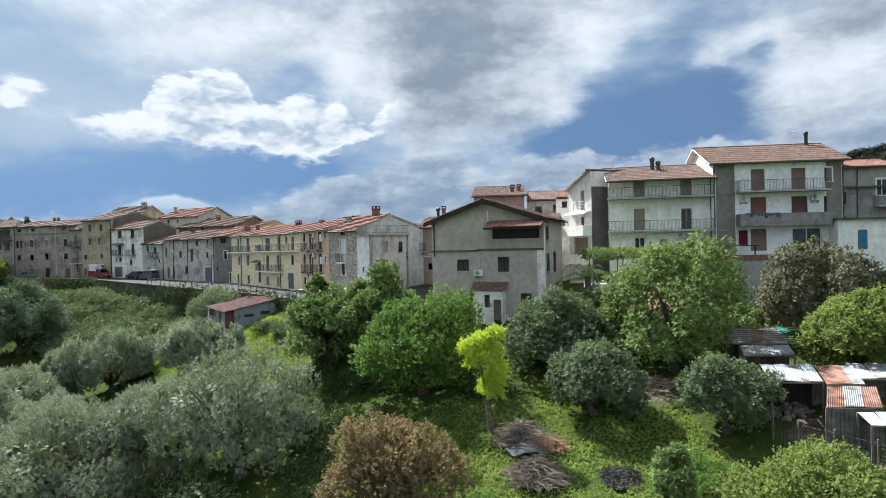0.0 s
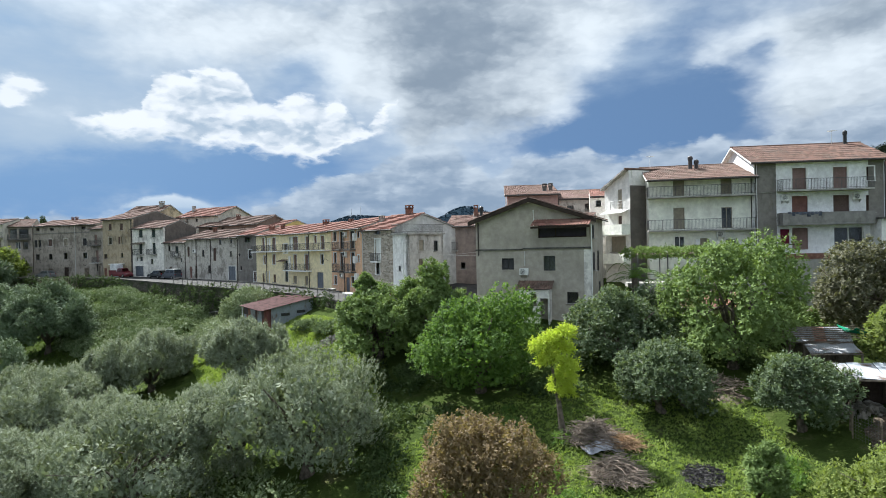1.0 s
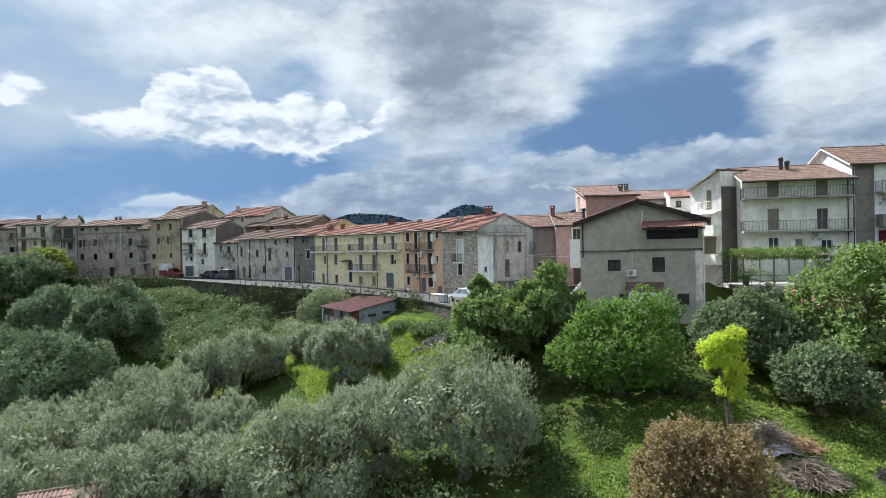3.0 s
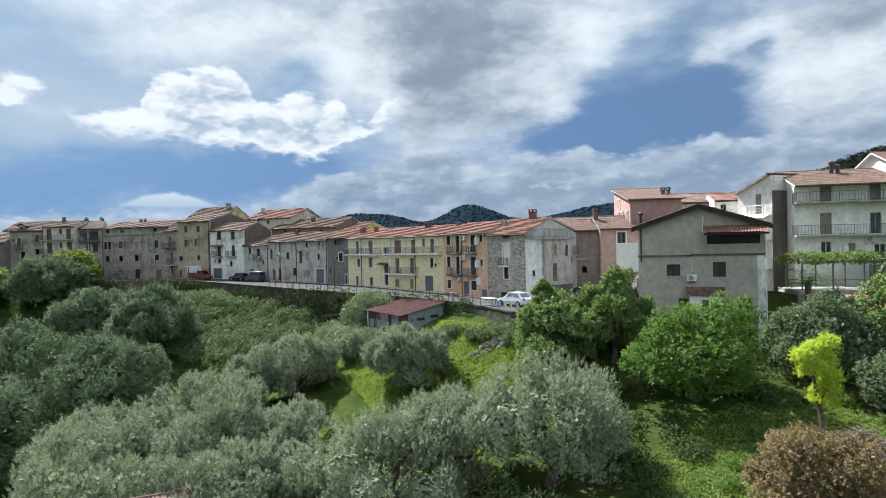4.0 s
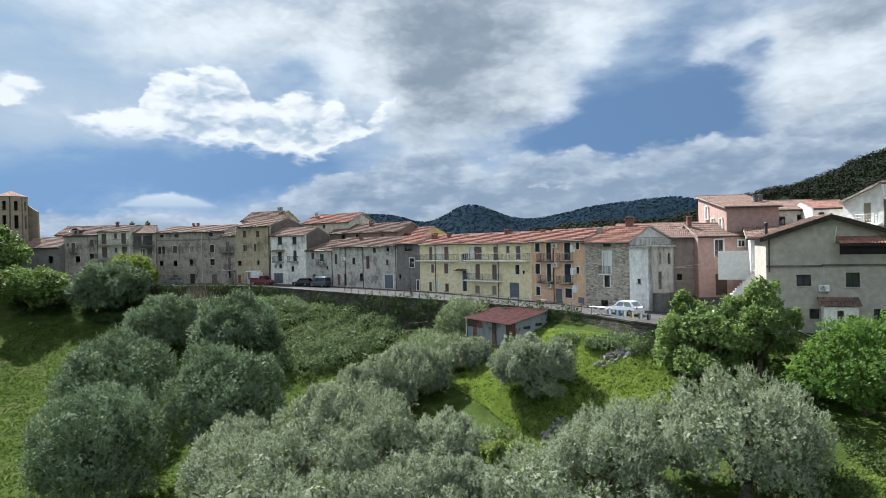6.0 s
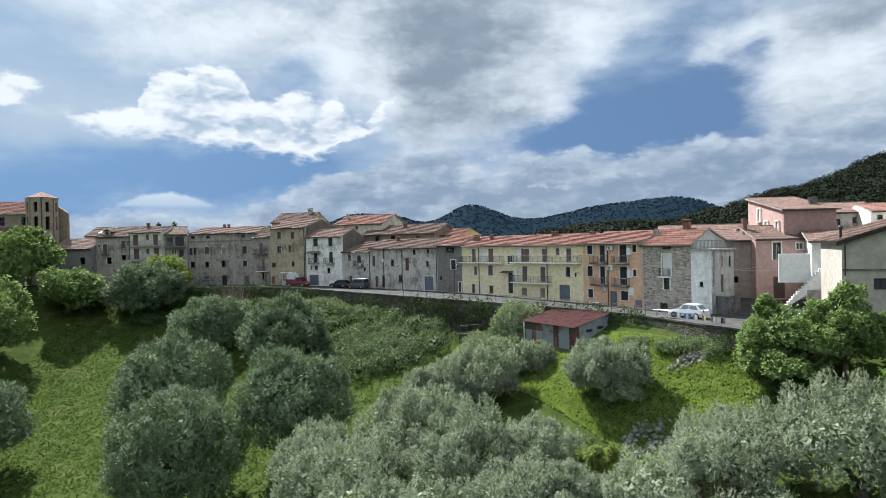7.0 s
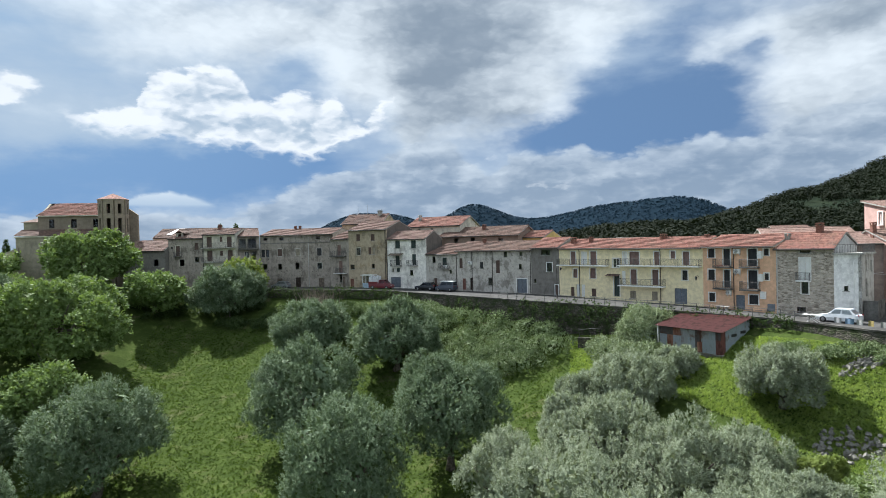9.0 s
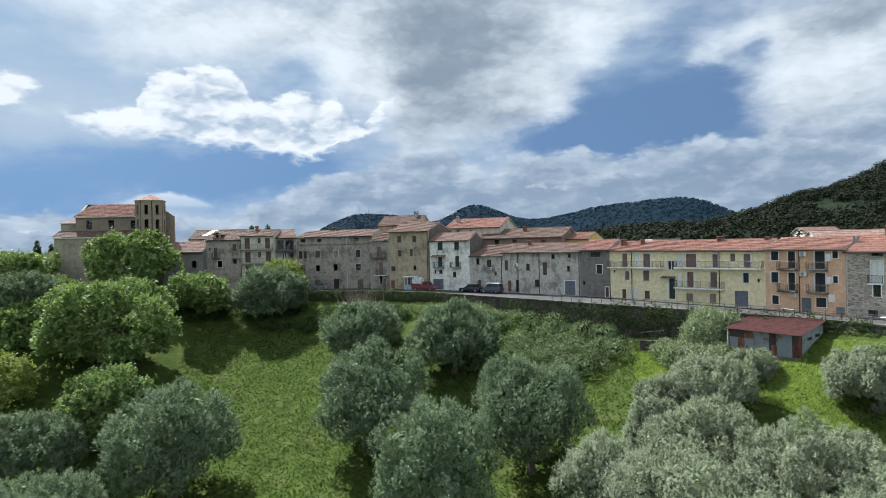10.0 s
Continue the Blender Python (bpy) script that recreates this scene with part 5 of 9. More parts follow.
chimney(T, 3.4, 4.6, 9.7, 0.7, 0.7)

# what stands beside the stone house: a narrow block with a railed roof terrace
T = thing("terrace_block", "narrow white rendered block with a railed roof terrace and small windows", "building", house_pose((-9.7, 67.5), (-5.7, 63.1), 4.3))
GABLE = plaster("pale_block_render", (0.80, 0.79, 0.76), (0.20, 0.185, 0.16), 0.6)
g = Geo()
wall_with_holes(g, 2.6, -0.6, 7.1, 0.3, [(0.95, 1.35, 3.1, 3.65)], 0.02)
part("wall", g, GABLE, T)
window_unit(T, "dark", 0.95, 1.35, 3.1, 3.65, 0.02, None, BLACK_SHUTTER)
g = Geo()
wall_with_holes(g, 5.3, -0.6, 7.1, 0.3, [(1.6, 2.4, 2.4, 4.4), (1.7, 2.4, 5.3, 6.5), (3.9, 4.5, 5.2, 6.4)], 0)
# same white block, greyer and streaked here: the side's shade is in the colour
side = part("wall", g, plaster("shaded_block_render", (0.46, 0.44, 0.40), (0.10, 0.09, 0.075), 0.85), T, "streaked side wall, its shade in the grey colour")
side.matrix_basis = pose(2.6, 0.02, 0, 0, 0, 90)
for kind, x0, x1, z0, z1, sh in (("door", 1.6, 2.4, 2.4, 4.4, TIMBER), ("shut", 1.7, 2.4, 5.3, 6.5, TAN_SHUTTER), ("dark", 3.9, 4.5, 5.2, 6.4, BLACK_SHUTTER)):
    ob = window_unit(T, kind, x0, x1, z0, z1, 0, None, sh)
    ob.matrix_basis = pose(2.6, 0.02, 0, 0, 0, 90)
part("wall", Geo().box(0.0, 2.6, 5.0, 5.3, -0.6, 7.1), GABLE, T)
part("terrace_slab", Geo().slab(-0.1, 2.85, -0.22, 5.5, 7.1, 7.3), CONCRETE, T, "weathered slab of the roof terrace")
rail = Geo()
for h in (0.1, 0.95):
    rail.tube([(0.0, -0.12, 7.3 + h), (2.75, -0.12, 7.3 + h), (2.75, 5.4, 7.3 + h)], 0.025, 5)
part("railing", rail, RAIL_METAL, T)
for i in range(54):
    x, y = (i * 0.15, -0.12) if i < 18 else (2.75, -0.12 + (i - 18) * 0.15)
    part("baluster", Geo().box(x - 0.011, x + 0.011, y - 0.011, y + 0.011, 7.3, 8.25), RAIL_METAL, T)
part("drainpipe", Geo().tube([(2.5, -0.06, 7.0), (1.9, -0.06, 6.4), (1.9, -0.06, 0.1)], 0.05, 8), WT, T, "white drainpipe")
part("porch", Geo().slab(2.65, 4.0, 0.3, 3.4, -0.4, 1.3, 0.03), DARK_CONCRETE, T, "low mossy porch before the side door")
part("parapet", Geo().slab(3.85, 4.0, 0.3, 3.4, 1.3, 2.1, 0.02).slab(2.65, 3.85, 0.3, 0.45, 1.3, 2.1, 0.02), DARK_CONCRETE, T)

# ---- grey gabled house in the garden ----
def side_window(T, w, kind, y0, y1, z0, z1, sh, trim=None, right=True):
    """A window standing proud on an end wall of a house of width w."""
    ob = window_unit(T, kind, 0, y1 - y0, z0, z1, -0.16, trim, sh)
    ob.matrix_basis = pose(w, y0, 0, 0, 0, 90) if right else pose(0, y1, 0, 0, 0, -90)
    return ob


T = house("grey rendered gabled house with a screened roof terrace", (-1.0, 55.05), (8.62, 51.25), 3.05, 12.25, 8.6, HOUSE_GREY, BROWN_TILE,
          [("shut", 2.42, 3.56, 7.8, 8.82, HOUSE_GREY, BLACK_SHUTTER), ("ajar", 6.24, 7.28, 7.7, 9.0, HOUSE_GREY, BLACK_SHUTTER), ("grille", 3.4, 4.15, 4.85, 5.75, None, BLACK_SHUTTER), ("grille", 8.26, 9.2, 4.85, 5.82, None, BLACK_SHUTTER),
           ("hole", 5.8, 10.0, 10.6, 12.0)], roof_type="y", rise=1.75, ridge_at=5.1, over=0.55, side_over=0.5, fascia=DARK_TIMBER)
B = 3.05
for x0, z0, x1, z1 in ((-0.55, 9.02, 5.1, 10.98), (10.9, 9.02, 5.1, 10.98)):
    part("bargeboard", Geo().hexa([(x0, -0.66, z0 - 0.26), (x1, -0.66, z1 - 0.26), (x1, -0.56, z1 - 0.26), (x0, -0.56, z0 - 0.26), (x0, -0.66, z0 + 0.1), (x1, -0.66, z1 + 0.1), (x1, -0.56, z1 + 0.1), (x0, -0.56, z0 + 0.1)]), DARK_TIMBER, T, "dark board along the gable edge")
part("ledge", Geo().slab(-0.02, 4.4, -0.16, -0.004, 6.5, 6.62, 0.02).slab(4.4, 10.36, -0.16, -0.004, 6.56, 6.70, 0.02), DARK_CONCRETE, T, "dark weathered ledge")
part("terrace_screen", Geo().box(5.8, 10.0, 0.20, 0.22, 10.6 - B, 12.0 - B), plain("dark_violet_mesh", (0.028, 0.022, 0.034), 0.8), T, "dark violet mesh screen")
g = Geo()
for x in (5.8, 7.3, 9.93):
    g.box(x, x + 0.07, 0.1, 0.17, 10.6 - B, 12.0 - B)
g.box(5.8, 10.0, 0.09, 0.18, 10.6 - B, 10.7 - B)
part("terrace_frame", g, DARK_TIMBER, T)
part("terrace_roof", tiled(Geo(), (5.45, -1.75, 8.52), (1, 0, 0), (0, 1.65, 0.62), 5.1, 1.76), RED_TILE, T, "bright red tiled terrace roof")
part("terrace_beam", Geo().box(5.5, 10.5, -1.7, -1.58, 8.34, 8.5), DARK_TIMBER, T)
aircon(T, 4.11, 7.35 - B)
part("drainpipe", Geo().tube([(4.55, -0.06, 5.1), (4.55, -0.06, 6.4)], 0.05, 8), PIPE_LIGHT, T)
part("drainpipe", Geo().tube([(10.42, -0.07, 0.2), (10.42, -0.07, 8.6)], 0.05, 8), WHITE_PAINT, T)
part("drainpipe", Geo().tube([(0.25, -0.07, 6.0), (0.25, -0.07, 9.1)], 0.06, 8), PIPE_DARK, T)
part("drainpipe", Geo().tube([(5.5, -0.5, 10.0), (5.45, -0.08, 9.2), (5.45, -0.08, 8.6)], 0.05, 8), WHITE_PAINT, T)
part("corner_strip", Geo().slab(9.75, 10.345, -0.02, -0.004, 0.0, 6.5, 0.004), WHITE_RENDER, T, "paler corner strip of render")
part("flue", Geo().lathe((0.2, 1.2, 9.3), [(0.13, 0), (0.13, 1.0), (0.2, 1.02), (0.2, 1.25), (0.08, 1.35)], 10), BLACK_SHUTTER, T)
part("porch_roof", tiled(Geo(), (3.95, -1.3, 3.05), (1, 0, 0), (0, 1.3, 0.7), 3.25, 1.48), OLD_TILE, T, "old tiled porch roof")
g = Geo()
wall_with_holes(g, 2.6, -1.2, 3.0, 0.15, [(1.0, 1.5, 1.6, 2.7), (1.8, 2.5, -1.2, 2.3)], 0)
ob = part("porch_wall", g, WHITE_RENDER, T)
ob.matrix_basis = pose(4.3, -1.15, 0)
part("porch_wall", Geo().box(4.3, 4.45, -1.0, -0.004, -1.2, 3.0), WHITE_RENDER, T)
part("porch_wall", Geo().box(6.75, 6.9, -1.0, -0.004, -1.2, 3.0), WHITE_RENDER, T)
for y0, z0, z1 in ((1.2, 4.6, 6.2), (4.2, 4.4, 6.3), (1.0, 7.4, 8.6), (5.0, 1.6, 3.4)):
    side_window(T, 10.34, "shut", y0, y0 + 1.0, z0, z1, BLACK_SHUTTER)

# ---- three-storey house with long balconies ----
BALC = plaster("cream_balcony_render", (0.86, 0.81, 0.71), (0.30, 0.265, 0.21), 0.28)
T = house("cream three-storey house with long railed balconies and tan rollers", (17.1, 61.3), (26.6, 59.3), 6.0, 16.5, 8, BALC, OLD_TILE,
          [("roller", 2.41, 3.49, 14.6, 16.35, None, TAN_SHUTTER), ("roller", 6.9, 7.95, 14.6, 16.3, None, TAN_SHUTTER), ("roller", 2.39, 3.46, 11.28, 13.45, None, TAN_SHUTTER), ("ajar", 6.93, 7.93, 11.25, 13.35, None, TAN_SHUTTER),
           ("glass", 2.45, 3.43, 9.35, 10.55), ("roller", 4.9, 5.6, 8.3, 10.3, None, TAN_SHUTTER), ("glass", 7.3, 8.3, 9.3, 10.2)], rise=1.5, ridge_at=4.5, over=1.35, side_over=0.35, fascia=WHITE_PAINT, pipes=[(9.7, PIPE_DARK)])
for z in (14.55, 11.2):
    balcony(T, -0.2, 9.85, z - 6.0, 1.25, "bars", CONCRETE, RAIL_METAL, 1.0)
part("boiler_box", Geo().slab(4.35, 4.8, -0.4, -0.003, 3.3, 4.2, 0.03), WHITE_PAINT, T, "white wall boiler")
aircon(T, 6.4, 4.4)
for x, h in ((4.65, 1.3), (5.25, 0.9)):
    chimney(T, x, 3.0, 11.3, h, 0.42, "pipe", plain("dark_flue", (0.05, 0.04, 0.04), 0.6))
aerial(T, 0.6, 3.0, 11.6, 1.7)
# its white wing
T = house("white rendered wing with a half gable and small balcony", (14.15, 66.9), (15.65, 62.76), 6.0, 15.9, 9, plaster("white_wing_render", (0.72, 0.70, 0.66), (0.25, 0.23, 0.2), 0.35), OLD_TILE,
          [("shut", 2.3, 3.1, 13.6, 16.2 - 0.45, None, TAN_SHUTTER), ("shut", 2.3, 3.0, 11.2, 12.9, None, BROWN_SHUTTER), ("roller", 1.0, 3.6, 9.0, 10.7, None, TAN_SHUTTER)], roof_type="y", rise=1.7, ridge_at=4.25, over=0.5, side_over=0.15)
balcony(T, 1.6, 3.8, 13.5 - 6, 0.5, "wire", WHITE_PAINT, PIPE_LIGHT)
balcony(T, 0.2, 4.4, 11.0 - 6, 1.1, "wall", BALC, height=0.95)
balcony(T, 0.2, 4.4, 7.9 - 6, 0.9, "wall", BALC, height=0.95)
part("awning", Geo().hexa([(0.3, -0.9, 7.15), (4.2, -0.9, 7.15), (4.2, 0, 7.5), (0.3, 0, 7.5), (0.3, -0.9, 7.2), (4.2, -0.9, 7.2), (4.2, 0, 7.55), (0.3, 0, 7.55)]), WHITE_PAINT, T, "white corrugated awning")
# the recess's shade is put into this wall's dark render, beside its stains
part("wall", Geo().box(4.42, 4.55, 0.0, 2.6, -0.6, 10.0), DARK_SIDE_RENDER, T, "stained end wall, shade in its dark colour")

# ---- large white apartment house ----
WBR = plaster("white_flat_render", (0.88, 0.86, 0.81), (0.26, 0.235, 0.21), 0.30)
T = house("large white apartment house with red-brown rollers and balconies", (26.5, 58.5), (38.2, 57.0), 8.4, 17.6, 10, WBR, BROWN_TILE,
          [("roller", 3.5, 4.76, 14.8, 16.9, WHITE_PAINT, ROSE_SHUTTER), ("roller", 7.18, 8.44, 14.77, 16.88, WHITE_PAINT, ROSE_SHUTTER), ("roller", 10.14, 10.8, 15.5, 16.82, WHITE_PAINT, BROWN_SHUTTER),
           ("roller", 3.43, 4.87, 12.1, 14.2, None, RED_SHUTTER), ("roller", 7.16, 8.6, 12.1, 14.18, None, BROWN_SHUTTER), ("roller", 10.07, 10.82, 12.43, 14.1, None, BROWN_SHUTTER), ("roller", 3.4, 4.85, 9.0, 11.1, None, ROSE_SHUTTER),
           ("glass", 7.2, 9.8, 8.6, 11.1, None), ("roller", 0.66, 1.56, 14.67, 15.47, None, BLACK_SHUTTER), ("glass", 0.61, 1.58, 11.1, 12.5)], rise=2.1, ridge_at=5.0, over=0.6, side_over=0.5, fascia=WHITE_PAINT,
          pipes=[(0.1, PIPE_DARK), (11.75, PIPE_DARK)])
b8 = 8.4
part("end_render", Geo().slab(0.25, 2.0, -0.012, -0.003, 0.0, 9.1, 0.002), DARK_RENDER, T, "grey damp-stained strip of wall")
part("end_render", Geo().slab(10.3, 11.65, -0.012, -0.003, 3.2, 9.1, 0.002), DARK_RENDER, T, "grey damp-stained strip of wall")
balcony(T, 2.05, 10.25, 14.75 - b8, 1.2, "bars", CONCRETE, RAIL_METAL)
balcony(T, 2.05, 10.2, 11.5 - b8, 1.3, "wall", plaster("mildewed_parapet", (0.24, 0.23, 0.215), (0.06, 0.058, 0.052), 0.95), height=1.05)
aircon(T, 2.35, 13.75 - b8)
aircon(T, 8.8, 13.72 - b8)
chimney(T, 10.6, 4.6, 11.3, 1.0, 0.35, "pipe")
aerial(T, 9.4, 4.8, 11.3, 1.6)
g = Geo()
for i in range(9):
    x = 2.5 + i * 0.34
    g.box(x, x + 0.3, -1.33, -1.30, 4.05 - 0.5 * random.random(), 4.2)
part("laundry", g, plain("mixed_cloth", (0.10, 0.11, 0.14), 0.9, 0, 0.6, 1.5), T, "washing hung over the parapet")
part("laundry", Geo().box(2.2, 3.0, -0.32, -0.28, 1.2, 2.6), plain("maroon_cloth", (0.10, 0.015, 0.03), 0.9), T, "maroon washing on a line")
# terrace in front of it
g = Geo()
TER = plaster("terrace_render", (0.30, 0.29, 0.265), (0.12, 0.11, 0.1), 0.6)
T2 = thing("terrace_wall", "grey rendered terrace wall with a brick edge and roofed bench", "terrace", house_pose((22.5, 55.5), (33, 54.4), 2.2))
part("wall", Geo().box(0, 10.6, 0, 3.2, -1.0, 6.0), TER, T2)
part("brick_course", Geo().slab(-0.06, 10.66, -0.06, 0.3, 6.0, 6.5, 0.02), CLAY, T2, "band of red brick along the top")
part("bench_roof", Geo().slab(0.6, 6.6, 0.4, 2.2, 7.3, 7.38, 0.02), DARK_TIMBER, T2, "dark low roof on posts")
for x in (0.8, 3.5, 6.3):
    part("post", Geo().box(x, x + 0.09, 0.5, 0.59, 6.0, 7.3), DARK_TIMBER, T2)
# white garage block and the grey house beyond
T = house("low white flat-roofed block with a blue-curtained window", (36.6, 55.4), (44.5, 54.4), 7.6, 11.75, 5, plaster("clean_white_render", (0.78, 0.77, 0.73), (0.3, 0.3, 0.28), 0.2), BROWN_TILE,
          [("glass", 1.7, 2.5, 9.0, 10.8)], roof_type="flat", name="garage_block")
part("roof_slab", Geo().slab(-0.2, 8.2, -0.35, 5.2, 4.15, 4.33, 0.02), DARK_CONCRETE, T)
part("curtain", Geo().box(1.75, 2.45, -0.03, -0.01, 1.4, 3.2), plain("blue_cloth", (0.03, 0.16, 0.26), 0.8), T, "turquoise curtain in the window")
T = house("grey stained house with arched shuttered windows", (38.4, 59.5), (45, 58.5), 7.0, 17.0, 9, plaster("dull_grey_render", (0.30, 0.29, 0.27), (0.1, 0.095, 0.09), 0.75), RED_TILE,
          [("ajar", 0.2, 1.3, 15.6, 16.5, None, BROWN_SHUTTER), ("ajar", 0.3, 1.6, 13.4, 14.6, None, BLACK_SHUTTER), ("ajar", 0.3, 1.6, 11.2, 12.2, None, BLACK_SHUTTER), ("glass", 4.4, 5.4, 14.2, 15.8, WHITE_PAINT)], rise=1.0, ridge_at=4, pipes=[(2.6, PIPE_DARK)])
part("ledge", Geo().slab(0, 6.6, -0.4, -0.004, 8.0, 8.15), DARK_CONCRETE, T)
balcony(T, 4.0, 6.6, 6.2, 1.0, "bars", CONCRETE)

# ---- pink houses above the lane ----
T = house("tall pink house with a faded tile roof", (3.9, 72.7), (9.9, 72.1), 5.5, 15.95, 10.4, SHADED_PINK_RENDER, PINK_TILE,
          [("glass", 3.6, 5.0, 11.2, 13.2, WHITE_PAINT)], roof_type="up", rise=2.0, over=0.3, side_over=0.35, side_mat=PINK_RENDER)
for y0, z0, z1 in ((1.2, 7.7, 9.2), (4.2, 7.4, 9.3), (6.3, 9.3, 11.0)):
    side_window(T, 0, "glass", y0, y0 + 0.9, z0, z1, None, WHITE_PAINT, False)
chimney(T, 4.7, 3.2, 10.95, 0.8, 0.5, mat=DARK_CONCRETE)
chimney(T, 5.5, 3.8, 11.05, 0.8, 0.45, mat=DARK_CONCRETE)
T = house("grey and white house with roof terrace behind the pink one", (10.7, 75.5), (17.5, 74.5), 6.0, 15.6, 9, PALE_RENDER, PINK_TILE,
          [("dark", 3.2, 3.9, 14.3, 15.0, None, BLACK_SHUTTER), ("dark", 1.0, 1.8, 13.0, 14.8, None, BLACK_SHUTTER)], rise=1.3, ridge_at=4.5)
T = house("white house under a tiled roof by the upper lane", (13.6, 71.5), (18, 70.5), 6.0, 15.5, 7, WHITE_RENDER, RED_TILE, [("dark", 0.7, 1.3, 14.4, 15.1, None, BLACK_SHUTTER)], rise=1.0, ridge_at=4)
T = house("small pink house with shuttered window and brown door", (0.0, 71.9), (6.6, 71.7), 4.9, 12.5, 7, PINK_RENDER, OLD_TILE,
          [("ajar", 2.0, 3.0, 10.0, 12.1, WHITE_PAINT, TAN_SHUTTER), ("glass", 4.8, 5.6, 11.2, 12.0, WHITE_PAINT), ("door", 2.0, 3.4, 5.4, 8.0, None, BROWN_SHUTTER)], rise=1.5, ridge_at=4, side_over=0.2)
chimney(T, 0.1, 3.0, 8.6, 1.2, 0.5)
T = house("narrow brown house in the lane", (-3.6, 74.6), (0.0, 73.0), 4.9, 12.4, 7, plaster("brown_render", (0.30, 0.24, 0.205), (0.12, 0.1, 0.09), 0.6), PINK_TILE,
          [("shut", 0.4, 1.2, 9.6, 11.8, None, BROWN_SHUTTER), ("dark", 0.5, 1.1, 7.2, 8.0, None, BLACK_SHUTTER), ("dark", 1.9, 2.5, 7.2, 8.0, None, BLACK_SHUTTER)], rise=1.3, ridge_at=4)
balcony(T, 0.1, 1.6, 9.5 - 4.9, 0.7, "bars", CONCRETE)
# white house with the outside stair
T = house("white house with an outside stair and faded tile roof", (4.3, 68.0), (11.5, 65.0), 4.3, 12.2, 7, plaster("stair_house_render", (0.72, 0.71, 0.68), (0.25, 0.24, 0.22), 0.3), PINK_TILE,
          [("shut", 1.0, 1.7, 9.3, 11.6, WHITE_PAINT, TAN_SHUTTER), ("shut", 3.2, 4.0, 9.8, 11.6, WHITE_PAINT, TAN_SHUTTER)], rise=1.1, ridge_at=4, over=0.6, side_over=0.5)
g = Geo()
for i in range(17):
    g.box(-3.2 + i * 0.25, -2.95 + i * 0.25, -1.5, -0.4, 0.3 + i * 0.17, 0.48 + i * 0.29)
part("stair", g, WHITE_PAINT, T, "white outside stair")
part("landing", Geo().box(0.9, 4.5, -2.2, -0.004, 4.1, 4.3), WHITE_PAINT, T)
g = Geo()
wall_with_holes(g, 3.6, 0, 4.1, 0.2, [(0.9, 3.0, 1.9, 3.9)], 0)
ob = part("veranda_wall", g, WHITE_RENDER, T)
ob.matrix_basis = pose(0.9, -2.2, 0)
ob = window_unit(T, "glass", 0.9, 3.0, 1.9, 3.9, 0, None, GREEN_SHUTTER)
ob.matrix_basis = pose(0.9, -2.2, 0)
part("parapet", Geo().box(-3.4, -0.2, -0.4, -0.2, 3.2, 6.5), WHITE_PAINT, T, "white stair wall")
part("parapet", Geo().box(-1.0, 3.0, -3.0, -2.8, 0.9, 2.6), CONCRETE, T)
part("balcony_floor", Geo().box(-1.0, 3.0, -3.0, -0.1, 0.9, 1.05), CONCRETE, T)

# ---- roofs behind the street ----
T = house("tan house with a steep brown tile roof above the row", (-75.0, 133.0), (-66.0, 130.0), 5, 18.3, 8, TAN_RENDER, BROWN_TILE, [], rise=2.0, ridge_at=4, side_over=0.2)
chimney(T, 7.6, 3.6, 14.9, 1.1, 0.8, mat=CONCRETE)
T = house("pale house with a bright tile roof behind the row", (-60.3, 127.5), (-49.5, 121.5), 5, 17.2, 9, CREAM_RENDER, RED_TILE, [("dark", 2.6, 3.2, 16.2, 16.8, None, BLACK_SHUTTER), ("dark", 5.6, 6.2, 16.2, 16.8, None, BLACK_SHUTTER), ("dark", 1.6, 2.4, 14.2, 15.6, None, BLACK_SHUTTER)], rise=1.9, ridge_at=4.6, side_over=0.3)
chimney(T, 1.4, 3.0, 13.4, 1.0, 0.5, mat=CONCRETE)
T = house("brown house with a rusty tile roof behind the row", (-53.5, 121.5), (-39.0, 112.5), 5, 14.9, 9, plaster("brown_back_render", (0.22, 0.17, 0.135), (0.1, 0.08, 0.07), 0.5), OLD_TILE,
          [("dark", 3.2, 4.2, 13.2, 14.6, None, BROWN_SHUTTER), ("dark", 7.0, 8.0, 13.0, 14.6, None, BROWN_SHUTTER), ("dark", 13.0, 14.0, 13.0, 14.4, None, BROWN_SHUTTER)], rise=1.7, ridge_at=4.5, side_over=0.3)
chimney(T, 8.5, 3.0, 10.8, 1.0, 0.6)
T = house("ochre house behind the row", (-39.5, 116.0), (-34.0, 112.0), 5, 14.4, 7, plaster("ochre_render", (0.55, 0.40, 0.16), (0.3, 0.2, 0.1), 0.3), RED_TILE, [("shut", 1.0, 2.0, 12.6, 13.8, None, BROWN_SHUTTER)], rise=1.1, ridge_at=3.5)
T = house("wide pink-tiled house behind the orange one", (-3.2, 93.0), (9.0, 90.0), 5, 13.2, 8, CREAM_RENDER, PINK_TILE, [], rise=1.5, ridge_at=4, side_over=0.3)
T = house("long house with a pale roof behind the yellow row", (-21.5, 106.0), (-12.5, 98.0), 5, 11.6, 8, PALE_RENDER, PINK_TILE, [], rise=1.0, ridge_at=4)
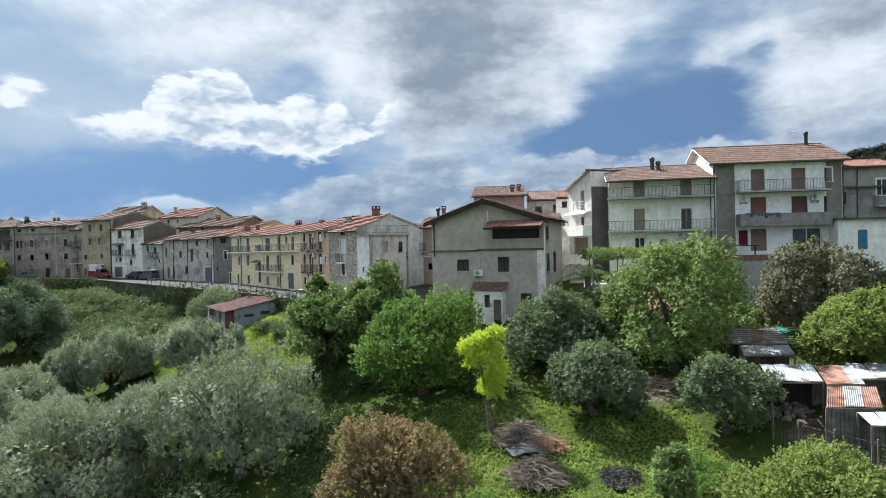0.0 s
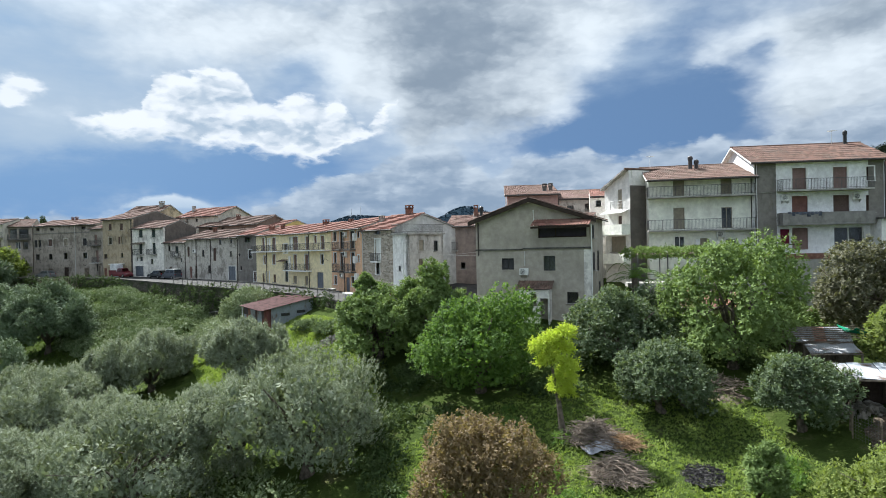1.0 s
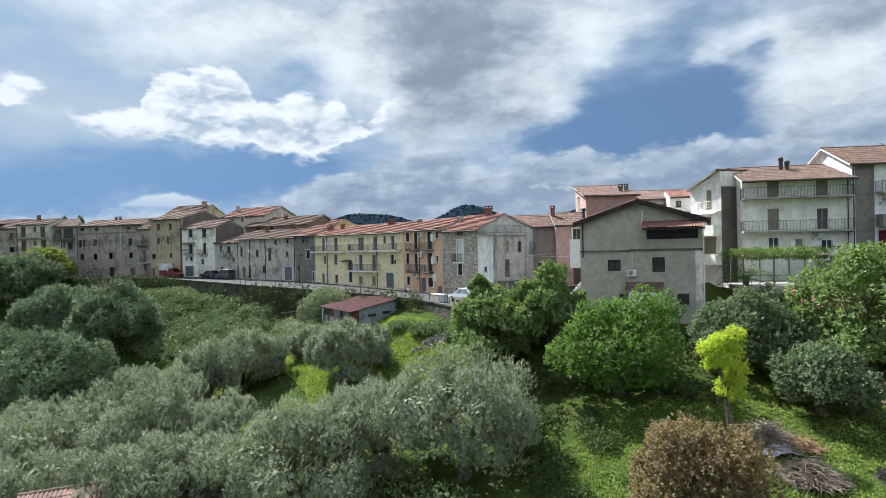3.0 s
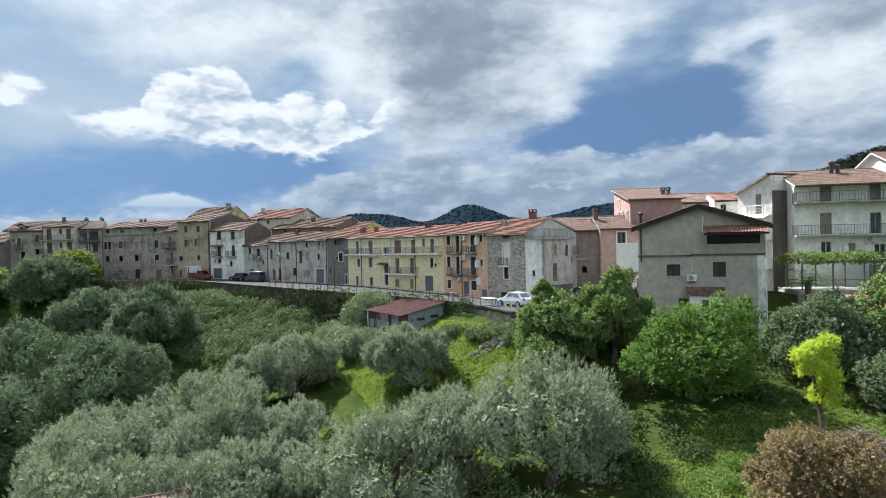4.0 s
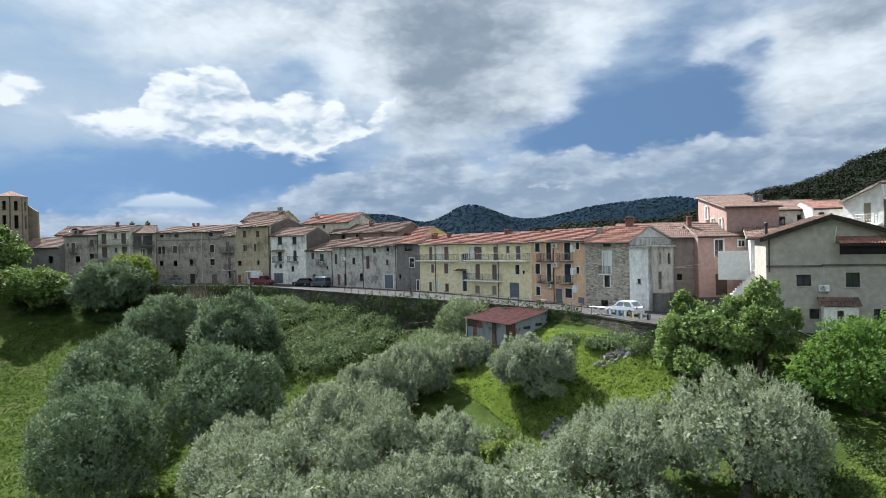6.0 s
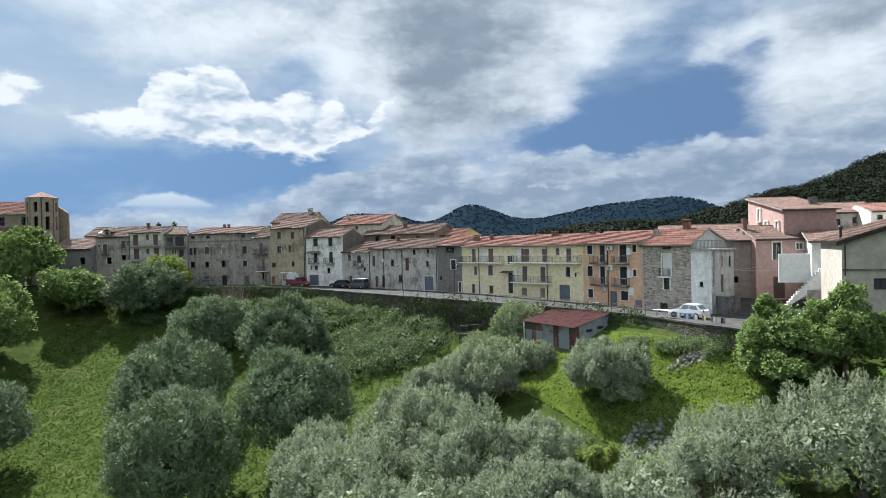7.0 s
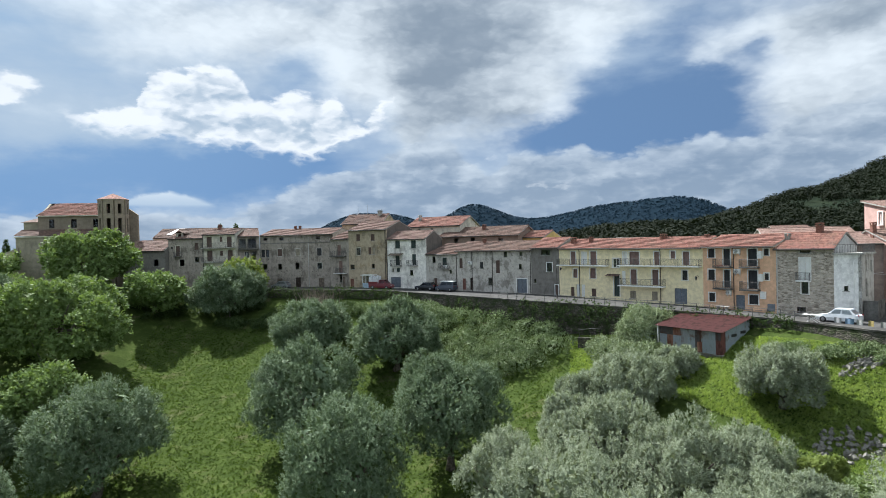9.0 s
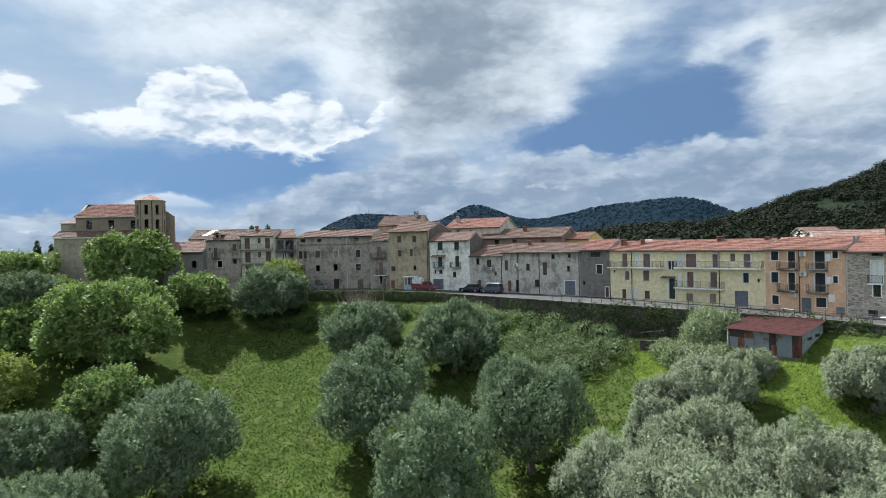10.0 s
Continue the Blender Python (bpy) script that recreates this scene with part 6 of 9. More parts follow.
for P, Q, zb, ze, lab in (((-4.7, 161), (2.4, 160), 5, 14.2, "unfinished grey concrete building on the slope"), ((183, 401), (198, 398), 24, 29.6, "pale villa among the woods on the hillside"), ((42.5, 171), (51.5, 169), 5, 15.0, "low house with a tiled roof on the slope")):
    T = house(lab, P, Q, zb, ze, 10, CONCRETE if "concrete" in lab else CREAM_RENDER, BROWN_TILE, [("dark", 2 + i * 3.2, 3.6 + i * 3.2, ze - 2.6, ze - 0.9, None, BLACK_SHUTTER) for i in range(2)] + [("dark", 2 + i * 3.2, 3.6 + i * 3.2, ze - 5.8, ze - 4.0, None, BLACK_SHUTTER) for i in range(2)],
              roof_type="flat" if "concrete" in lab else "x", rise=1.5, ridge_at=5, side_over=0.5, below=8)
    part("slab", Geo().slab(-0.6, 7.8 if "concrete" in lab else 9.6, -1.2, 9, ze - zb - 3.3, ze - zb - 3.0), CONCRETE, T)

# ---- houses west of the row ----
T = house("grey weathered house with a dormer and small balcony", (-110.4, 126.6), (-102.9, 126.0), 6, 15.8, 9, GREY_RENDER, OLD_TILE,
          [("shut", 1.65, 2.54, 12.2, 14.3, CREAM_RENDER, BROWN_SHUTTER), ("dark", 2.45, 3.48, 10.1, 11.5, CREAM_RENDER, BLACK_SHUTTER), ("shut", 5.74, 6.53, 13.4, 14.9, None, BROWN_SHUTTER), ("dark", 5.7, 6.62, 10.8, 11.9, None, BLACK_SHUTTER), ("dark", 0.6, 1.0, 13.7, 14.2, None, BLACK_SHUTTER)],
          rise=1.9, ridge_at=4.5)
balcony(T, 1.4, 2.9, 12.1 - 6, 0.7, "bars", DARK_CONCRETE)
g = Geo()
wall_with_holes(g, 1.5, 0, 1.1, 0.2, [(0.4, 1.1, 0.2, 1.0)], 0)
ob = part("dormer_wall", g, GREY_RENDER, T)
ob.matrix_basis = pose(1.5, 0.5, 9.9)
for s in (1, -1):
    part("dormer_roof", tiled(Geo(), (2.25 + s * 1.15, 0.25 if s > 0 else 2.6, 10.9), (0, s, 0), (-s * 1.15, 0, 0.5), 2.35, 1.25), OLD_TILE, T)
T = house("low house with a wide faded roof and arched window", (-119.0, 125.5), (-110.4, 125.0), 7, 13.4, 8, DARK_RENDER, PINK_TILE, [("dark", 6.2, 7.2, 10.2, 11.6, None, BLACK_SHUTTER)], rise=2.0, ridge_at=4.5)
T = house("house with a pale skylight behind the low roof", (-117.0, 134.0), (-103.0, 134.0), 7, 16.2, 9, CREAM_RENDER, OLD_TILE, [], rise=1.9, ridge_at=4.5)
part("skylight", Geo().hexa([(2.6, 0.8, 9.8), (3.8, 0.8, 9.8), (5.6, 3.4, 11.0), (4.2, 3.4, 11.0), (2.6, 0.8, 10.0), (3.8, 0.8, 10.0), (5.6, 3.4, 11.25), (4.2, 3.4, 11.25)]), WHITE_PAINT, T, "white translucent sloping skylight")

# ---- church ----
CH = plaster("church_render", (0.33, 0.295, 0.225), (0.13, 0.115, 0.09), 0.6)
T = thing("church", "old stone-coloured church with clerestory, tiled roofs and octagonal bell tower", "church", house_pose((-139.2, 122.4), (-122, 124.9), 8.0))
part("aisle_wall", Geo().box(0, 15, 0, 0.5, -2, 8.9).box(0, 0.5, 0.5, 12, -2, 8.9), CH, T)
part("aisle_roof", tiled(Geo(), (-0.3, -0.35, 8.95), (1, 0, 0), (0, 3.3, 1.35), 15.2, 3.57), OLD_TILE, T)
part("aisle_cornice", Geo().slab(-0.2, 15, -0.3, -0.004, 8.65, 8.9, 0.04), CREAM_RENDER, T)
g = Geo()
wall_with_holes(g, 12.6, 0, 3.0, 0.4, [(2.0, 3.1, 0.4, 2.2), (6.3, 7.4, 0.4, 2.2), (10.6, 11.7, 0.4, 2.2)], 0)
ob = part("nave_wall", g, plaster("nave_render", (0.24, 0.20, 0.155), (0.12, 0.1, 0.085), 0.4), T)
ob.matrix_basis = pose(2.9, 2.9, 10.2)
for x in (2.0, 6.3, 10.6):
    ob = window_unit(T, "dark", x, x + 1.1, 0.4, 2.2, 0, None, DARK_TIMBER, False)
    ob.matrix_basis = pose(2.9, 2.9, 10.2)
part("nave_wall", Geo().prism([(2.9, 3.3, 8), (2.9, 13, 8), (2.9, 13, 13.2), (2.9, 8, 16.0), (2.9, 3.3, 13.2)][::-1], (0.4, 0, 0)), CH, T)
part("nave_roof", tiled(Geo(), (2.6, 2.5, 13.15), (1, 0, 0), (1.7, 5.3, 2.9), 13.4, 6.28), RED_TILE, T)
part("nave_roof", tiled(Geo(), (15.8, 13.6, 13.15), (-1, 0, 0), (0, -5.6, 2.9), 13.0, 6.3), RED_TILE, T)
part("nave_cornice", Geo().slab(2.7, 15.6, 2.45, 2.9, 13.0, 13.17, 0.03), CREAM_RENDER, T)
# added block that shuts out the sky and keeps the nave windows dark
part("nave_dark_fill", Geo().box(3.4, 15.4, 4.2, 12.5, 8, 13.1), DARK_TIMBER, T)
part("apse_wall", Geo().box(-0.4, 2.9, 4.0, 12.0, -2, 11.9), CH, T)
part("apse_roof", Geo().poly((-0.8, 3.6, 11.9), (3.0, 3.6, 11.9), (3.0, 8, 13.6)).poly((-0.8, 3.6, 11.9), (3.0, 8, 13.6), (-0.8, 12.4, 11.9)), OLD_TILE, T)
part("buttress", Geo().prism([(-2.4, -0.5, -2), (0.6, -0.5, -2), (0.6, -0.5, 6.6), (-2.4, -0.5, 5.4)], (0, 2.5, 0)), CH, T)
g, cx, cy, r = Geo(), 17.3, 3.6, 2.55
TW = plaster("tower_render", (0.27, 0.225, 0.17), (0.11, 0.095, 0.08), 0.6)
ring = [(cx + r * math.cos(math.tau * (k + 0.5) / 8), cy + r * math.sin(math.tau * (k + 0.5) / 8)) for k in range(8)]

for k in range(8):
    (ax, ay), (bx, by) = ring[k], ring[(k + 1) % 8]
    w = math.hypot(bx - ax, by - ay)
    g = Geo()
    wall_with_holes(g, w, -2, 16.3, 0.4, [(w * 0.32, w * 0.68, 13.4, 15.4), (w * 0.3, w * 0.7, 9.6, 12.4)], 0)
    ob = part("tower_wall", g, TW, T)
    ob.matrix_basis = pose(bx, by, 0, 0, 0, math.degrees(math.atan2(ay - by, ax - bx)))
for z, e in ((12.7, 0.25), (16.2, 0.45), (9.0, 0.2)):
    rr = [(cx + (r + e) * math.cos(math.tau * (k + 0.5) / 8), cy + (r + e) * math.sin(math.tau * (k + 0.5) / 8), z) for k in range(8)]
    part("tower_cornice", Geo().prism(rr, (0, 0, 0.22)), CH, T)
g = Geo()
rr = [(cx + (r + 0.6) * math.cos(math.tau * (k + 0.5) / 8), cy + (r + 0.6) * math.sin(math.tau * (k + 0.5) / 8), 16.42) for k in range(8)]
for k in range(8):
    g.poly(rr[k], rr[(k + 1) % 8], (cx, cy, 17.75))
part("tower_roof", g, RED_TILE, T)
# added dark column behind the tower's openings
part("tower_dark_fill", Geo().lathe((cx, cy, -2), [(1.2, 0), (1.2, 18)], 8), DARK_TIMBER, T)
part("scroll_gable", Geo().prism([(18.6, 6, -2), (21.5, 6, -2), (21.3, 6, 13.3), (19.6, 6, 14.6), (18.6, 6, 14.9)], (0, 0.6, 0)), TW, T)

# ---- trees and growth ----
def rand_dirs(rng, n, low=-0.45):
    z = rng.uniform(low, 1, n)
    a = rng.uniform(0, math.tau, n)
    r = np.sqrt(1 - z * z)
    return np.stack([r * np.cos(a), r * np.sin(a), z], -1)


def unit(v):
    return v / np.maximum(np.linalg.norm(v, axis=-1, keepdims=True), 1e-9)


def sprays(rng, centres, radii, shoots, leaves, length, leaf, width, lift=0.35, quad=False, low=-0.45, loose=0.4, inner=0.72):
    """Leafy shoots that stand on the skins of many lobes; shoots buried in another lobe are left out. Returns a vertex array of leaves."""
    k = len(centres)
    area = (radii[:, 0] * radii[:, 1] + radii[:, 0] * radii[:, 2] + radii[:, 1] * radii[:, 2])
    which = rng.choice(k, shoots, p=area / area.sum())
    d = rand_dirs(rng, shoots, low)
    pos = centres[which] + radii[which] * d * rng.uniform(inner, 1.0, (shoots, 1))
    keep = np.ones(shoots, bool)
    for c, r in zip(centres, radii):
        keep &= (((pos - c) / r) ** 2).sum(-1) > 0.30
    pos, d, which = pos[keep], d[keep], which[keep]
    n = len(pos)
    face = unit(d / radii[which])
    ax = unit(unit(d / radii[which]) * (1 - lift) + np.array([0, 0, lift]) + rng.normal(0, loose, (n, 3)) * 0.6)
    ln = length * rng.uniform(0.5, 1.25, (n, 1))
    out = []
    for j in range(leaves):
        s = (j + rng.uniform(0.2, 0.8, (n, 1))) / leaves
        side = unit(np.cross(ax, rng.normal(0, 1, (n, 3))))
        ld = unit(ax * 0.75 + side * 0.8 + np.array([0, 0, -0.12]))
        base = pos + ax * ln * s
        sz = rng.uniform(0.65, 1.2, (n, 1)) * (1.1 - 0.45 * s)
        tip = base + ld * leaf * sz
        wv = unit(np.cross(ld, face + rng.normal(0, 0.36, (n, 3)))) * width * 0.5 * sz
        if quad:
            mid = base + ld * leaf * sz * 0.45
            out.append(np.stack([base, mid + wv, tip, mid - wv], 1))
        else:
            out.append(np.stack([base - wv, base + wv, tip], 1))
    v = np.concatenate(out, 0)
    return v.reshape(-1, 3)


def even_dirs(rng, n, low=-0.4, jitter=0.25):
    """n directions spread evenly over a sphere down to the height low."""
    i = np.arange(n) + 0.5
    z = np.clip(1 - (1 - low) * i / n, -1, 1)
    a = i * 2.39996 + rng.uniform(0, math.tau)
    r = np.sqrt(1 - z * z)
    return unit(np.stack([r * np.cos(a), r * np.sin(a), z], -1) + rng.normal(0, jitter, (n, 3)) * 0.5)


def shingles(rng, centres, radii, per, size, corners, low=-0.6):
    """Large leaves lying on the skins of lobes: the dense inner foliage."""
    c, r = np.repeat(centres, per, 0), np.repeat(radii, per, 0)
    d = rand_dirs(rng, len(c), low)
    nrm = unit(unit(d / r) + rng.normal(0, 0.22, d.shape))
    u = unit(np.cross(nrm, rng.normal(0, 1, d.shape)))
    w = np.cross(nrm, u)
    k = r.mean(1, keepdims=True) * size * rng.uniform(0.7, 1.25, (len(c), 1))
    p = c + r * d
    if corners == 4:
        return np.stack([p - u * k, p - w * k * 0.7, p + u * k, p + w * k * 0.7], 1).reshape(-1, 3)
    return np.stack([p - u * k - w * k * 0.6, p + u * k - w * k * 0.6, p + w * k * 1.1], 1).reshape(-1, 3)


def crown_lobes(rng, R, hz, boughs, spread, bough, tuft, per, tall, reach=(0.9, 1.08), low=-0.45):
    """A crown of half sizes R and hz round the origin: boughs set evenly, each carrying tufts on its outer side only."""
    size = np.array([R, R, hz])
    d = even_dirs(rng, boughs, low)
    bc = d * size * spread * rng.uniform(*reach, (boughs, 1))
    br = rng.uniform(*bough, (boughs, 1)) * size
    tc, tr = [], []
    for k in range(boughs):
        e = even_dirs(rng, per, -0.7, 0.35)
        e = e[(e @ d[k]) > -0.15]
        p = bc[k] + br[k] * e * rng.uniform(0.78, 0.95, (len(e), 1))
        free = np.ones(len(p), bool)
        for j in range(boughs):
            if j != k:
                free &= (((p - bc[j]) / br[j]) ** 2).sum(-1) > 0.62
        p = p[free]
        t = rng.uniform(*tuft, (len(p), 1)) * R
        tc.append(p)
        tr.append(np.concatenate([t, t, t * tall], 1))
    return bc, br, np.concatenate(tc), np.concatenate(tr)


def leafy_tufts(rng, centres, radii, shoots, leaves, length, leaf, width, lift, quad, low=-0.35, flop=0.9):
    """Shoots on the upper and outer skins of tufts, their leaves lying along the skin. Returns a vertex array of leaves."""
    out_dir = unit(centres + 1e-6)
    area = radii[:, 0] * radii[:, 2]
    which = rng.choice(len(centres), shoots, p=area / area.sum())
    d = rand_dirs(rng, shoots, low)
    which, d = (q[(d * out_dir[which]).sum(-1) > -0.35] for q in (which, d))
    pos = centres[which] + radii[which] * d * rng.uniform(0.7, 1.0, (len(d), 1))
    n = len(pos)
    face = unit(unit(d / radii[which]) + np.array([0, 0, 1.1]))
    ax = unit(face * (1 - lift) + out_dir[which] * 0.25 + np.array([0, 0, lift]) + rng.normal(0, 0.22, (n, 3)))
    ln = length * rng.uniform(0.5, 1.25, (n, 1))
    out = []
    for j in range(leaves):
        s = (j + rng.uniform(0.2, 0.8, (n, 1))) / leaves
        side = unit(np.cross(ax, rng.normal(0, 1, (n, 3))))
        ld = unit(ax * 0.6 + side * flop)
        base = pos + ax * ln * s
        sz = rng.uniform(0.65, 1.2, (n, 1)) * (1.1 - 0.4 * s)
        tip = base + ld * leaf * sz
        wv = unit(np.cross(ld, face + rng.normal(0, 0.24, (n, 3)))) * width * 0.5 * sz
        if quad:
            mid = base + ld * leaf * sz * 0.45
            out.append(np.stack([base, mid + wv, tip, mid - wv], 1))
        else:
            out.append(np.stack([base - wv, base + wv, tip], 1))
    return np.concatenate(out, 0).reshape(-1, 3)


def limbs(g, rng, foot, crown, R, hz, r0, n=6, fork=0.45):
    foot, crown = Vector(foot), Vector(crown)
    lean = Vector((rng.uniform(-0.3, 0.3), rng.uniform(-0.3, 0.3), 0))
    split = foot.lerp(crown, fork) + lean
    g.tube([foot - Vector((0, 0, 0.4)), foot + Vector((0, 0, 0.15)), foot.lerp(split, 0.5) + lean * 0.3, split], [r0 * 1.7, r0 * 1.25, r0, r0 * 0.8], 9)
    for i in range(n):
        a = i * math.tau / n + rng.uniform(-0.4, 0.4)
        end = crown + Vector((math.cos(a) * R * 0.62, math.sin(a) * R * 0.62, hz * rng.uniform(0.0, 0.6)))
        mid = split.lerp(end, 0.5) + Vector((0, 0, 0.12 * hz))
        g.tube([split, mid, end], [r0 * 0.55, r0 * 0.33, r0 * 0.1], 6)
        for _ in range(3):
            e2 = mid + Vector(rng.uniform(-1, 1, 3) * np.array([R, R, hz]) * 0.45)
            g.tube([mid, (mid + e2) / 2 + Vector((0, 0, 0.1)), e2], [r0 * 0.22, r0 * 0.12, r0 * 0.04], 5)


def camera_gap(x, y):
    return max(14.0, math.hypot(max(0.0, x, -62 - x), y))


def tree(x, y, R, top, leafmat, label, style="olive", seed=1, name="tree", skirt=0.12, dense=1.0, squash=1.0, group=""):
    rng = np.random.default_rng(seed)
    gz0 = float(ground_z(x, y))
    if top - gz0 < 1.2 * R:
        gz0 = min(gz0, top - 1.2 * R)
    H = top - gz0
    lo = gz0 + H * skirt if skirt > 0.15 else gz0 - H * (0.10 if style == "olive" else 0.14)
    hz = (top - lo) / 2
    cz = (top + lo) / 2
    T = thing(name, label, "tree", pose(x, y, gz0), group)
    d = camera_gap(x, y)
    px = d / 1060.0
    centre = np.array([0, 0, cz - gz0])
    area = 4 * math.pi * ((R * R * 2 + R * hz * 2 + hz * hz * 2) / 6)
    if style == "leafy":
        nb = 6 if R < 2 else 17 if R < 7 else 30
        bc, br, tc, tr = crown_lobes(rng, R, hz, nb, 0.58, (0.20, 0.36) if R < 7 else (0.19, 0.30), (0.12, 0.20) if R < 7 else (0.08, 0.14), 12, 1.2, (0.6, 1.2), -0.8 if R > 4.5 else -0.5)
        leaf, wide, length, per, quad = max(0.18, 6.2 * px), max(0.10, 3.4 * px), max(0.32, 8 * px), 6, True
        shoots = int(min(4200 if R < 5.5 else 8000, dense * area * 3.4 / (leaf * wide * per * 0.55)))
        v = [leafy_tufts(rng, tc, tr, shoots, per, length, leaf, wide, 0.25, quad, -0.5)]
    else:
        if style == "olive":
            bc, br, tc, tr = crown_lobes(rng, R, hz, 13, 0.54, (0.35, 0.45), (0.11, 0.18), 15, 1.5, (0.85, 1.1), -0.65)
        else:
            bc, br, tc, tr = crown_lobes(rng, R, hz, 13, 0.56, (0.24, 0.38), (0.10, 0.16), 12, 1.8, (0.7, 1.15), -0.65)
        leaf, wide, length, per, quad = max(0.14, 5.2 * px), max(0.032, 1.5 * px), max(0.35, 9 * px), 9, False
        shoots = int(min(6200, dense * area * 3.4 / (leaf * wide * per * 0.5)))
        v = [leafy_tufts(rng, tc, tr, shoots, per, length, leaf, wide, 0.5 if style == "olive" else 0.6, quad)]
    v += [shingles(rng, bc, br * 0.72, 260, 0.13, 4 if quad else 3), shingles(rng, tc, tr * 0.5, 26, 0.30, 4 if quad else 3)]
    v = [q + centre for q in v]
    v = np.concatenate(v)
    g = Geo()
    limbs(g, rng, (0, 0, 0), (0, 0, cz - gz0), R, hz, 0.05 * R + 0.06, 6, 0.3 if style != "leafy" else 0.35)
    part("trunk", g, BARK, T, smooth=True)
    part("crown", bulk("crown", v, 4 if quad else 3), leafmat, T)
    return T


# olive trees of the meadow and the slope (x, y, crown radius, crown top)
MEADOW_OLIVES = [(-90.3, 64, 7.3, -0.6), (-69.8, 70.5, 7.3, 2.8), (-62.6, 54.5, 6.4, 0.1), (-53, 61, 6.1, 2.7), (-74, 94, 6.8, 4.6), (-60, 84.5, 6.4, 5.1), (-93.4, 113, 6.9, 9.7),
                 (-106.5, 66, 5.5, -3.5), (-94.5, 49, 6.0, -4.1), (-130, 100, 5.1, 10.3)]
SLOPE_OLIVES = [(-34.5, 62, 4.4, 1.8), (-28, 66, 2.6, 1.7), (-22.5, 55.5, 3.8, 3.4), (-39.5, 51.5, 5.2, 0.2), (-45, 44, 5.8, -1.0), (-30.8, 46, 3.8, -0.8), (-36.5, 45.5, 4.6, 0.2), (-40.8, 57.5, 3.8, -1.4),
                (-22.8, 35.5, 4.9, 1.0), (-12.6, 36.5, 5.0, 4.1), (-18.2, 39.5, 4.0, 1.9), (-39.4, 62, 2.8, 0.2), (-48, 50, 4.4, -1.8), (-29.6, 39.5, 2.6, -1.8), (-33.5, 38, 4.2, -1.4), (-42, 37, 4.6, -1.0)]
for i, (x, y, R, top) in enumerate(MEADOW_OLIVES):
    tree(x, y, R * 1.02, top, MEADOW_OLIVE, "broad rounded grey-green olive tree on the meadow", seed=100 + i, name="olive_tree", skirt=0.0, group="olive trees")
for i, (x, y, R, top) in enumerate(SLOPE_OLIVES):
    tree(x, y, R * 1.2, top + 0.1, OLIVE, "feathery silvery olive tree on the overgrown slope", style="feathery", seed=140 + i, name="olive_tree", skirt=0.0, group="olive trees")
for i, (x, y, R, top, mat, label, nm) in enumerate((
        (-110.8, 90, 10.3, 10.6, WALNUT, "very large dark walnut tree at the meadow's edge", "walnut_tree"),
        (-105.9, 111, 6.6, 10.2, WALNUT, "round green tree below the old houses", "broadleaf_tree"),
        (-119.5, 115, 8.4, 18.2, WALNUT, "tall dark green tree beside the church", "broadleaf_tree"),
        (-102.4, 75, 5.8, -0.2, WALNUT, "dark green tree among the olives", "broadleaf_tree"),
        (-92.5, 119, 4.6, 11.8, LIME, "yellow-green tree in front of the palazzo", "broadleaf_tree"),
        (-142.5, 116, 6.4, 14.4, WALNUT, "green tree behind the olives near the church", "broadleaf_tree"),
        (-127, 96, 6.5, 6.5, WALNUT, "green bushy tree on the far slope", "broadleaf_tree"),
        (-119, 78, 5.0, 1.5, LIME, "light green tree at the edge of the meadow", "broadleaf_tree"),
        (-9.6, 50, 4.3, 6.3, WALNUT, "leafy walnut tree below the parking", "walnut_tree"),
        (-10.2, 50.5, 1.7, 8.7, WALNUT, "slender upright leafy tree below the parking", "broadleaf_tree"),
        (-5.2, 48.6, 2.9, 8.9, WALNUT, "slender walnut crown beside the grey house", "walnut_tree"),
        (-1.6, 41.5, 4.9, 7.0, BRIGHT, "bright green leafy tree in the garden", "broadleaf_tree"),
        (8.3, 43, 4.3, 6.6, DARK, "dense dark evergreen tree before the grey house", "evergreen_tree"),
        (8.8, 35.7, 3.1, 3.8, DARK, "glossy dark citrus tree in the garden", "citrus_tree"),
        (15.7, 41, 4.8, 11.2, WALNUT, "tall green tree below the balcony house", "broadleaf_tree"),
        (15.0, 32, 2.5, 3.9, DARK, "open fig tree with large pale-edged leaves", "fig_tree"),
        (26.3, 43, 4.3, 9.8, OAK, "grey-green oak-like tree below the terrace", "oak_tree"),
        (24.8, 36, 3.4, 7.2, LIME, "light yellow-green tree beside the sheds", "broadleaf_tree"),
        (-2.5, 26.5, 3.2, 2.6, RUSSET, "russet brown withering tree in the garden", "russet_tree"),
        (14.6, 23.6, 3.3, 1.7, LIME, "bushy yellow-green tree at the garden edge", "broadleaf_tree"),
        (9.8, 26, 1.0, 1.1, WALNUT, "small upright sapling by the path", "sapling"),
        (-26.9, 42.8, 1.7, -1.3, LIME, "small yellow-green tree among the slope olives", "broadleaf_tree"),
        (12, 46.5, 2.6, 6.3, DARK, "dark shrubby tree beside the grey house", "evergreen_tree"),
        (22, 46, 3.2, 5.2, WALNUT, "green shrub under the terrace wall", "shrub"))):
    tree(x, y, R * 1.08, top, mat, label, "leafy", 200 + i, nm, 0.0, dense=0.8 if mat in (DARK, RUSSET) else 1.0)

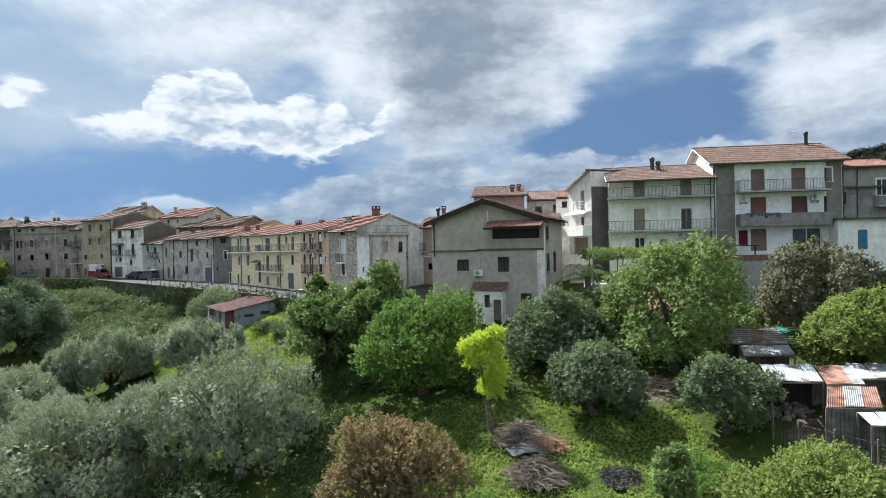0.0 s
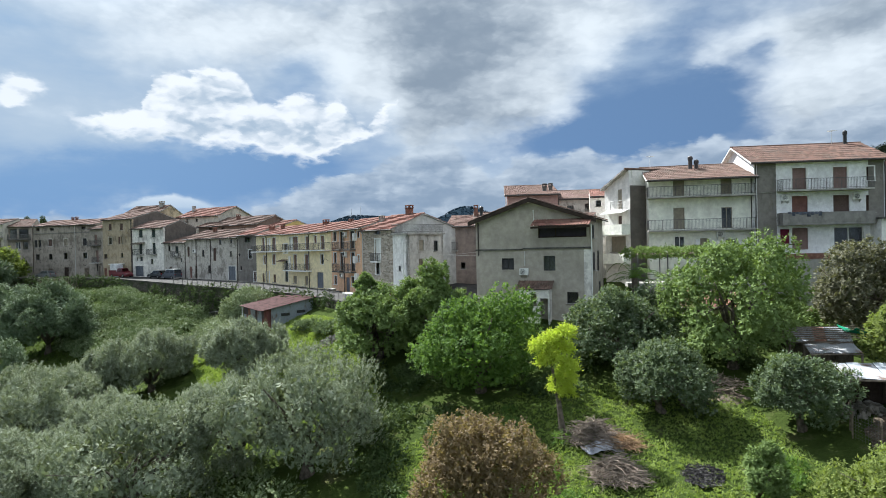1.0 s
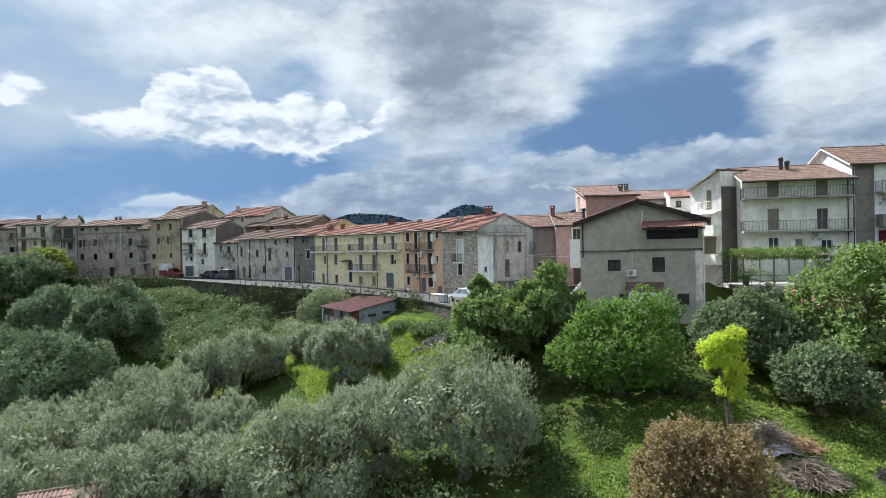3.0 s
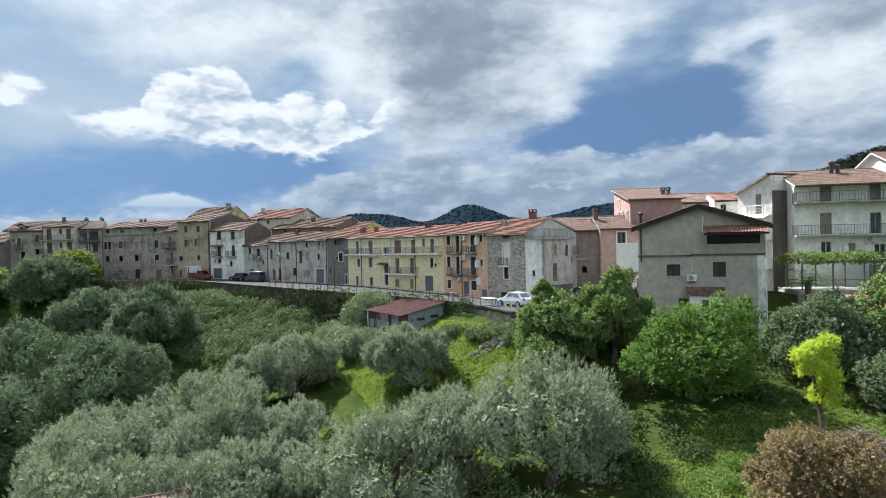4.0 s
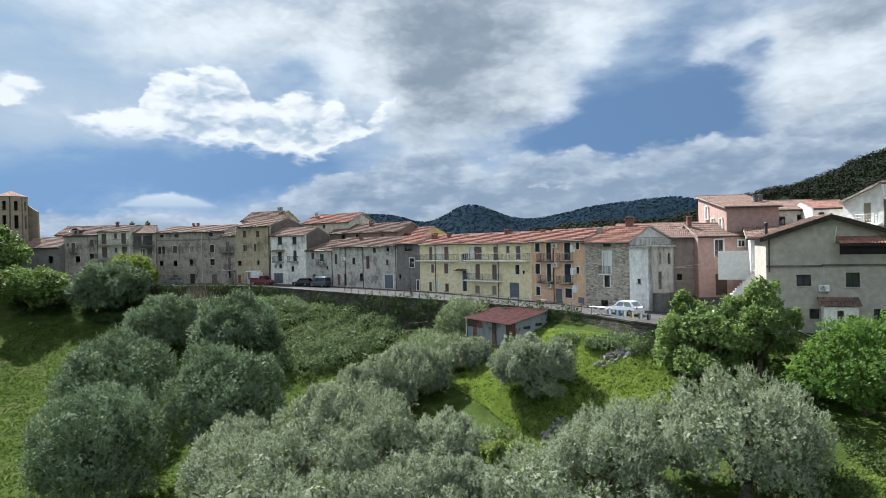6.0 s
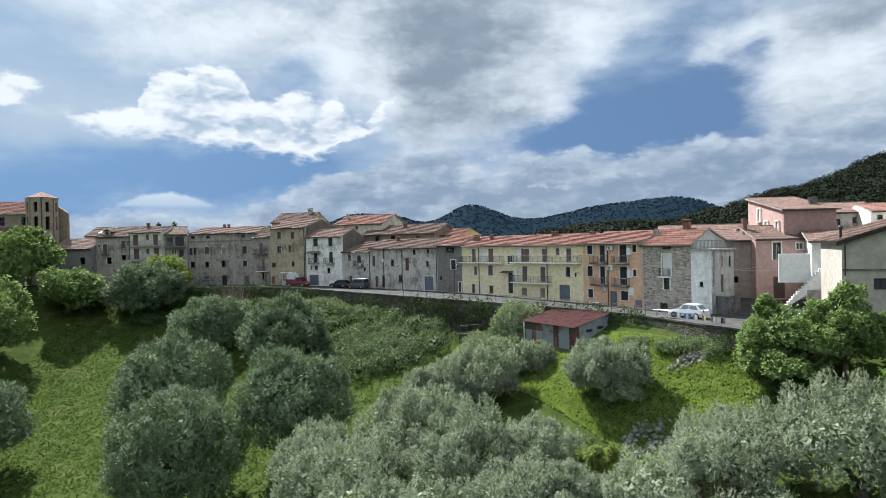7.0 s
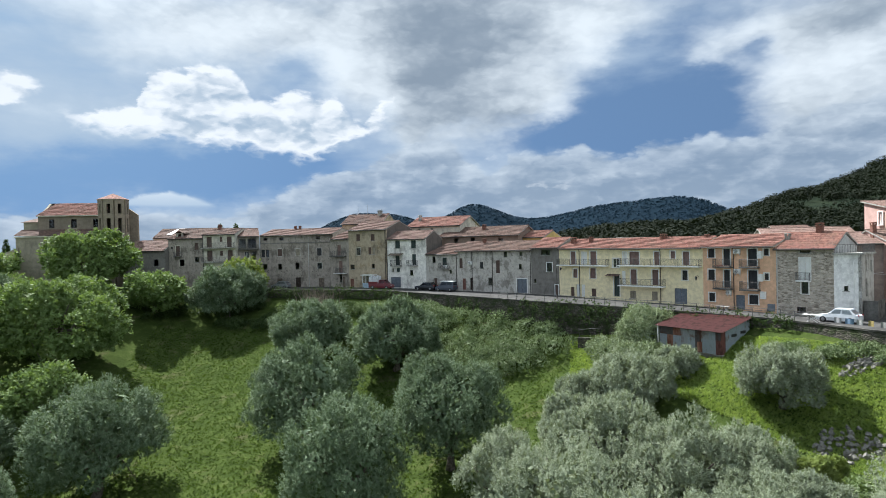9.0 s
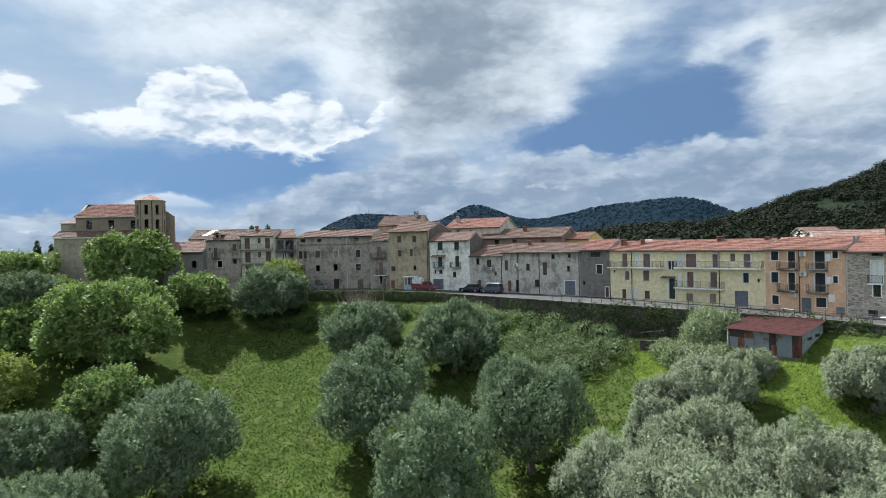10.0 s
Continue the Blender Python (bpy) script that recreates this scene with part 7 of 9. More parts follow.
# the yellow tree: bare trunk and small clumps
rng = np.random.default_rng(300)
gz0 = float(ground_z(2.6, 34.0))
T = thing("yellow_tree", "slim bright yellow-green tree with a bare trunk", "tree", pose(2.6, 34.0, gz0))
g = Geo()
g.tube([(0, 0, -0.3), (-0.15, 0, 1.2), (-0.3, 0.1, 2.6), (-0.6, 0.1, 4.2)], [0.22, 0.17, 0.13, 0.07], 8)
g.tube([(-0.3, 0.1, 2.6), (0.2, 0.1, 3.4)], [0.08, 0.04], 6)
g.tube([(-0.5, 0.1, 3.9), (-1.0, 0.1, 4.9), (-1.1, 0.1, 5.6)], [0.07, 0.05, 0.02], 6)
g.tube([(-0.6, 0.1, 4.2), (-0.1, 0, 5.3), (0.3, 0, 6.2)], [0.06, 0.04, 0.02], 6)
part("trunk", g, BARK, T)
c = np.array([(-1.2, 0, 5.2), (-0.5, 0.2, 5.5), (0.25, 0, 5.9), (-0.6, -0.3, 4.6), (0.1, 0, 3.4), (-0.1, 0.2, 2.9), (0.35, 0, 4.0), (-0.95, 0.1, 4.4), (0.1, 0.1, 5.0), (0.2, -0.2, 2.6)])
s = np.array([(0.62, 0.6, 0.5), (0.6, 0.6, 0.55), (0.5, 0.5, 0.5), (0.55, 0.5, 0.45), (0.65, 0.6, 0.5), (0.6, 0.6, 0.45), (0.55, 0.5, 0.5), (0.5, 0.5, 0.4), (0.55, 0.5, 0.5), (0.5, 0.4, 0.35)])
part("crown", bulk("crown", sprays(rng, c, s * 0.82, 2300, 7, 0.4, 0.19, 0.07, 0.2, True, loose=0.7, inner=0.5), 4), YELLOW, T)


def growth(name, label, rng, pts, size, mat, shoots, leaf, width, length=0.5, category="undergrowth", flat=0.6, kind="stuff", quad=False, lift=0.35):
    """Undergrowth over many low mounds, one object."""
    c = np.array([(x, y, float(ground_z(x, y)) + dz) for x, y, dz in pts])
    s = np.array([[r, r, r * flat] for r in rng.uniform(*size, len(pts))])
    v = [sprays(rng, c, s, int(shoots * 0.8), 5, length, leaf * 1.2, width * 1.2, lift, quad, low=-0.1), shingles(rng, c, s * 0.75, 60, 0.16, 4 if quad else 3, -0.1)]
    return tagged(part(name, bulk(name, np.concatenate(v), 4 if quad else 3), mat), label, category, kind=kind)


def inside(poly, x, y):
    r = False
    for (ax, ay), (bx, by) in zip(poly, poly[1:] + poly[:1]):
        if (ay > y) != (by > y) and x < (bx - ax) * (y - ay) / (by - ay) + ax:
            r = not r
    return r


def scatter(rng, poly, n, dz=0.1):
    xs, ys = [p[0] for p in poly], [p[1] for p in poly]
    out = []
    while len(out) < n:
        x, y = rng.uniform(min(xs), max(xs)), rng.uniform(min(ys), max(ys))
        if inside(poly, x, y):
            out.append((x, y, dz))
    return out


rng = np.random.default_rng(7)
growth("bramble_thicket", "dense pale-tipped bramble and creeper over the slope", rng,
       scatter(rng, [(-68, 105), (-58, 101), (-50, 95), (-41, 87), (-36, 83), (-36, 80), (-44, 77), (-53, 80), (-62, 90)], 150, 0.15), (0.8, 2.3), BRAMBLE, 34000, 0.19, 0.09, 0.3, quad=True, flat=0.95)
growth("bramble_mound", "tall pale creeper mound beside the tin shed", rng,
       [(-29.0, 73.2, 1.0), (-31, 74.6, 0.8), (-28.2, 74.8, 1.5), (-31, 71.5, 0.4), (-33, 73.5, 0.4), (-27.0, 74.2, 1.7), (-29.6, 76.6, 1.3), (-33.5, 76.5, 0.4), (-29.6, 69.8, 0.2), (-29.3, 74.2, 2.2), (-28.6, 75.6, 2.4)], (1.7, 2.5), CREEPER, 9000, 0.22, 0.11, 0.6, flat=0.95, quad=True)
growth("rubble_creeper", "low creeper over the rubble below the street", rng, scatter(rng, [(-18, 62), (-13, 58), (-11, 55.5), (-13, 55.5), (-16, 58.5), (-19, 61)], 16), (0.7, 1.3), BRAMBLE, 2600, 0.2, 0.1, 0.4, quad=True)
growth("garden_undergrowth", "rank green weeds under the garden trees", rng, scatter(rng, [(-11, 54), (-6, 47), (-3, 36), (-7, 30), (-11, 40), (-12, 48)], 50) + scatter(rng, [(-1, 50), (9, 50), (20, 44), (18, 40), (3, 39), (-4, 43)], 60),
       (0.5, 1.2), IVY, 7000, 0.2, 0.1, 0.4, quad=True)
growth("garden_weeds", "patches of leafy green weeds in the garden", rng, scatter(rng, [(-8, 28), (0, 38), (4, 37), (1, 30), (-1, 24), (6, 23), (7, 26), (3, 28)], 40) + scatter(rng, [(10, 24), (13, 29), (12.4, 30), (9, 25)], 16), (0.3, 0.7), BRIGHT, 3000, 0.15, 0.07, 0.3, quad=True)
growth("slope_scrub", "scrub and young shoots between the olive trees", rng, scatter(rng, [(-60, 40), (-45, 34), (-20, 30), (-8, 30), (-13, 35), (-23, 46), (-27, 54), (-40, 64), (-50, 60)], 200), (0.8, 1.9), BRAMBLE, 15000, 0.24, 0.09, 0.6, quad=True)
growth("meadow_edge_scrub", "dark bushes along the foot of the street wall", rng, scatter(rng, [(-112, 117), (-90, 117), (-76, 111), (-64, 103), (-67, 101), (-80, 106), (-100, 110), (-113, 108)], 46), (0.9, 1.9), IVY, 6000, 0.3, 0.15, 0.5, quad=True)
growth("far_thicket", "green thicket beyond the meadow below the church", rng, scatter(rng, [(-150, 118), (-122, 110), (-116, 98), (-124, 84), (-118, 60), (-140, 60), (-160, 100)], 90), (1.5, 3.4), WALNUT, 14000, 0.4, 0.2, 0.8, quad=True, flat=0.9)

# creeper hanging on the street wall
pts, k = [], 0
for (ax, ay), (bx, by) in zip(edge[:-1], edge[1:]):
    z1 = float(road_z(ax, ay))
    z0 = float(ground_z(ax, ay))
    o = Vector((by - ay, ax - bx, 0)).normalized()
    for _ in range(9):
        s, zz = random.random(), random.random() ** 0.8
        if noise.noise(Vector((ax * 0.12, ay * 0.12, zz))) > -0.12:
            pts.append((ax + (bx - ax) * s + o.x * 0.3, ay + (by - ay) * s + o.y * 0.3, z0 + (z1 - z0) * zz + 0.1))
c = np.array(pts)
s = np.array([[random.uniform(0.3, 0.75)] * 3 for _ in pts])
ob = part("wall_creeper", bulk("wall_creeper", sprays(rng, c, s, 9000, 6, 0.4, 0.24, 0.13, -0.1, True, low=-0.9), 4), IVY)
tagged(ob, "dark ivy hanging over the street's retaining wall", "ivy", kind="stuff")


def grass(name, label, rng, poly, n, h, w):
    pts = np.array(scatter(rng, poly, n, 0.0))
    z = ground_z(pts[:, 0], pts[:, 1])
    p = np.stack([pts[:, 0], pts[:, 1], z + 0.02], -1)
    out = []
    for _ in range(4):
        a = rng.uniform(0, math.tau, n)
        side = np.stack([np.cos(a), np.sin(a), np.zeros(n)], -1) * w
        tip = p + np.stack([rng.normal(0, h * 0.5, n), rng.normal(0, h * 0.5, n), rng.uniform(0.4, 1, n) * h], -1)
        q = p + rng.normal(0, h * 0.4, (n, 3)) * np.array([1, 1, 0])
        out.append(np.stack([q - side, q + side, tip], 1))
    ob = part(name, bulk(name, np.concatenate(out).reshape(-1, 3), 3), GRASS if "meadow" in name else SUNNY_GRASS)
    return tagged(ob, label, "grass", kind="stuff")


grass("garden_grass", "short bright grass of the garden", rng, [(-8, 22), (-8, 36), (0, 40), (10, 40), (14, 36), (14, 22)], 14000, 0.16, 0.035)
grass("meadow_grass", "uneven sunlit meadow grass", rng, [(-104, 108), (-80, 108), (-64, 90), (-44, 84), (-34, 76), (-46, 60), (-70, 46), (-100, 50)], 24000, 0.2, 0.06)
grass("bank_grass", "long bright grass on the bank", rng, [(-36, 83), (-30, 80), (-24, 72), (-13, 58), (-9, 52), (-9, 42), (-20, 43), (-30, 62), (-38, 74)], 34000, 0.26, 0.05)

# bare shrub by the street wall
g = Geo()
for i in range(150):
    a = rng.uniform(0, math.tau)
    p = Vector((rng.normal(0, 1.8), rng.normal(0, 0.6), -0.3))
    q = p + Vector((math.cos(a) * rng.uniform(0.3, 1.6), math.sin(a) * 0.6, rng.uniform(1.5, 3.6)))
    g.tube([p, (p + q) / 2 + Vector((0.15, 0, 0.2)), q], [0.045, 0.03, 0.012], 4, False)
ob = part("bare_shrub", g, TWIG)
ob.matrix_basis = pose(-77, 112.5, float(ground_z(-77, 112.5)), 0, 0, -25)
tagged(ob, "leafless grey twiggy shrub by the street wall", "shrub")

# woods of the near hillside
rng = np.random.default_rng(11)
n = 9000
bear = np.radians(rng.uniform(-6, 52, n))
gap = 175 + 690 * rng.uniform(0, 1, n) ** 0.75
x, y = -40 + gap * np.sin(bear), gap * np.cos(bear)
z = ground_z(x, y)
rock = ((z > 62) & (rng.uniform(0, 1, n) < 0.6)) | ((x > 158) & (x < 208) & (y > 340) & (y < 412))
x, y, z = x[~rock], y[~rock], z[~rock]
r = rng.uniform(2.4, 5.0, len(x)) * (1 + 0.0003 * gap[~rock])
out = []
for j in range(48):
    d = rand_dirs(rng, len(x), -0.3)
    p = np.stack([x, y, z + r * 0.6], -1) + d * (r * rng.uniform(0.75, 1.0, len(x)))[:, None] * np.array([1, 1, 0.95])
    a = unit(np.cross(d, rng.normal(0, 1, d.shape))) * (r * 0.17)[:, None]
    b2 = unit(np.cross(d, a)) * (r * 0.17)[:, None]
    out.append(np.stack([p - a, p + b2, p + a + d * 0.3], 1))
ob = part("hillside_wood", bulk("hillside_wood", np.concatenate(out).reshape(-1, 3), 3), HILLWOOD)
tagged(ob, "dense dark green wood on the hillside behind the town", "woodland", kind="stuff")
# woods of the far hills
n = 16000
x, y = rng.uniform(-900, 1500, n), rng.uniform(2000, 3100, n)
z = ground_z(x, y)
ok = z > 25
x, y, z = x[ok], y[ok], z[ok]
r = rng.uniform(5, 9, len(x))
out = []
for j in range(5):
    d = rand_dirs(rng, len(x), 0.0)
    p = np.stack([x, y, z], -1) + d * (r * 0.9)[:, None] * np.array([1, 1, 0.8])
    a = unit(np.cross(d, rng.normal(0, 1, d.shape))) * (r * 0.5)[:, None]
    b2 = unit(np.cross(d, a)) * (r * 0.5)[:, None]
    out.append(np.stack([p - a, p + b2, p + a], 1))
# leaf colour tinted blue to stand for the haze over the hills
HAZY_WOOD = foliage("hazed_wood_leaf", (0.014, 0.031, 0.053), (0.018, 0.038, 0.059), 0.9, 0.05)
ob = part("far_hill_wood", bulk("far_hill_wood", np.concatenate(out).reshape(-1, 3), 3), HAZY_WOOD)
tagged(ob, "wood on the distant hills, blue haze in its colour", "woodland", kind="stuff")

# ---- tin shed below the street ----
def corrugated(g, o, along, up, w, length, pitch=0.09, amp=0.018):
    """A corrugated metal sheet with thickness."""
    a, u, o = Vector(along).normalized(), Vector(up).normalized(), Vector(o)
    nrm = a.cross(u).normalized()
    k = max(4, round(w / pitch) * 2)
    start = len(g.v)
    for side in (0, -0.012):
        for s in (0, length):
            for i in range(k + 1):
                g.v.append(tuple(o + a * (w * i / k) + u * s + nrm * ((amp if i % 2 else -amp) + side)))
    n = k + 1
    for i in range(k):
        p = start + i
        g.f.append((p, p + 1, p + n + 1, p + n))
        q = p + 2 * n
        g.f.append((q, q + n, q + n + 1, q + 1))
    g.f.append((start, start + 2 * n, start + 3 * n, start + n))
    return g


TIN_BLUE = rusty("blue_grey_tin", (0.25, 0.28, 0.305), (0.13, 0.08, 0.05), 0.3, 0.6, 0.1)
TIN_PALE = rusty("pale_tin", (0.25, 0.26, 0.27), (0.13, 0.075, 0.05), 0.45, 0.7, 0.1)
TIN_RED = rusty("red_oxide_tin", (0.135, 0.044, 0.037), (0.075, 0.034, 0.028), 0.5, 0.6, 0.1)
TIN_RUST = rusty("rusted_tin", (0.24, 0.125, 0.085), (0.13, 0.05, 0.03), 0.6, 0.7, 0.1)
TIN_BLACK = rusty("blackened_tin", (0.06, 0.05, 0.048), (0.09, 0.04, 0.03), 0.5)
base = 0.6
T = thing("tin_shed", "patched tin shed with a red corrugated roof on a stone footing", "shed", house_pose((-27.9, 71.37), (-23.64, 64.94), base))
SW, SD, SH, SR = 7.71, 5.6, 2.9, 1.05
part("footing", Geo().slab(-0.1, SW + 0.1, -0.1, SD + 0.1, -2.0, 0.35, 0.03), rubble("footing_stone", (0.17, 0.155, 0.13), (0.28, 0.26, 0.22), (0.15, 0.14, 0.12), 3.0), T)
x = 0.0
for w, mat, split in ((1.0, TIN_BLUE, TIN_BLACK), (0.8, TIN_RUST, TIN_BLACK), (1.0, TIN_BLUE, TIN_RUST), (0.9, TIN_PALE, TIN_PALE), (0.9, TIN_BLUE, TIN_PALE), (0.75, TIN_BLACK, TIN_BLACK), (0.95, TIN_BLUE, TIN_PALE), (0.75, TIN_BLUE, TIN_BLUE), (0.62, TIN_RED, TIN_BLACK)):
    part("wall_sheet", corrugated(Geo(), (x, 0, 0.3), (1, 0, 0), (0, 0, 1), w + 0.04, 1.65), mat, T)
    part("wall_sheet", corrugated(Geo(), (x, -0.03, 1.9), (1, 0, 0), (0, 0, 1), w + 0.03, SH - 1.9), split, T)
    x += w
part("door_patch", Geo().slab(4.9, 5.5, -0.09, -0.05, 0.4, 1.5, 0.01), TIN_RUST, T, "rusty red door patch")
for i in range(7):
    y = i * 0.8
    z1 = SH + SR * (y + 0.4) / SD
    part("wall_sheet", corrugated(Geo(), (SW, y, 0.3), (0, 1, 0), (0, 0, 1), 0.84, z1 - 0.35), (TIN_RED if i == 0 else TIN_BLUE), T)
    part("wall_sheet", corrugated(Geo(), (0, y + 0.8, 0.3), (0, -1, 0), (0, 0, 1), 0.84, z1 - 0.35), TIN_BLUE, T)
part("wall_sheet", corrugated(Geo(), (SW, SD, 0.3), (-1, 0, 0), (0, 0, 1), SW, SH + SR - 0.3), TIN_BLUE, T)
for y0, z0 in ((1.9, 2.1), (3.7, 2.3)):
    part("vent", Geo().slab(SW + 0.03, SW + 0.07, y0, y0 + 1.0, z0, z0 + 0.3, 0.01), BLACK_SHUTTER, T)
sl = math.hypot(SD + 0.7, SR * (SD + 0.7) / SD)
for i in range(9):
    part("roof_sheet", corrugated(Geo(), (-0.4 + i * 0.94, -0.45, SH - 0.05 + (i % 2) * 0.012), (1, 0, 0), (0, SD + 0.7, SR * (SD + 0.7) / SD), 0.98, sl, 0.11, 0.022), TIN_RED, T)
part("drainpipe", Geo().tube([(-0.1, -0.2, SH), (-0.1, -0.15, 0.2)], 0.06, 8), WHITE_PAINT, T)

# ---- vehicles ----
TYRE = plain("tyre_rubber", (0.02, 0.02, 0.02), 0.85)
RIM = plain("wheel_rim", (0.35, 0.35, 0.36), 0.35, 0.7)
CARGLASS = glass("car_glass", (0.35, 0.4, 0.42))
LAMP_RED = plain("tail_lamp", (0.25, 0.01, 0.01), 0.3)
LAMP_CLEAR = plain("head_lamp", (0.6, 0.6, 0.58), 0.2)


def car(place, paint, label, L=4.0, W=1.68, H=1.48, boxy=0.0, name="car", cargo=None):
    """A car, its front towards -x, standing on z 0."""
    T = thing(name, label, "car", place)
    h, bel, low = W / 2, H * 0.62, 0.22
    st = [(-L / 2, 0.42, 0.62, h * 0.80), (-L / 2 + 0.12, low, 0.72, h * 0.95), (-L * 0.27, low, bel - 0.04, h), (L * 0.12, low, bel, h), (L / 2 - 0.25, low, bel, h * 0.98), (L / 2 - 0.03, low + 0.05, bel * 0.93, h * 0.92), (L / 2, 0.45, 0.8, h * 0.86)]
    g = Geo()
    pts = []
    for x, z0, z1, w in st:
        pts += [(x, -w * 0.96, z0), (x, -w, (z0 + z1) / 2), (x, -w * 0.93, z1), (x, w * 0.93, z1), (x, w, (z0 + z1) / 2), (x, w * 0.96, z0)]
    fs = [tuple(range(5, -1, -1)), tuple(range(len(pts) - 6, len(pts)))]
    for i in range(len(st) - 1):
        fs += [(i * 6 + k, i * 6 + (k + 1) % 6, (i + 1) * 6 + (k + 1) % 6, (i + 1) * 6 + k) for k in range(6)]
    g.add(pts, fs)
    body = part("body", g, paint, T)
    c0, c1, c2, c3 = -L * (0.22 + 0.03 * boxy), -L * (0.05 + 0.08 * boxy), L * (0.30 + 0.14 * boxy), L * (0.44 + 0.04 * boxy)
    if cargo:
        c0, c1, c2, c3 = -L * 0.30, -L * 0.18, L * 0.02, L * 0.05
    wr, wb = h * 0.76, h * 0.92
    roof = Geo()
    roof.hexa([(c0, -wb, bel - 0.03), (c3, -wb, bel - 0.03), (c3, wb, bel - 0.03), (c0, wb, bel - 0.03), (c1, -wr, H), (c2, -wr, H), (c2, wr, H), (c1, wr, H)])
    part("cabin", roof, paint, T)
    e = 0.012

    def pane(a, b2, c, d, nm="side_window"):
        part(nm, Geo().add([a, b2, c, d, *(tuple(Vector(q) * 0.985 + Vector((0, 0, 0.012))) for q in (a, b2, c, d))], [(0, 1, 2, 3), (7, 6, 5, 4), (0, 4, 5, 1), (1, 5, 6, 2), (2, 6, 7, 3), (3, 7, 4, 0)]), CARGLASS_DARK, T)

    def on_side(t, u, s):
        x = (c0 + (c1 - c0) * u) * (1 - t) + (c3 + (c2 - c3) * u) * t
        return (x, s * (wb + (wr - wb) * u + e), bel - 0.03 + (H - bel + 0.03) * u)

    for s in (-1, 1):
        for a, b2 in ((0.09, 0.46), (0.52, 0.9)) if not cargo else ((0.15, 0.85),):
            q = [on_side(a, 0.14, s), on_side(b2, 0.14, s), on_side(b2, 0.86, s), on_side(a, 0.86, s)]
            pane(*(q if s < 0 else q[::-1]))

    def on_end(xa, xb, u, v):
        return (xa + (xb - xa) * u + (-e if xa < 0 else e), (wb + (wr - wb) * u) * v, bel - 0.03 + (H - bel + 0.03) * u)

    pane(on_end(c0, c1, 0.12, 0.85), on_end(c0, c1, 0.12, -0.85), on_end(c0, c1, 0.9, -0.85), on_end(c0, c1, 0.9, 0.85), "windscreen")
    pane(on_end(c3, c2, 0.2, -0.8), on_end(c3, c2, 0.2, 0.8), on_end(c3, c2, 0.85, 0.8), on_end(c3, c2, 0.85, -0.8), "rear_window")
    r = 0.31
    for x in (-L * 0.31, L * 0.31):
        for s in (-1, 1):
            ring = Geo().tube([(x, s * (h - 0.2), r), (x, s * (h - 0.16), r), (x, s * (h + 0.0), r), (x, s * (h + 0.02), r)], [r * 0.9, r, r, r * 0.9], 18)
            wheel = part("wheel", ring, TYRE, T)
            part("rim", Geo().tube([(x, s * (h + 0.02), r), (x, s * (h + 0.03), r)], [r * 0.62, r * 0.5], 14), RIM, wheel)
    for s in (-1, 1):
        part("headlight", Geo().slab(-L / 2 + 0.0, -L / 2 + 0.3, s * h * 0.62 - 0.16, s * h * 0.62 + 0.16, 0.56, 0.68, 0.02), LAMP_CLEAR, T)
        part("tail_light", Geo().slab(L / 2 - 0.1, L / 2 + 0.01, s * h * 0.74 - 0.1, s * h * 0.74 + 0.1, 0.72, 0.95, 0.02), LAMP_RED, T)
        part("mirror", Geo().slab(c0 + 0.25, c0 + 0.42, s * (h + 0.08) - 0.08, s * (h + 0.08) + 0.08, bel, bel + 0.14, 0.02), paint, T)
    return T


CARGLASS_DARK = CARGLASS
WHITE_CAR = plain("white_car_paint", (0.66, 0.68, 0.70), 0.25, 0, 0.04)
BLACK_CAR = plain("black_car_paint", (0.02, 0.022, 0.026), 0.22, 0.1, 0.1)
GREY_CAR = plain("silver_car_paint", (0.30, 0.31, 0.32), 0.3, 0.4, 0.06)
RED_CAR = plain("dark_red_paint", (0.13, 0.016, 0.022), 0.35, 0, 0.1)
NAVY_CAR = plain("blue_grey_car_paint", (0.07, 0.08, 0.10), 0.3, 0.2, 0.06)


def rz(x, y):
    return float(road_z(x, y)) + 0.004


def heading(ax, ay, bx, by):
    return math.degrees(math.atan2(by - ay, bx - ax))


car(pose(-11.4, 64.2, rz(-11.4, 64.2), 0, 0, -52), WHITE_CAR, "white five-door hatchback parked by the stone house", 4.05)
car(pose(-56.2, 109.3, rz(-56, 109), 0, 0, -32), BLACK_CAR, "black saloon car parked before the low house", 4.2, H=1.42)
car(pose(-52.6, 107.0, rz(-53, 107), 0, 0, -32), NAVY_CAR, "blue-grey and white off-road car parked in the street", 3.9, 1.7, 1.7, 1.0)
part("white_top", Geo().slab(-0.9, 1.75, -0.66, 0.66, 1.70, 1.80, 0.03), WHITE_PAINT, bpy.data.objects["car.002"], "white roof and rack")
car(pose(-86.3, 123.8, rz(-86, 124), 0, 0, -16), GREY_CAR, "silver car parked before the palazzo", 4.0)
T = car(pose(-64.6, 112.6, rz(-64, 112), 0, 0, 155), RED_CAR, "dark red pickup truck loaded with white sacks", 4.8, 1.7, 1.7, 0.6, "pickup_truck", True)
part("load_bed", Geo().box(0.35, 2.4, -0.82, -0.76, 0.95, 1.35).box(0.35, 2.4, 0.76, 0.82, 0.95, 1.35).box(2.34, 2.4, -0.76, 0.76, 0.95, 1.35).box(0.35, 2.4, -0.76, 0.76, 0.9, 1.0), RED_CAR, T)
g = Geo()
for i in range(5):
    for s in (-0.42, 0.36):
        g.slab(0.42 + i * 0.37, 0.76 + i * 0.37, s - 0.3, s + 0.34, 1.0, 2.35 + 0.12 * math.sin(i * 2.3 + s), 0.06)
part("sack", g, plain("white_sacking", (0.62, 0.63, 0.64), 0.9), T, "tall white sacks")
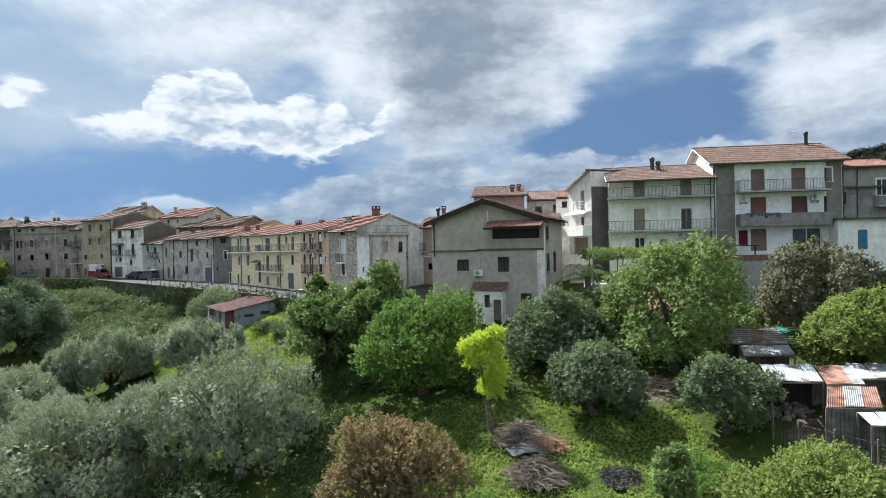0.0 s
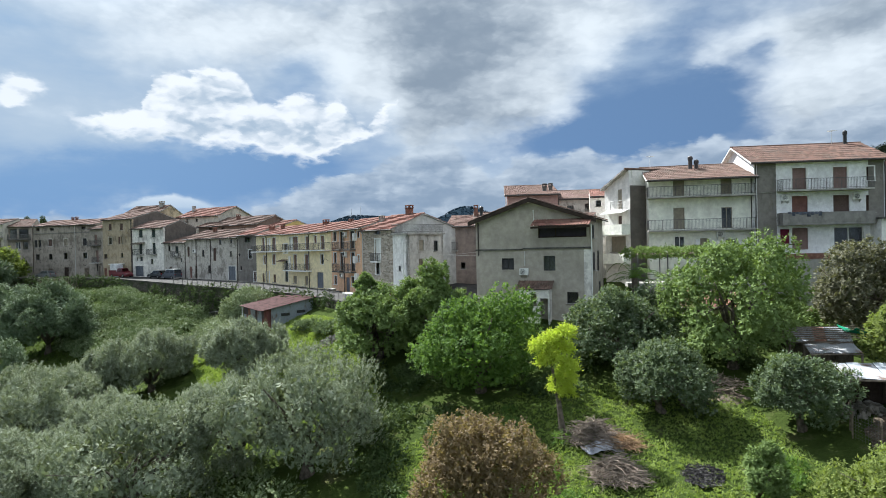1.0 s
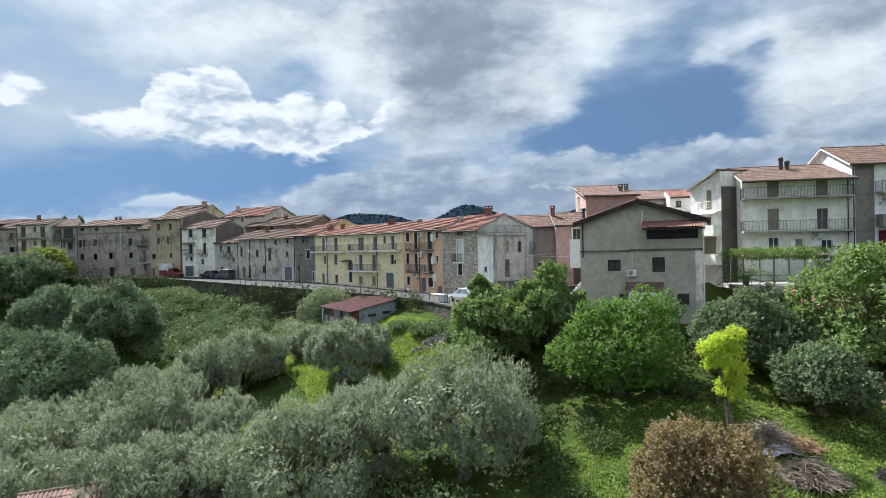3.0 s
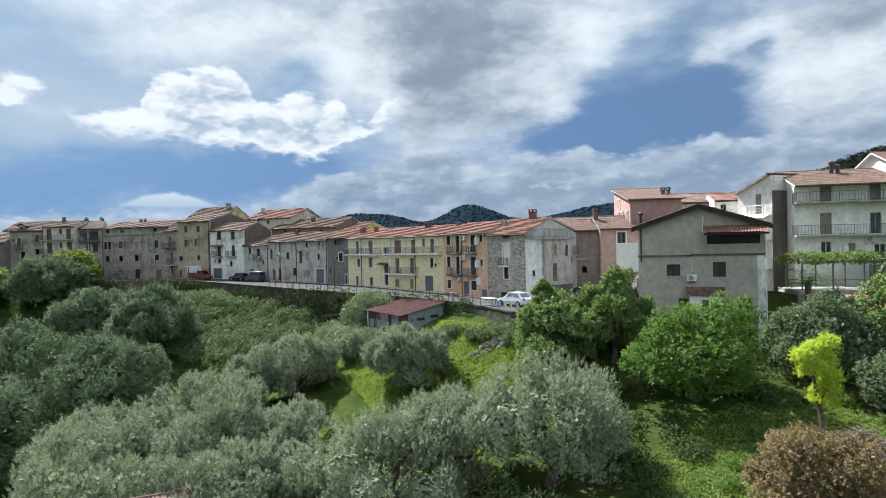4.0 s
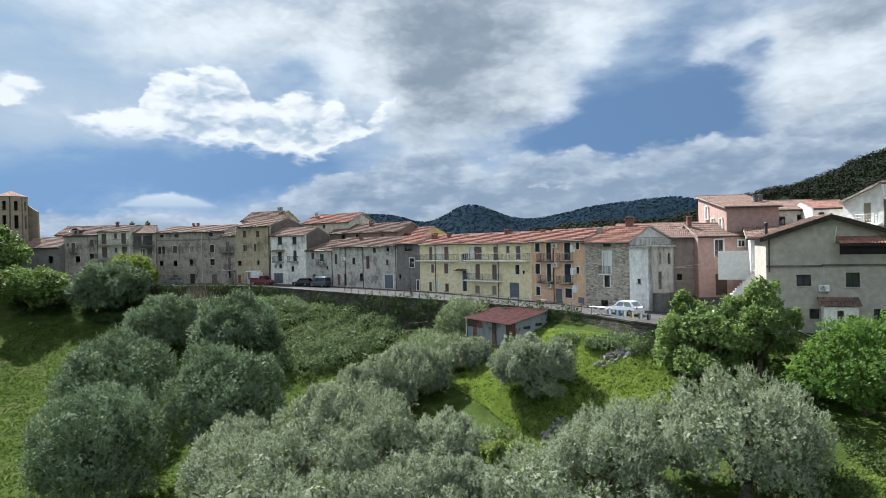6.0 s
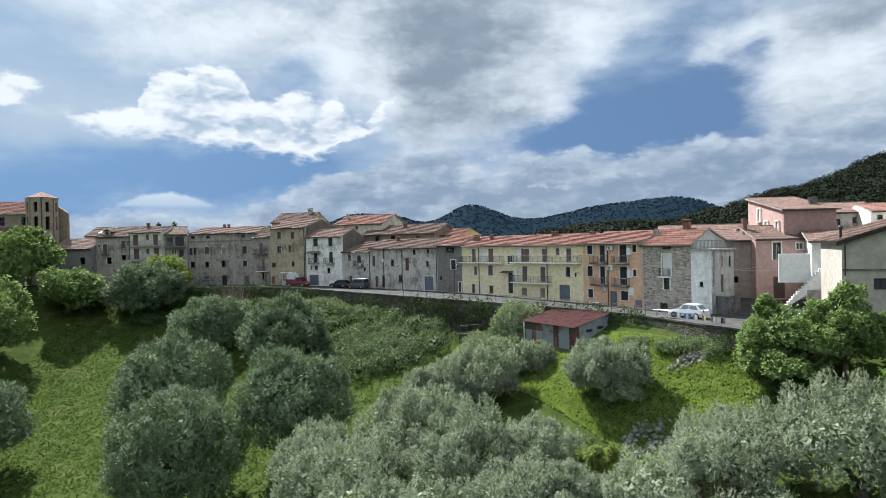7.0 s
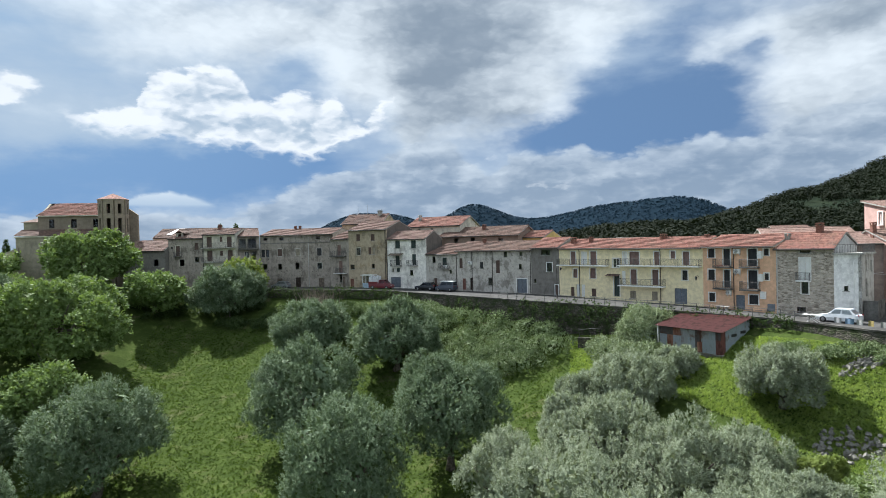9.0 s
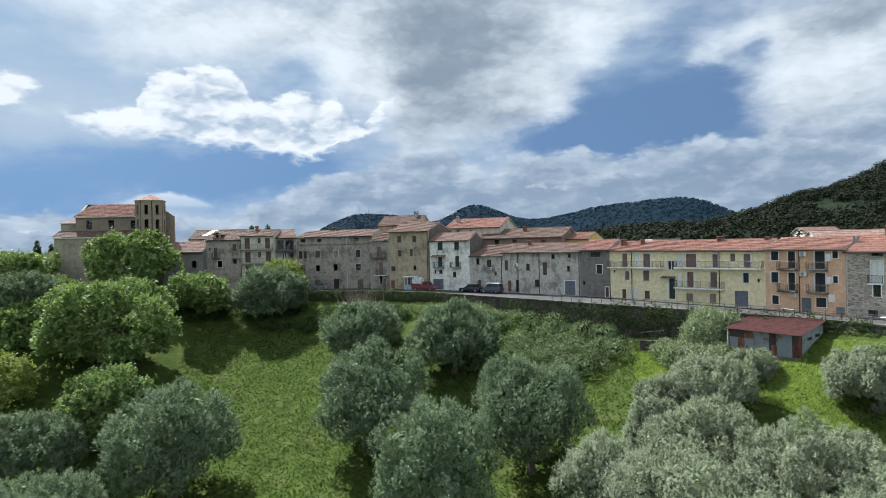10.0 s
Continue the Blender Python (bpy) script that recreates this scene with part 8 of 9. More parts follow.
car(pose(-6.4, 53.6, rz(-6.4, 53.6), 0, 0, 20), WHITE_CAR, "white car parked beside the grey house", 4.0)
car(pose(-3.6, 49.3, rz(-3.6, 49.3), 0, 0, 80), WHITE_CAR, "white van-like car parked under the walnut", 4.2, 1.75, 1.8, 1.0)

# blue kiosk in front of the tan house
T = thing("kiosk", "small light-blue glazed kiosk with a flat roof", "kiosk", house_pose((-68.6, 116.2), (-66.3, 115.1), 5.4))
part("body", Geo().box(0, 2.2, 0, 1.6, -0.1, 0.9), plain("light_blue_paint", (0.35, 0.45, 0.52), 0.6), T)
for x in (0.0, 0.71, 1.43, 2.12):
    part("post", Geo().box(x, x + 0.08, 0, 0.08, 0.9, 2.4), WHITE_PAINT, T)
p = part("pane", Geo().box(0.08, 2.12, 0.03, 0.04, 0.9, 2.4), GLASS, T)
part("back", Geo().box(0, 2.2, 1.5, 1.6, 0.9, 2.4), plain("pale_blue_board", (0.4, 0.47, 0.52), 0.7), T)
part("roof", Geo().slab(-0.25, 2.45, -0.3, 1.8, 2.4, 2.55, 0.03), WHITE_PAINT, T)

# ---- railing along the street wall ----
T = thing("street_railing", "thin grey iron railing along the street edge", "railing")
path = [p for p in edge if -47 < p[0] < -15]
g = Geo()
for (ax, ay), (bx, by) in zip(path[:-1], path[1:]):
    for h in (0.55, 0.85, 1.1):
        g.tube([(ax, ay, rz(ax, ay) + h), (bx, by, rz(bx, by) + h)], 0.022, 5, False)
part("rail", g, RAIL_METAL, T)
for ax, ay in path:
    part("post", Geo().box(ax - 0.03, ax + 0.03, ay - 0.03, ay + 0.03, rz(ax, ay) + 0.1, rz(ax, ay) + 1.14), RAIL_METAL, T)


def street_lamp(x, y, yaw, label):
    T = thing("street_lamp", label, "street lamp", pose(x, y, rz(x, y), 0, 0, yaw), "street lamps")
    part("pole", Geo().lathe((0, 0, 0), [(0.11, 0), (0.09, 0.8), (0.05, 0.9), (0.045, 4.6)], 10), PIPE_DARK, T)
    part("arm", Geo().tube([(0, 0, 4.5), (0, -0.3, 4.8), (0, -0.7, 4.75)], 0.025, 6), PIPE_DARK, T)
    part("lantern", Geo().lathe((0, -0.7, 4.3), [(0.08, 0), (0.16, 0.32), (0.2, 0.34), (0.05, 0.46)], 8), BLACK_SHUTTER, T)


street_lamp(-35.8, 92.4, 48, "dark iron street lamp before the yellow house")
for x, y, z, yaw in ((-19.4, 80.0, 8.4, -49), (-7.2, 70.6, 8.3, 55)):
    T = thing("wall_lantern", "black iron lantern on a scrolled wall bracket", "lantern", pose(x, y, z, 0, 0, yaw), "wall lanterns")
    part("bracket", Geo().tube([(0, 0, 0), (0, -0.35, 0.25), (0, -0.8, 0.2)], 0.025, 6), BLACK_SHUTTER, T)
    part("lantern", Geo().lathe((0, -0.8, -0.35), [(0.07, 0), (0.15, 0.34), (0.19, 0.36), (0.04, 0.52)], 8), BLACK_SHUTTER, T)

# white trestle, bench and washing at the street edge
def trestle(x, y, yaw):
    T = thing("folding_table", "white folding table with crossed legs by the railing", "table", pose(x, y, rz(x, y), 0, 0, yaw))
    part("tabletop", Geo().slab(-0.9, 0.9, -0.4, 0.4, 0.78, 0.83, 0.02), WHITE_PAINT, T)
    for s in (-0.35, 0.35):
        for k in (-1, 1):
            part("leg", Geo().tube([(-0.6 * k, s, 0.0), (0.6 * k, s, 0.78)], 0.025, 6), WHITE_PAINT, T)


trestle(-14.2, 64.2, -50)
T = thing("bench", "grey stone bench before the orange house", "bench", pose(-18.2, 76.0, rz(-18.2, 76.0), 0, 0, -55))
part("seat", Geo().slab(-0.8, 0.8, -0.25, 0.25, 0.40, 0.48, 0.02), CONCRETE, T)
for s in (-0.55, 0.55):
    part("leg", Geo().box(s - 0.08, s + 0.08, -0.2, 0.2, 0, 0.4), CONCRETE, T)
for i, (colour, w) in enumerate((((0.28, 0.28, 0.29), 0.7), ((0.13, 0.19, 0.27), 0.8), ((0.3, 0.3, 0.29), 0.6), ((0.3, 0.24, 0.1), 0.5), ((0.22, 0.22, 0.21), 0.6), ((0.05, 0.05, 0.06), 0.5))):
    s = i / 6
    x, y = -13.9 + 2.9 * s, 61.0 - 5.6 * s
    T = thing("washing", "cloth hung to dry on the street rail", "laundry", pose(x, y, rz(x, y), 0, 0, -63), "washing on the rail")
    g = Geo()
    k = 8
    for j in range(k + 1):
        a = j * w / k
        ya = -0.25 + 0.04 * math.sin(a * 9)
        g.v += [(a, ya, 0.42), (a, ya + 0.012, 0.42), (a, ya + 0.042, 0.95), (a, ya + 0.03, 0.95)]
    for j in range(k):
        q = 4 * j
        g.f += [(q, q + 4, q + 7, q + 3), (q + 1, q + 2, q + 6, q + 5), (q + 3, q + 7, q + 6, q + 2), (q, q + 1, q + 5, q + 4)]
    g.f += [(0, 3, 2, 1), (4 * k, 4 * k + 1, 4 * k + 2, 4 * k + 3)]
    part("cloth", g, plain("washing_cloth", colour, 0.9), T)

# ---- garden ----
def soil_patch(x, y, rx, ry, yaw, mat, label, seed):
    """Bare earth lying on the turf, with a ragged edge."""
    g, n = Geo(), 40
    for k in range(12):
        for j in range(n):
            a = j * math.tau / n
            r = k / 11 * (1 + 0.45 * noise.noise(Vector((math.cos(a) * 1.6, math.sin(a) * 1.6, seed))) + 0.2 * noise.noise(Vector((math.cos(a) * 6, math.sin(a) * 6, seed))))
            u, v = rx * r * math.cos(a), ry * r * math.sin(a)
            px, py = x + u * math.cos(yaw) - v * math.sin(yaw), y + u * math.sin(yaw) + v * math.cos(yaw)
            g.v.append((px, py, float(ground_z(px, py)) + 0.10 + 0.07 * noise.noise(Vector((px * 2, py * 2, 1))) - 0.25 * (k / 11) ** 3))
    g.f = [(k * n + j, (k + 1) * n + j, (k + 1) * n + (j + 1) % n, k * n + (j + 1) % n) for k in range(11) for j in range(n)]
    tagged(part("bare_soil", g, mat, smooth=True), label, "soil", kind="structure")


SOIL, n, b, co = material("trodden_soil", 0.95)
lumps, crumbs = n.noise(co, 1.2, 6.0, 0.65).outputs[0], n.noise(co, 14.0, 4.0, 0.7).outputs[0]
c = n.mix(n.ramp(lumps, 0.35, 0.65, 0, 1), (0.060, 0.046, 0.034), (0.150, 0.122, 0.092))
c = n.mix(n.ramp(crumbs, 0.58, 0.68, 0, 0.8), c, (0.28, 0.25, 0.20))
n.put(b.inputs["Base Color"], n.mix(n.ramp(n.noise(co, 3.0, 5.0, 0.7).outputs[0], 0.55, 0.63, 0, 0.9), c, (0.06, 0.085, 0.022)))
relief(n, b, n.math("ADD", lumps, crumbs), 0.08, 0.9)
soil_patch(19.0, 29.2, 2.6, 4.2, -0.35, SOIL, "dark trodden earth of the animal pen", 1.0)
soil_patch(12.5, 37.4, 1.5, 2.6, 0.8, SOIL, "bare brown earth between the garden trees", 3.0)
def gz_at(x, y):
    return float(ground_z(x, y))


def brush_pile(name, label, x, y, r, n, mat, h=0.9, seed=1):
    rg = np.random.default_rng(seed)
    g = Geo()
    for _ in range(n):
        a, d = rg.uniform(0, math.tau), r * rg.uniform(0, 1) ** 0.7
        p = Vector((math.cos(a) * d, math.sin(a) * d, h * (1 - d / r) * rg.uniform(0.2, 1) + 0.03))
        b2 = rg.uniform(0, math.tau)
        q = p + Vector((math.cos(b2), math.sin(b2), rg.uniform(-0.15, 0.35))) * rg.uniform(0.4, 1.1)
        q.z = max(q.z, 0.02)
        g.tube([p, (p + q) / 2 + Vector((0, 0, 0.06)), q], [0.022, 0.017, 0.007], 4, False)
    ob = part(name, g, mat)
    ob.matrix_basis = pose(x, y, gz_at(x, y))
    return tagged(ob, label, "brushwood", kind="stuff")


STRAW = plain("dry_straw", (0.30, 0.20, 0.115), 0.95, 0, 0.35, 6)
brush_pile("brush_pile", "ring of grey dry twigs round a covered heap", 4.2, 33.4, 1.6, 1000, TWIG, 1.2, 1)
brush_pile("brush_pile", "pile of cut brown branches on the grass", 4.3, 29.6, 1.3, 900, TWIG, 1.2, 2)
brush_pile("hay_heap", "small heap of brown hay", 5.6, 32.5, 0.75, 380, STRAW, 0.6, 3)
brush_pile("brush_pile", "scattered dead branches by the sheds", 13.4, 38.6, 1.8, 260, TWIG, 0.5, 4)
g = Geo()
N = 22
for i in range(N + 1):
    for j in range(N + 1):
        u, v = i / N * 2 - 1, j / N * 2 - 1
        g.v.append((u * 1.0, v * 0.6, 0.08 + 0.42 * max(0, 1 - u * u - v * v * 0.7) + 0.10 * noise.noise(Vector((u * 4, v * 5, 0.3))) + 0.05 * noise.noise(Vector((u * 11, v * 9, 4)))))
g.f = [(i * (N + 1) + j, (i + 1) * (N + 1) + j, (i + 1) * (N + 1) + j + 1, i * (N + 1) + j + 1) for i in range(N) for j in range(N)]
ob = part("plastic_sheet", g, plain("pale_sheet", (0.46, 0.47, 0.52), 0.5, 0, 0.25, 2))
ob.matrix_basis = pose(4.3, 32.3, gz_at(4.3, 32.3), 0, 0, 10)
ob.modifiers.new("thickness", "SOLIDIFY").thickness = 0.02
tagged(ob, "crumpled pale grey plastic sheet over a heap", "plastic sheet")
ASH, n, b, co = material("ash_and_charcoal", 0.95)
spots = n.noise(co, 7.0, 6.0, 0.7).outputs[0]
n.put(b.inputs["Base Color"], n.mix(n.ramp(spots, 0.5, 0.68, 0, 1), (0.018, 0.017, 0.017), (0.16, 0.155, 0.15)))
relief(n, b, spots, 0.08, 1.0)
g = Geo()
for k in range(9):
    for j in range(28):
        r, a = 1.02 * k / 8 * (1 + 0.08 * math.sin(j * 1.7) + 0.06 * math.sin(j * 3.1)), j * math.tau / 28
        x, y = 8.4 + r * math.cos(a), 29.1 + r * math.sin(a)
        g.v.append((x, y, gz_at(x, y) + 0.15 - 0.08 * k / 8 + 0.06 * noise.noise(Vector((x * 3, y * 3, 0)))))
g.f = [(k * 28 + j, (k + 1) * 28 + j, (k + 1) * 28 + (j + 1) % 28, k * 28 + (j + 1) % 28) for k in range(8) for j in range(28)]
tagged(part("fire_pit", g, ASH), "round black patch of charcoal and ash", "fire pit")
g = Geo()
for i in range(240):
    a, d = random.uniform(0, math.tau), 0.95 * random.random() ** 0.5
    x, y = 8.4 + d * math.cos(a), 29.1 + d * math.sin(a)
    z, b2 = gz_at(x, y) + 0.15, random.uniform(0, math.tau)
    g.tube([(x, y, z), (x + 0.2 * math.cos(b2), y + 0.2 * math.sin(b2), z + random.uniform(0, 0.07))], 0.014, 4)
tagged(part("charred_sticks", g, ASH), "charred sticks lying in the ash", "charred wood", kind="stuff")
for i in range(9):
    L = random.uniform(0.9, 1.5)
    ob = part("log", Geo().tube([(-L / 2, 0, 0), (0, 0.02, 0.01), (L / 2, 0, 0)], [0.07, 0.075, 0.06], 8), BARK)
    x, y = 10.3 + 0.16 * i, 36.1 + random.uniform(-0.25, 0.25)
    ob.matrix_basis = pose(x, y, gz_at(x, y) + 0.09 + 0.11 * (i % 3), random.uniform(-6, 6), 0, random.uniform(50, 110))
    tagged(ob, "short cut log lying by the dark tree", "log", "cut logs")
ob = part("slab_path", Geo().hexa([(12.2, 30.4, -1.55), (12.6, 30.7, -1.5), (14.3, 28.4, -1.7), (13.9, 28.1, -1.75), (12.2, 30.4, -1.3), (12.6, 30.7, -1.25), (14.3, 28.4, -1.45), (13.9, 28.1, -1.5)]), CONCRETE)
tagged(ob, "pale concrete slab strip on the grass", "path", kind="structure")


def stone_heap(x, y, r, n, label, seed, size=(0.12, 0.3), stretch=1.0):
    rg = np.random.default_rng(seed)
    T = thing("stone_heap", label, "stones", pose(x, y, gz_at(x, y)))
    for _ in range(n):
        s = rg.uniform(*size)
        g = Geo()
        d = [(1, 0, 0), (-1, 0, 0), (0, 1, 0), (0, -1, 0), (0, 0, 1), (0, 0, -1), (0.7, 0.7, 0.5), (-0.7, 0.7, 0.5), (0.7, -0.7, 0.5), (-0.7, -0.7, 0.5)]
        pts = [Vector(q) * s * rg.uniform(0.75, 1.2) for q in d]
        bm = bmesh.new()
        for q in pts:
            bm.verts.new(q)
        bmesh.ops.convex_hull(bm, input=bm.verts)
        me = bpy.data.meshes.new("stone")
        bm.to_mesh(me)
        bm.free()
        ob = part("stone", me, STONES, T)
        a, q = rg.uniform(0, math.tau), r * rg.uniform(0, 1) ** 0.6
        px, py = math.cos(a) * q * stretch, math.sin(a) * q
        ob.matrix_basis = pose(px, py, gz_at(x + px, y + py) - gz_at(x, y) + s * 0.5 + 0.25 * (1 - q / r) * rg.uniform(0, 1), *rg.uniform(0, 360, 3))


soil_patch(-18.9, 47.6, 2.0, 4.2, 0.35, SOIL, "bare stony earth of the dry gully", 5.0)
STONES = plain("grey_field_stone", (0.20, 0.19, 0.165), 0.95, 0, 0.3, 3, 0.01)
stone_heap(18.6, 32.4, 0.8, 60, "heap of pale field stones before the sheds", 5, (0.1, 0.24), 1.6)
stone_heap(-14.0, 56.4, 0.85, 130, "tumbled dry-stone wall below the street", 6, (0.12, 0.26), 3.2)
stone_heap(-20.5, 49.5, 2.4, 90, "loose stones in the dry gully", 7, (0.12, 0.32), 1.2)
stone_heap(-18.0, 46.0, 1.8, 50, "loose stones lower in the dry gully", 8, (0.12, 0.3), 1.0)


# sheds of corrugated sheets
def shelter(label, corners, mats, posts=True, walls=(), name="shelter", drop=2.2):
    """A lean-to: a roof of lapped corrugated sheets between four corners (far left, far right, near right, near left), on posts."""
    a, b2, c, d = [Vector(q) for q in corners]
    o = (a + b2 + c + d) / 4
    foot = gz_at(o.x, o.y)
    T = thing(name, label, "shed", pose(o.x, o.y, foot))
    org = Vector((o.x, o.y, foot))
    n = max(2, round((b2 - a).length / 0.75))
    for i in range(n):
        p, q = d.lerp(c, i / n), a.lerp(b2, i / n)
        w = (c - d).length / n
        g = corrugated(Geo(), p - org + Vector((0, 0, 0.03 * (i % 2))), c - d, q - p, w * 1.06, (q - p).length, 0.1, 0.02)
        part("roof_sheet", g, mats[i % len(mats)], T)
    if posts:
        for p in (a, b2, c, d):
            part("post", Geo().tube([(p.x - o.x, p.y - o.y, gz_at(p.x, p.y) - foot - 0.3), (p.x - o.x, p.y - o.y, p.z - foot - 0.03)], 0.06, 7), TIMBER, T)
        part("beam", Geo().tube([c - org - Vector((0, 0, 0.07)), d - org - Vector((0, 0, 0.07))], 0.05, 6), TIMBER, T)
    for p, q, mat in walls:
        p, q = corners[p], corners[q]
        P, Q = Vector((p[0] - o.x, p[1] - o.y, 0)), Vector((q[0] - o.x, q[1] - o.y, 0))
        k = max(2, round((Q - P).length / 0.2))
        for i in range(k):
            s, e = P.lerp(Q, i / k), P.lerp(Q, (i + 0.9) / k)
            top = (p[2] + (q[2] - p[2]) * i / k) - foot - 0.1
            nr = Vector((-(Q - P).y, (Q - P).x, 0)).normalized() * 0.03
            g = Geo().hexa([s - nr + Vector((0, 0, -0.4)), e - nr + Vector((0, 0, -0.4)), e + nr + Vector((0, 0, -0.4)), s + nr + Vector((0, 0, -0.4)),
                    s - nr + Vector((0, 0, top)), e - nr + Vector((0, 0, top)), e + nr + Vector((0, 0, top)), s + nr + Vector((0, 0, top))])
            part("board", g, mat, T)
    return T


shelter("long shed under grey and rusty sheets weighted with poles", [(19.0, 40.3, 4.1), (22.8, 39.8, 4.1), (21.3, 37.2, 3.6), (17.7, 37.7, 3.6)], [TIN_PALE, TIN_PALE, TIN_RUST], walls=((0, 1, TIMBER), (1, 2, TIMBER)))
shelter("shed with a flat pale board roof", [(18.5, 37.5, 3.45), (21.3, 37.2, 3.45), (20.8, 35.6, 3.15), (17.9, 35.9, 3.15)], [TIN_PALE], walls=((0, 1, TIMBER),))
shelter("lean-to under silvery corrugated sheets", [(17.5, 33.3, 3.1), (20.2, 32.9, 3.1), (19.3, 30.6, 2.7), (16.9, 31.0, 2.7)], [TIN_PALE, TIN_BLUE], walls=((0, 1, DARK_TIMBER),))
shelter("shed under rusted corrugated sheets", [(20.3, 32.9, 3.05), (22.3, 32.7, 3.05), (21.3, 30.4, 2.6), (19.45, 30.5, 2.6)], [TIN_RUST, TIN_RUST, TIN_PALE], walls=((0, 1, TIMBER),))
shelter("low shed under rusty sheets and loose tiles", [(19.4, 30.4, 2.5), (21.6, 30.2, 2.5), (20.5, 28.1, 2.05), (18.0, 28.3, 2.05)], [TIN_RUST, TIN_PALE, TIN_RUST], walls=((2, 3, DARK_CONCRETE), (3, 0, TIMBER)))
shelter("wire run with a pale sheet roof", [(19.2, 27.9, 1.9), (21.4, 27.6, 1.9), (20.9, 26.4, 1.65), (19.0, 26.7, 1.65)], [TIN_BLUE])
shelter("far shed with grey sheets", [(22.4, 33.4, 3.05), (25.6, 32.6, 3.05), (24.4, 30.6, 2.75), (21.5, 31.0, 2.75)], [TIN_BLUE, TIN_PALE], walls=((0, 1, TIMBER),))
for i in range(7):
    ob = part("pole", Geo().tube([(17.5, 37.9 + i * 0.36, 3.72 + i * 0.07), (23.2, 37.5 + i * 0.36, 3.75 + i * 0.07)], 0.035, 6), TIMBER)
    tagged(ob, "long wooden pole lying across the shed roof", "pole", "poles on the shed roof")
g = Geo()
for i in range(15):
    for j in range(9):
        u, v = i / 14, j / 8
        g.v.append((21.9 + 2.2 * u, 39.6 - 1.9 * v - 0.6 * u, 4.35 - 1.0 * u - 0.35 * math.sin(math.pi * v) * (1 - u) + 0.1 * noise.noise(Vector((u * 5, v * 5, 2)))))
g.f = [(i * 9 + j, (i + 1) * 9 + j, (i + 1) * 9 + j + 1, i * 9 + j + 1) for i in range(14) for j in range(8)]
ob = part("shade_net", g, plain("green_netting", (0.01, 0.26, 0.13), 0.6))
ob.modifiers.new("thickness", "SOLIDIFY").thickness = 0.015
tagged(ob, "bright green shade net draped over the shed", "netting")
# wire fence of the pen
T = thing("wire_fence", "rusty wire fence on thin posts round the pen", "fence")
fence = [(16.6, 30.4), (17.0, 28.9), (17.9, 27.6), (18.9, 26.2), (19.4, 24.8)]
g = Geo()
for (ax, ay), (bx, by) in zip(fence[:-1], fence[1:]):
    za, zb = gz_at(ax, ay), gz_at(bx, by)
    for i in range(9):
        g.tube([(ax, ay, za + 0.1 + i * 0.16), (bx, by, zb + 0.1 + i * 0.16)], 0.006, 4, False)
    for i in range(9):
        s = i / 9
        x, y, z = ax + (bx - ax) * s, ay + (by - ay) * s, za + (zb - za) * s
        g.tube([(x, y, z), (x, y, z + 1.4)], 0.006, 4, False)
part("wire_mesh", g, RAIL_METAL, T)
for x, y in fence:
    part("post", Geo().tube([(x, y, gz_at(x, y) - 0.2), (x, y, gz_at(x, y) + 1.55)], 0.04, 6), TIMBER, T)

# ---- below the balcony house: pergola, palm, small tiled roof ----
T = thing("pergola", "vine-covered pergola on thin posts over a terrace", "pergola", pose(13.6, 54.2, 6.2, 0, 0, -8))
part("terrace_floor", Geo().slab(-0.5, 8.4, -0.3, 4.2, -0.4, 0.0, 0.02), CONCRETE, T)
part("terrace_wall", Geo().box(-0.5, 8.4, -0.25, 0.0, -4.4, -0.4), TER, T)
for x in (0.0, 2.6, 5.2, 7.8):
    for y in (0.1, 3.4):
        part("post", Geo().box(x - 0.05, x + 0.05, y - 0.05, y + 0.05, 0, 2.7), RAIL_METAL, T)
for x in np.arange(0, 8.0, 0.65):
    part("beam", Geo().box(x - 0.04, x + 0.04, -0.2, 3.7, 2.7, 2.8), TIMBER, T)
rg = np.random.default_rng(21)
c = np.stack([rg.uniform(-0.3, 8.1, 70), rg.uniform(-0.3, 3.7, 70), rg.uniform(2.7, 3.0, 70)], -1)
s = np.tile(np.array([[0.55, 0.55, 0.3]]), (70, 1)) * rg.uniform(0.7, 1.2, (70, 1))
part("vine", bulk("vine", sprays(rg, c, s, 1800, 6, 0.35, 0.2, 0.14, 0.1, True, low=-0.9), 4), WALNUT, T)
part("railing", Geo().box(-0.4, 8.3, -0.2, -0.17, 0.9, 0.95).box(-0.4, 8.3, -0.2, -0.17, 0.45, 0.48), RAIL_METAL, T)
px, py = 12.4, 51.5
T = thing("palm", "small palm with arching fronds beside the grey house", "palm", pose(px, py, gz_at(px, py)))
top = 7.0 - gz_at(px, py)
part("trunk", Geo().tube([(0, 0, -0.3), (0.05, 0, top * 0.5), (0, 0, top)], [0.28, 0.24, 0.26], 10), BARK, T)
for k in range(18):
    a, lift = k * 2.4, 0.5 + 0.5 * math.sin(k * 1.3)
    g, prev = Geo(), None
    L = 2.6
    spine = [Vector((math.cos(a) * L * u, math.sin(a) * L * u, top + lift * 1.5 * math.sin(u * 2.2) * 1.1 - 0.9 * u * u)) for u in np.linspace(0, 1, 10)]
    side = Vector((-math.sin(a), math.cos(a), 0))
    for i in range(9):
        for q in (0.0, 0.5):
            p = spine[i].lerp(spine[i + 1], q)
            ln = 0.5 * (1 - i / 11)
            for s in (-1, 1):
                g.poly(p, p + (spine[i + 1] - spine[i]).normalized() * 0.06, p + side * s * ln + (spine[i + 1] - spine[i]).normalized() * 0.25 + Vector((0, 0, -0.12)))
    g.tube(spine, 0.018, 4, False)
    part("frond", g, BRIGHT, T)
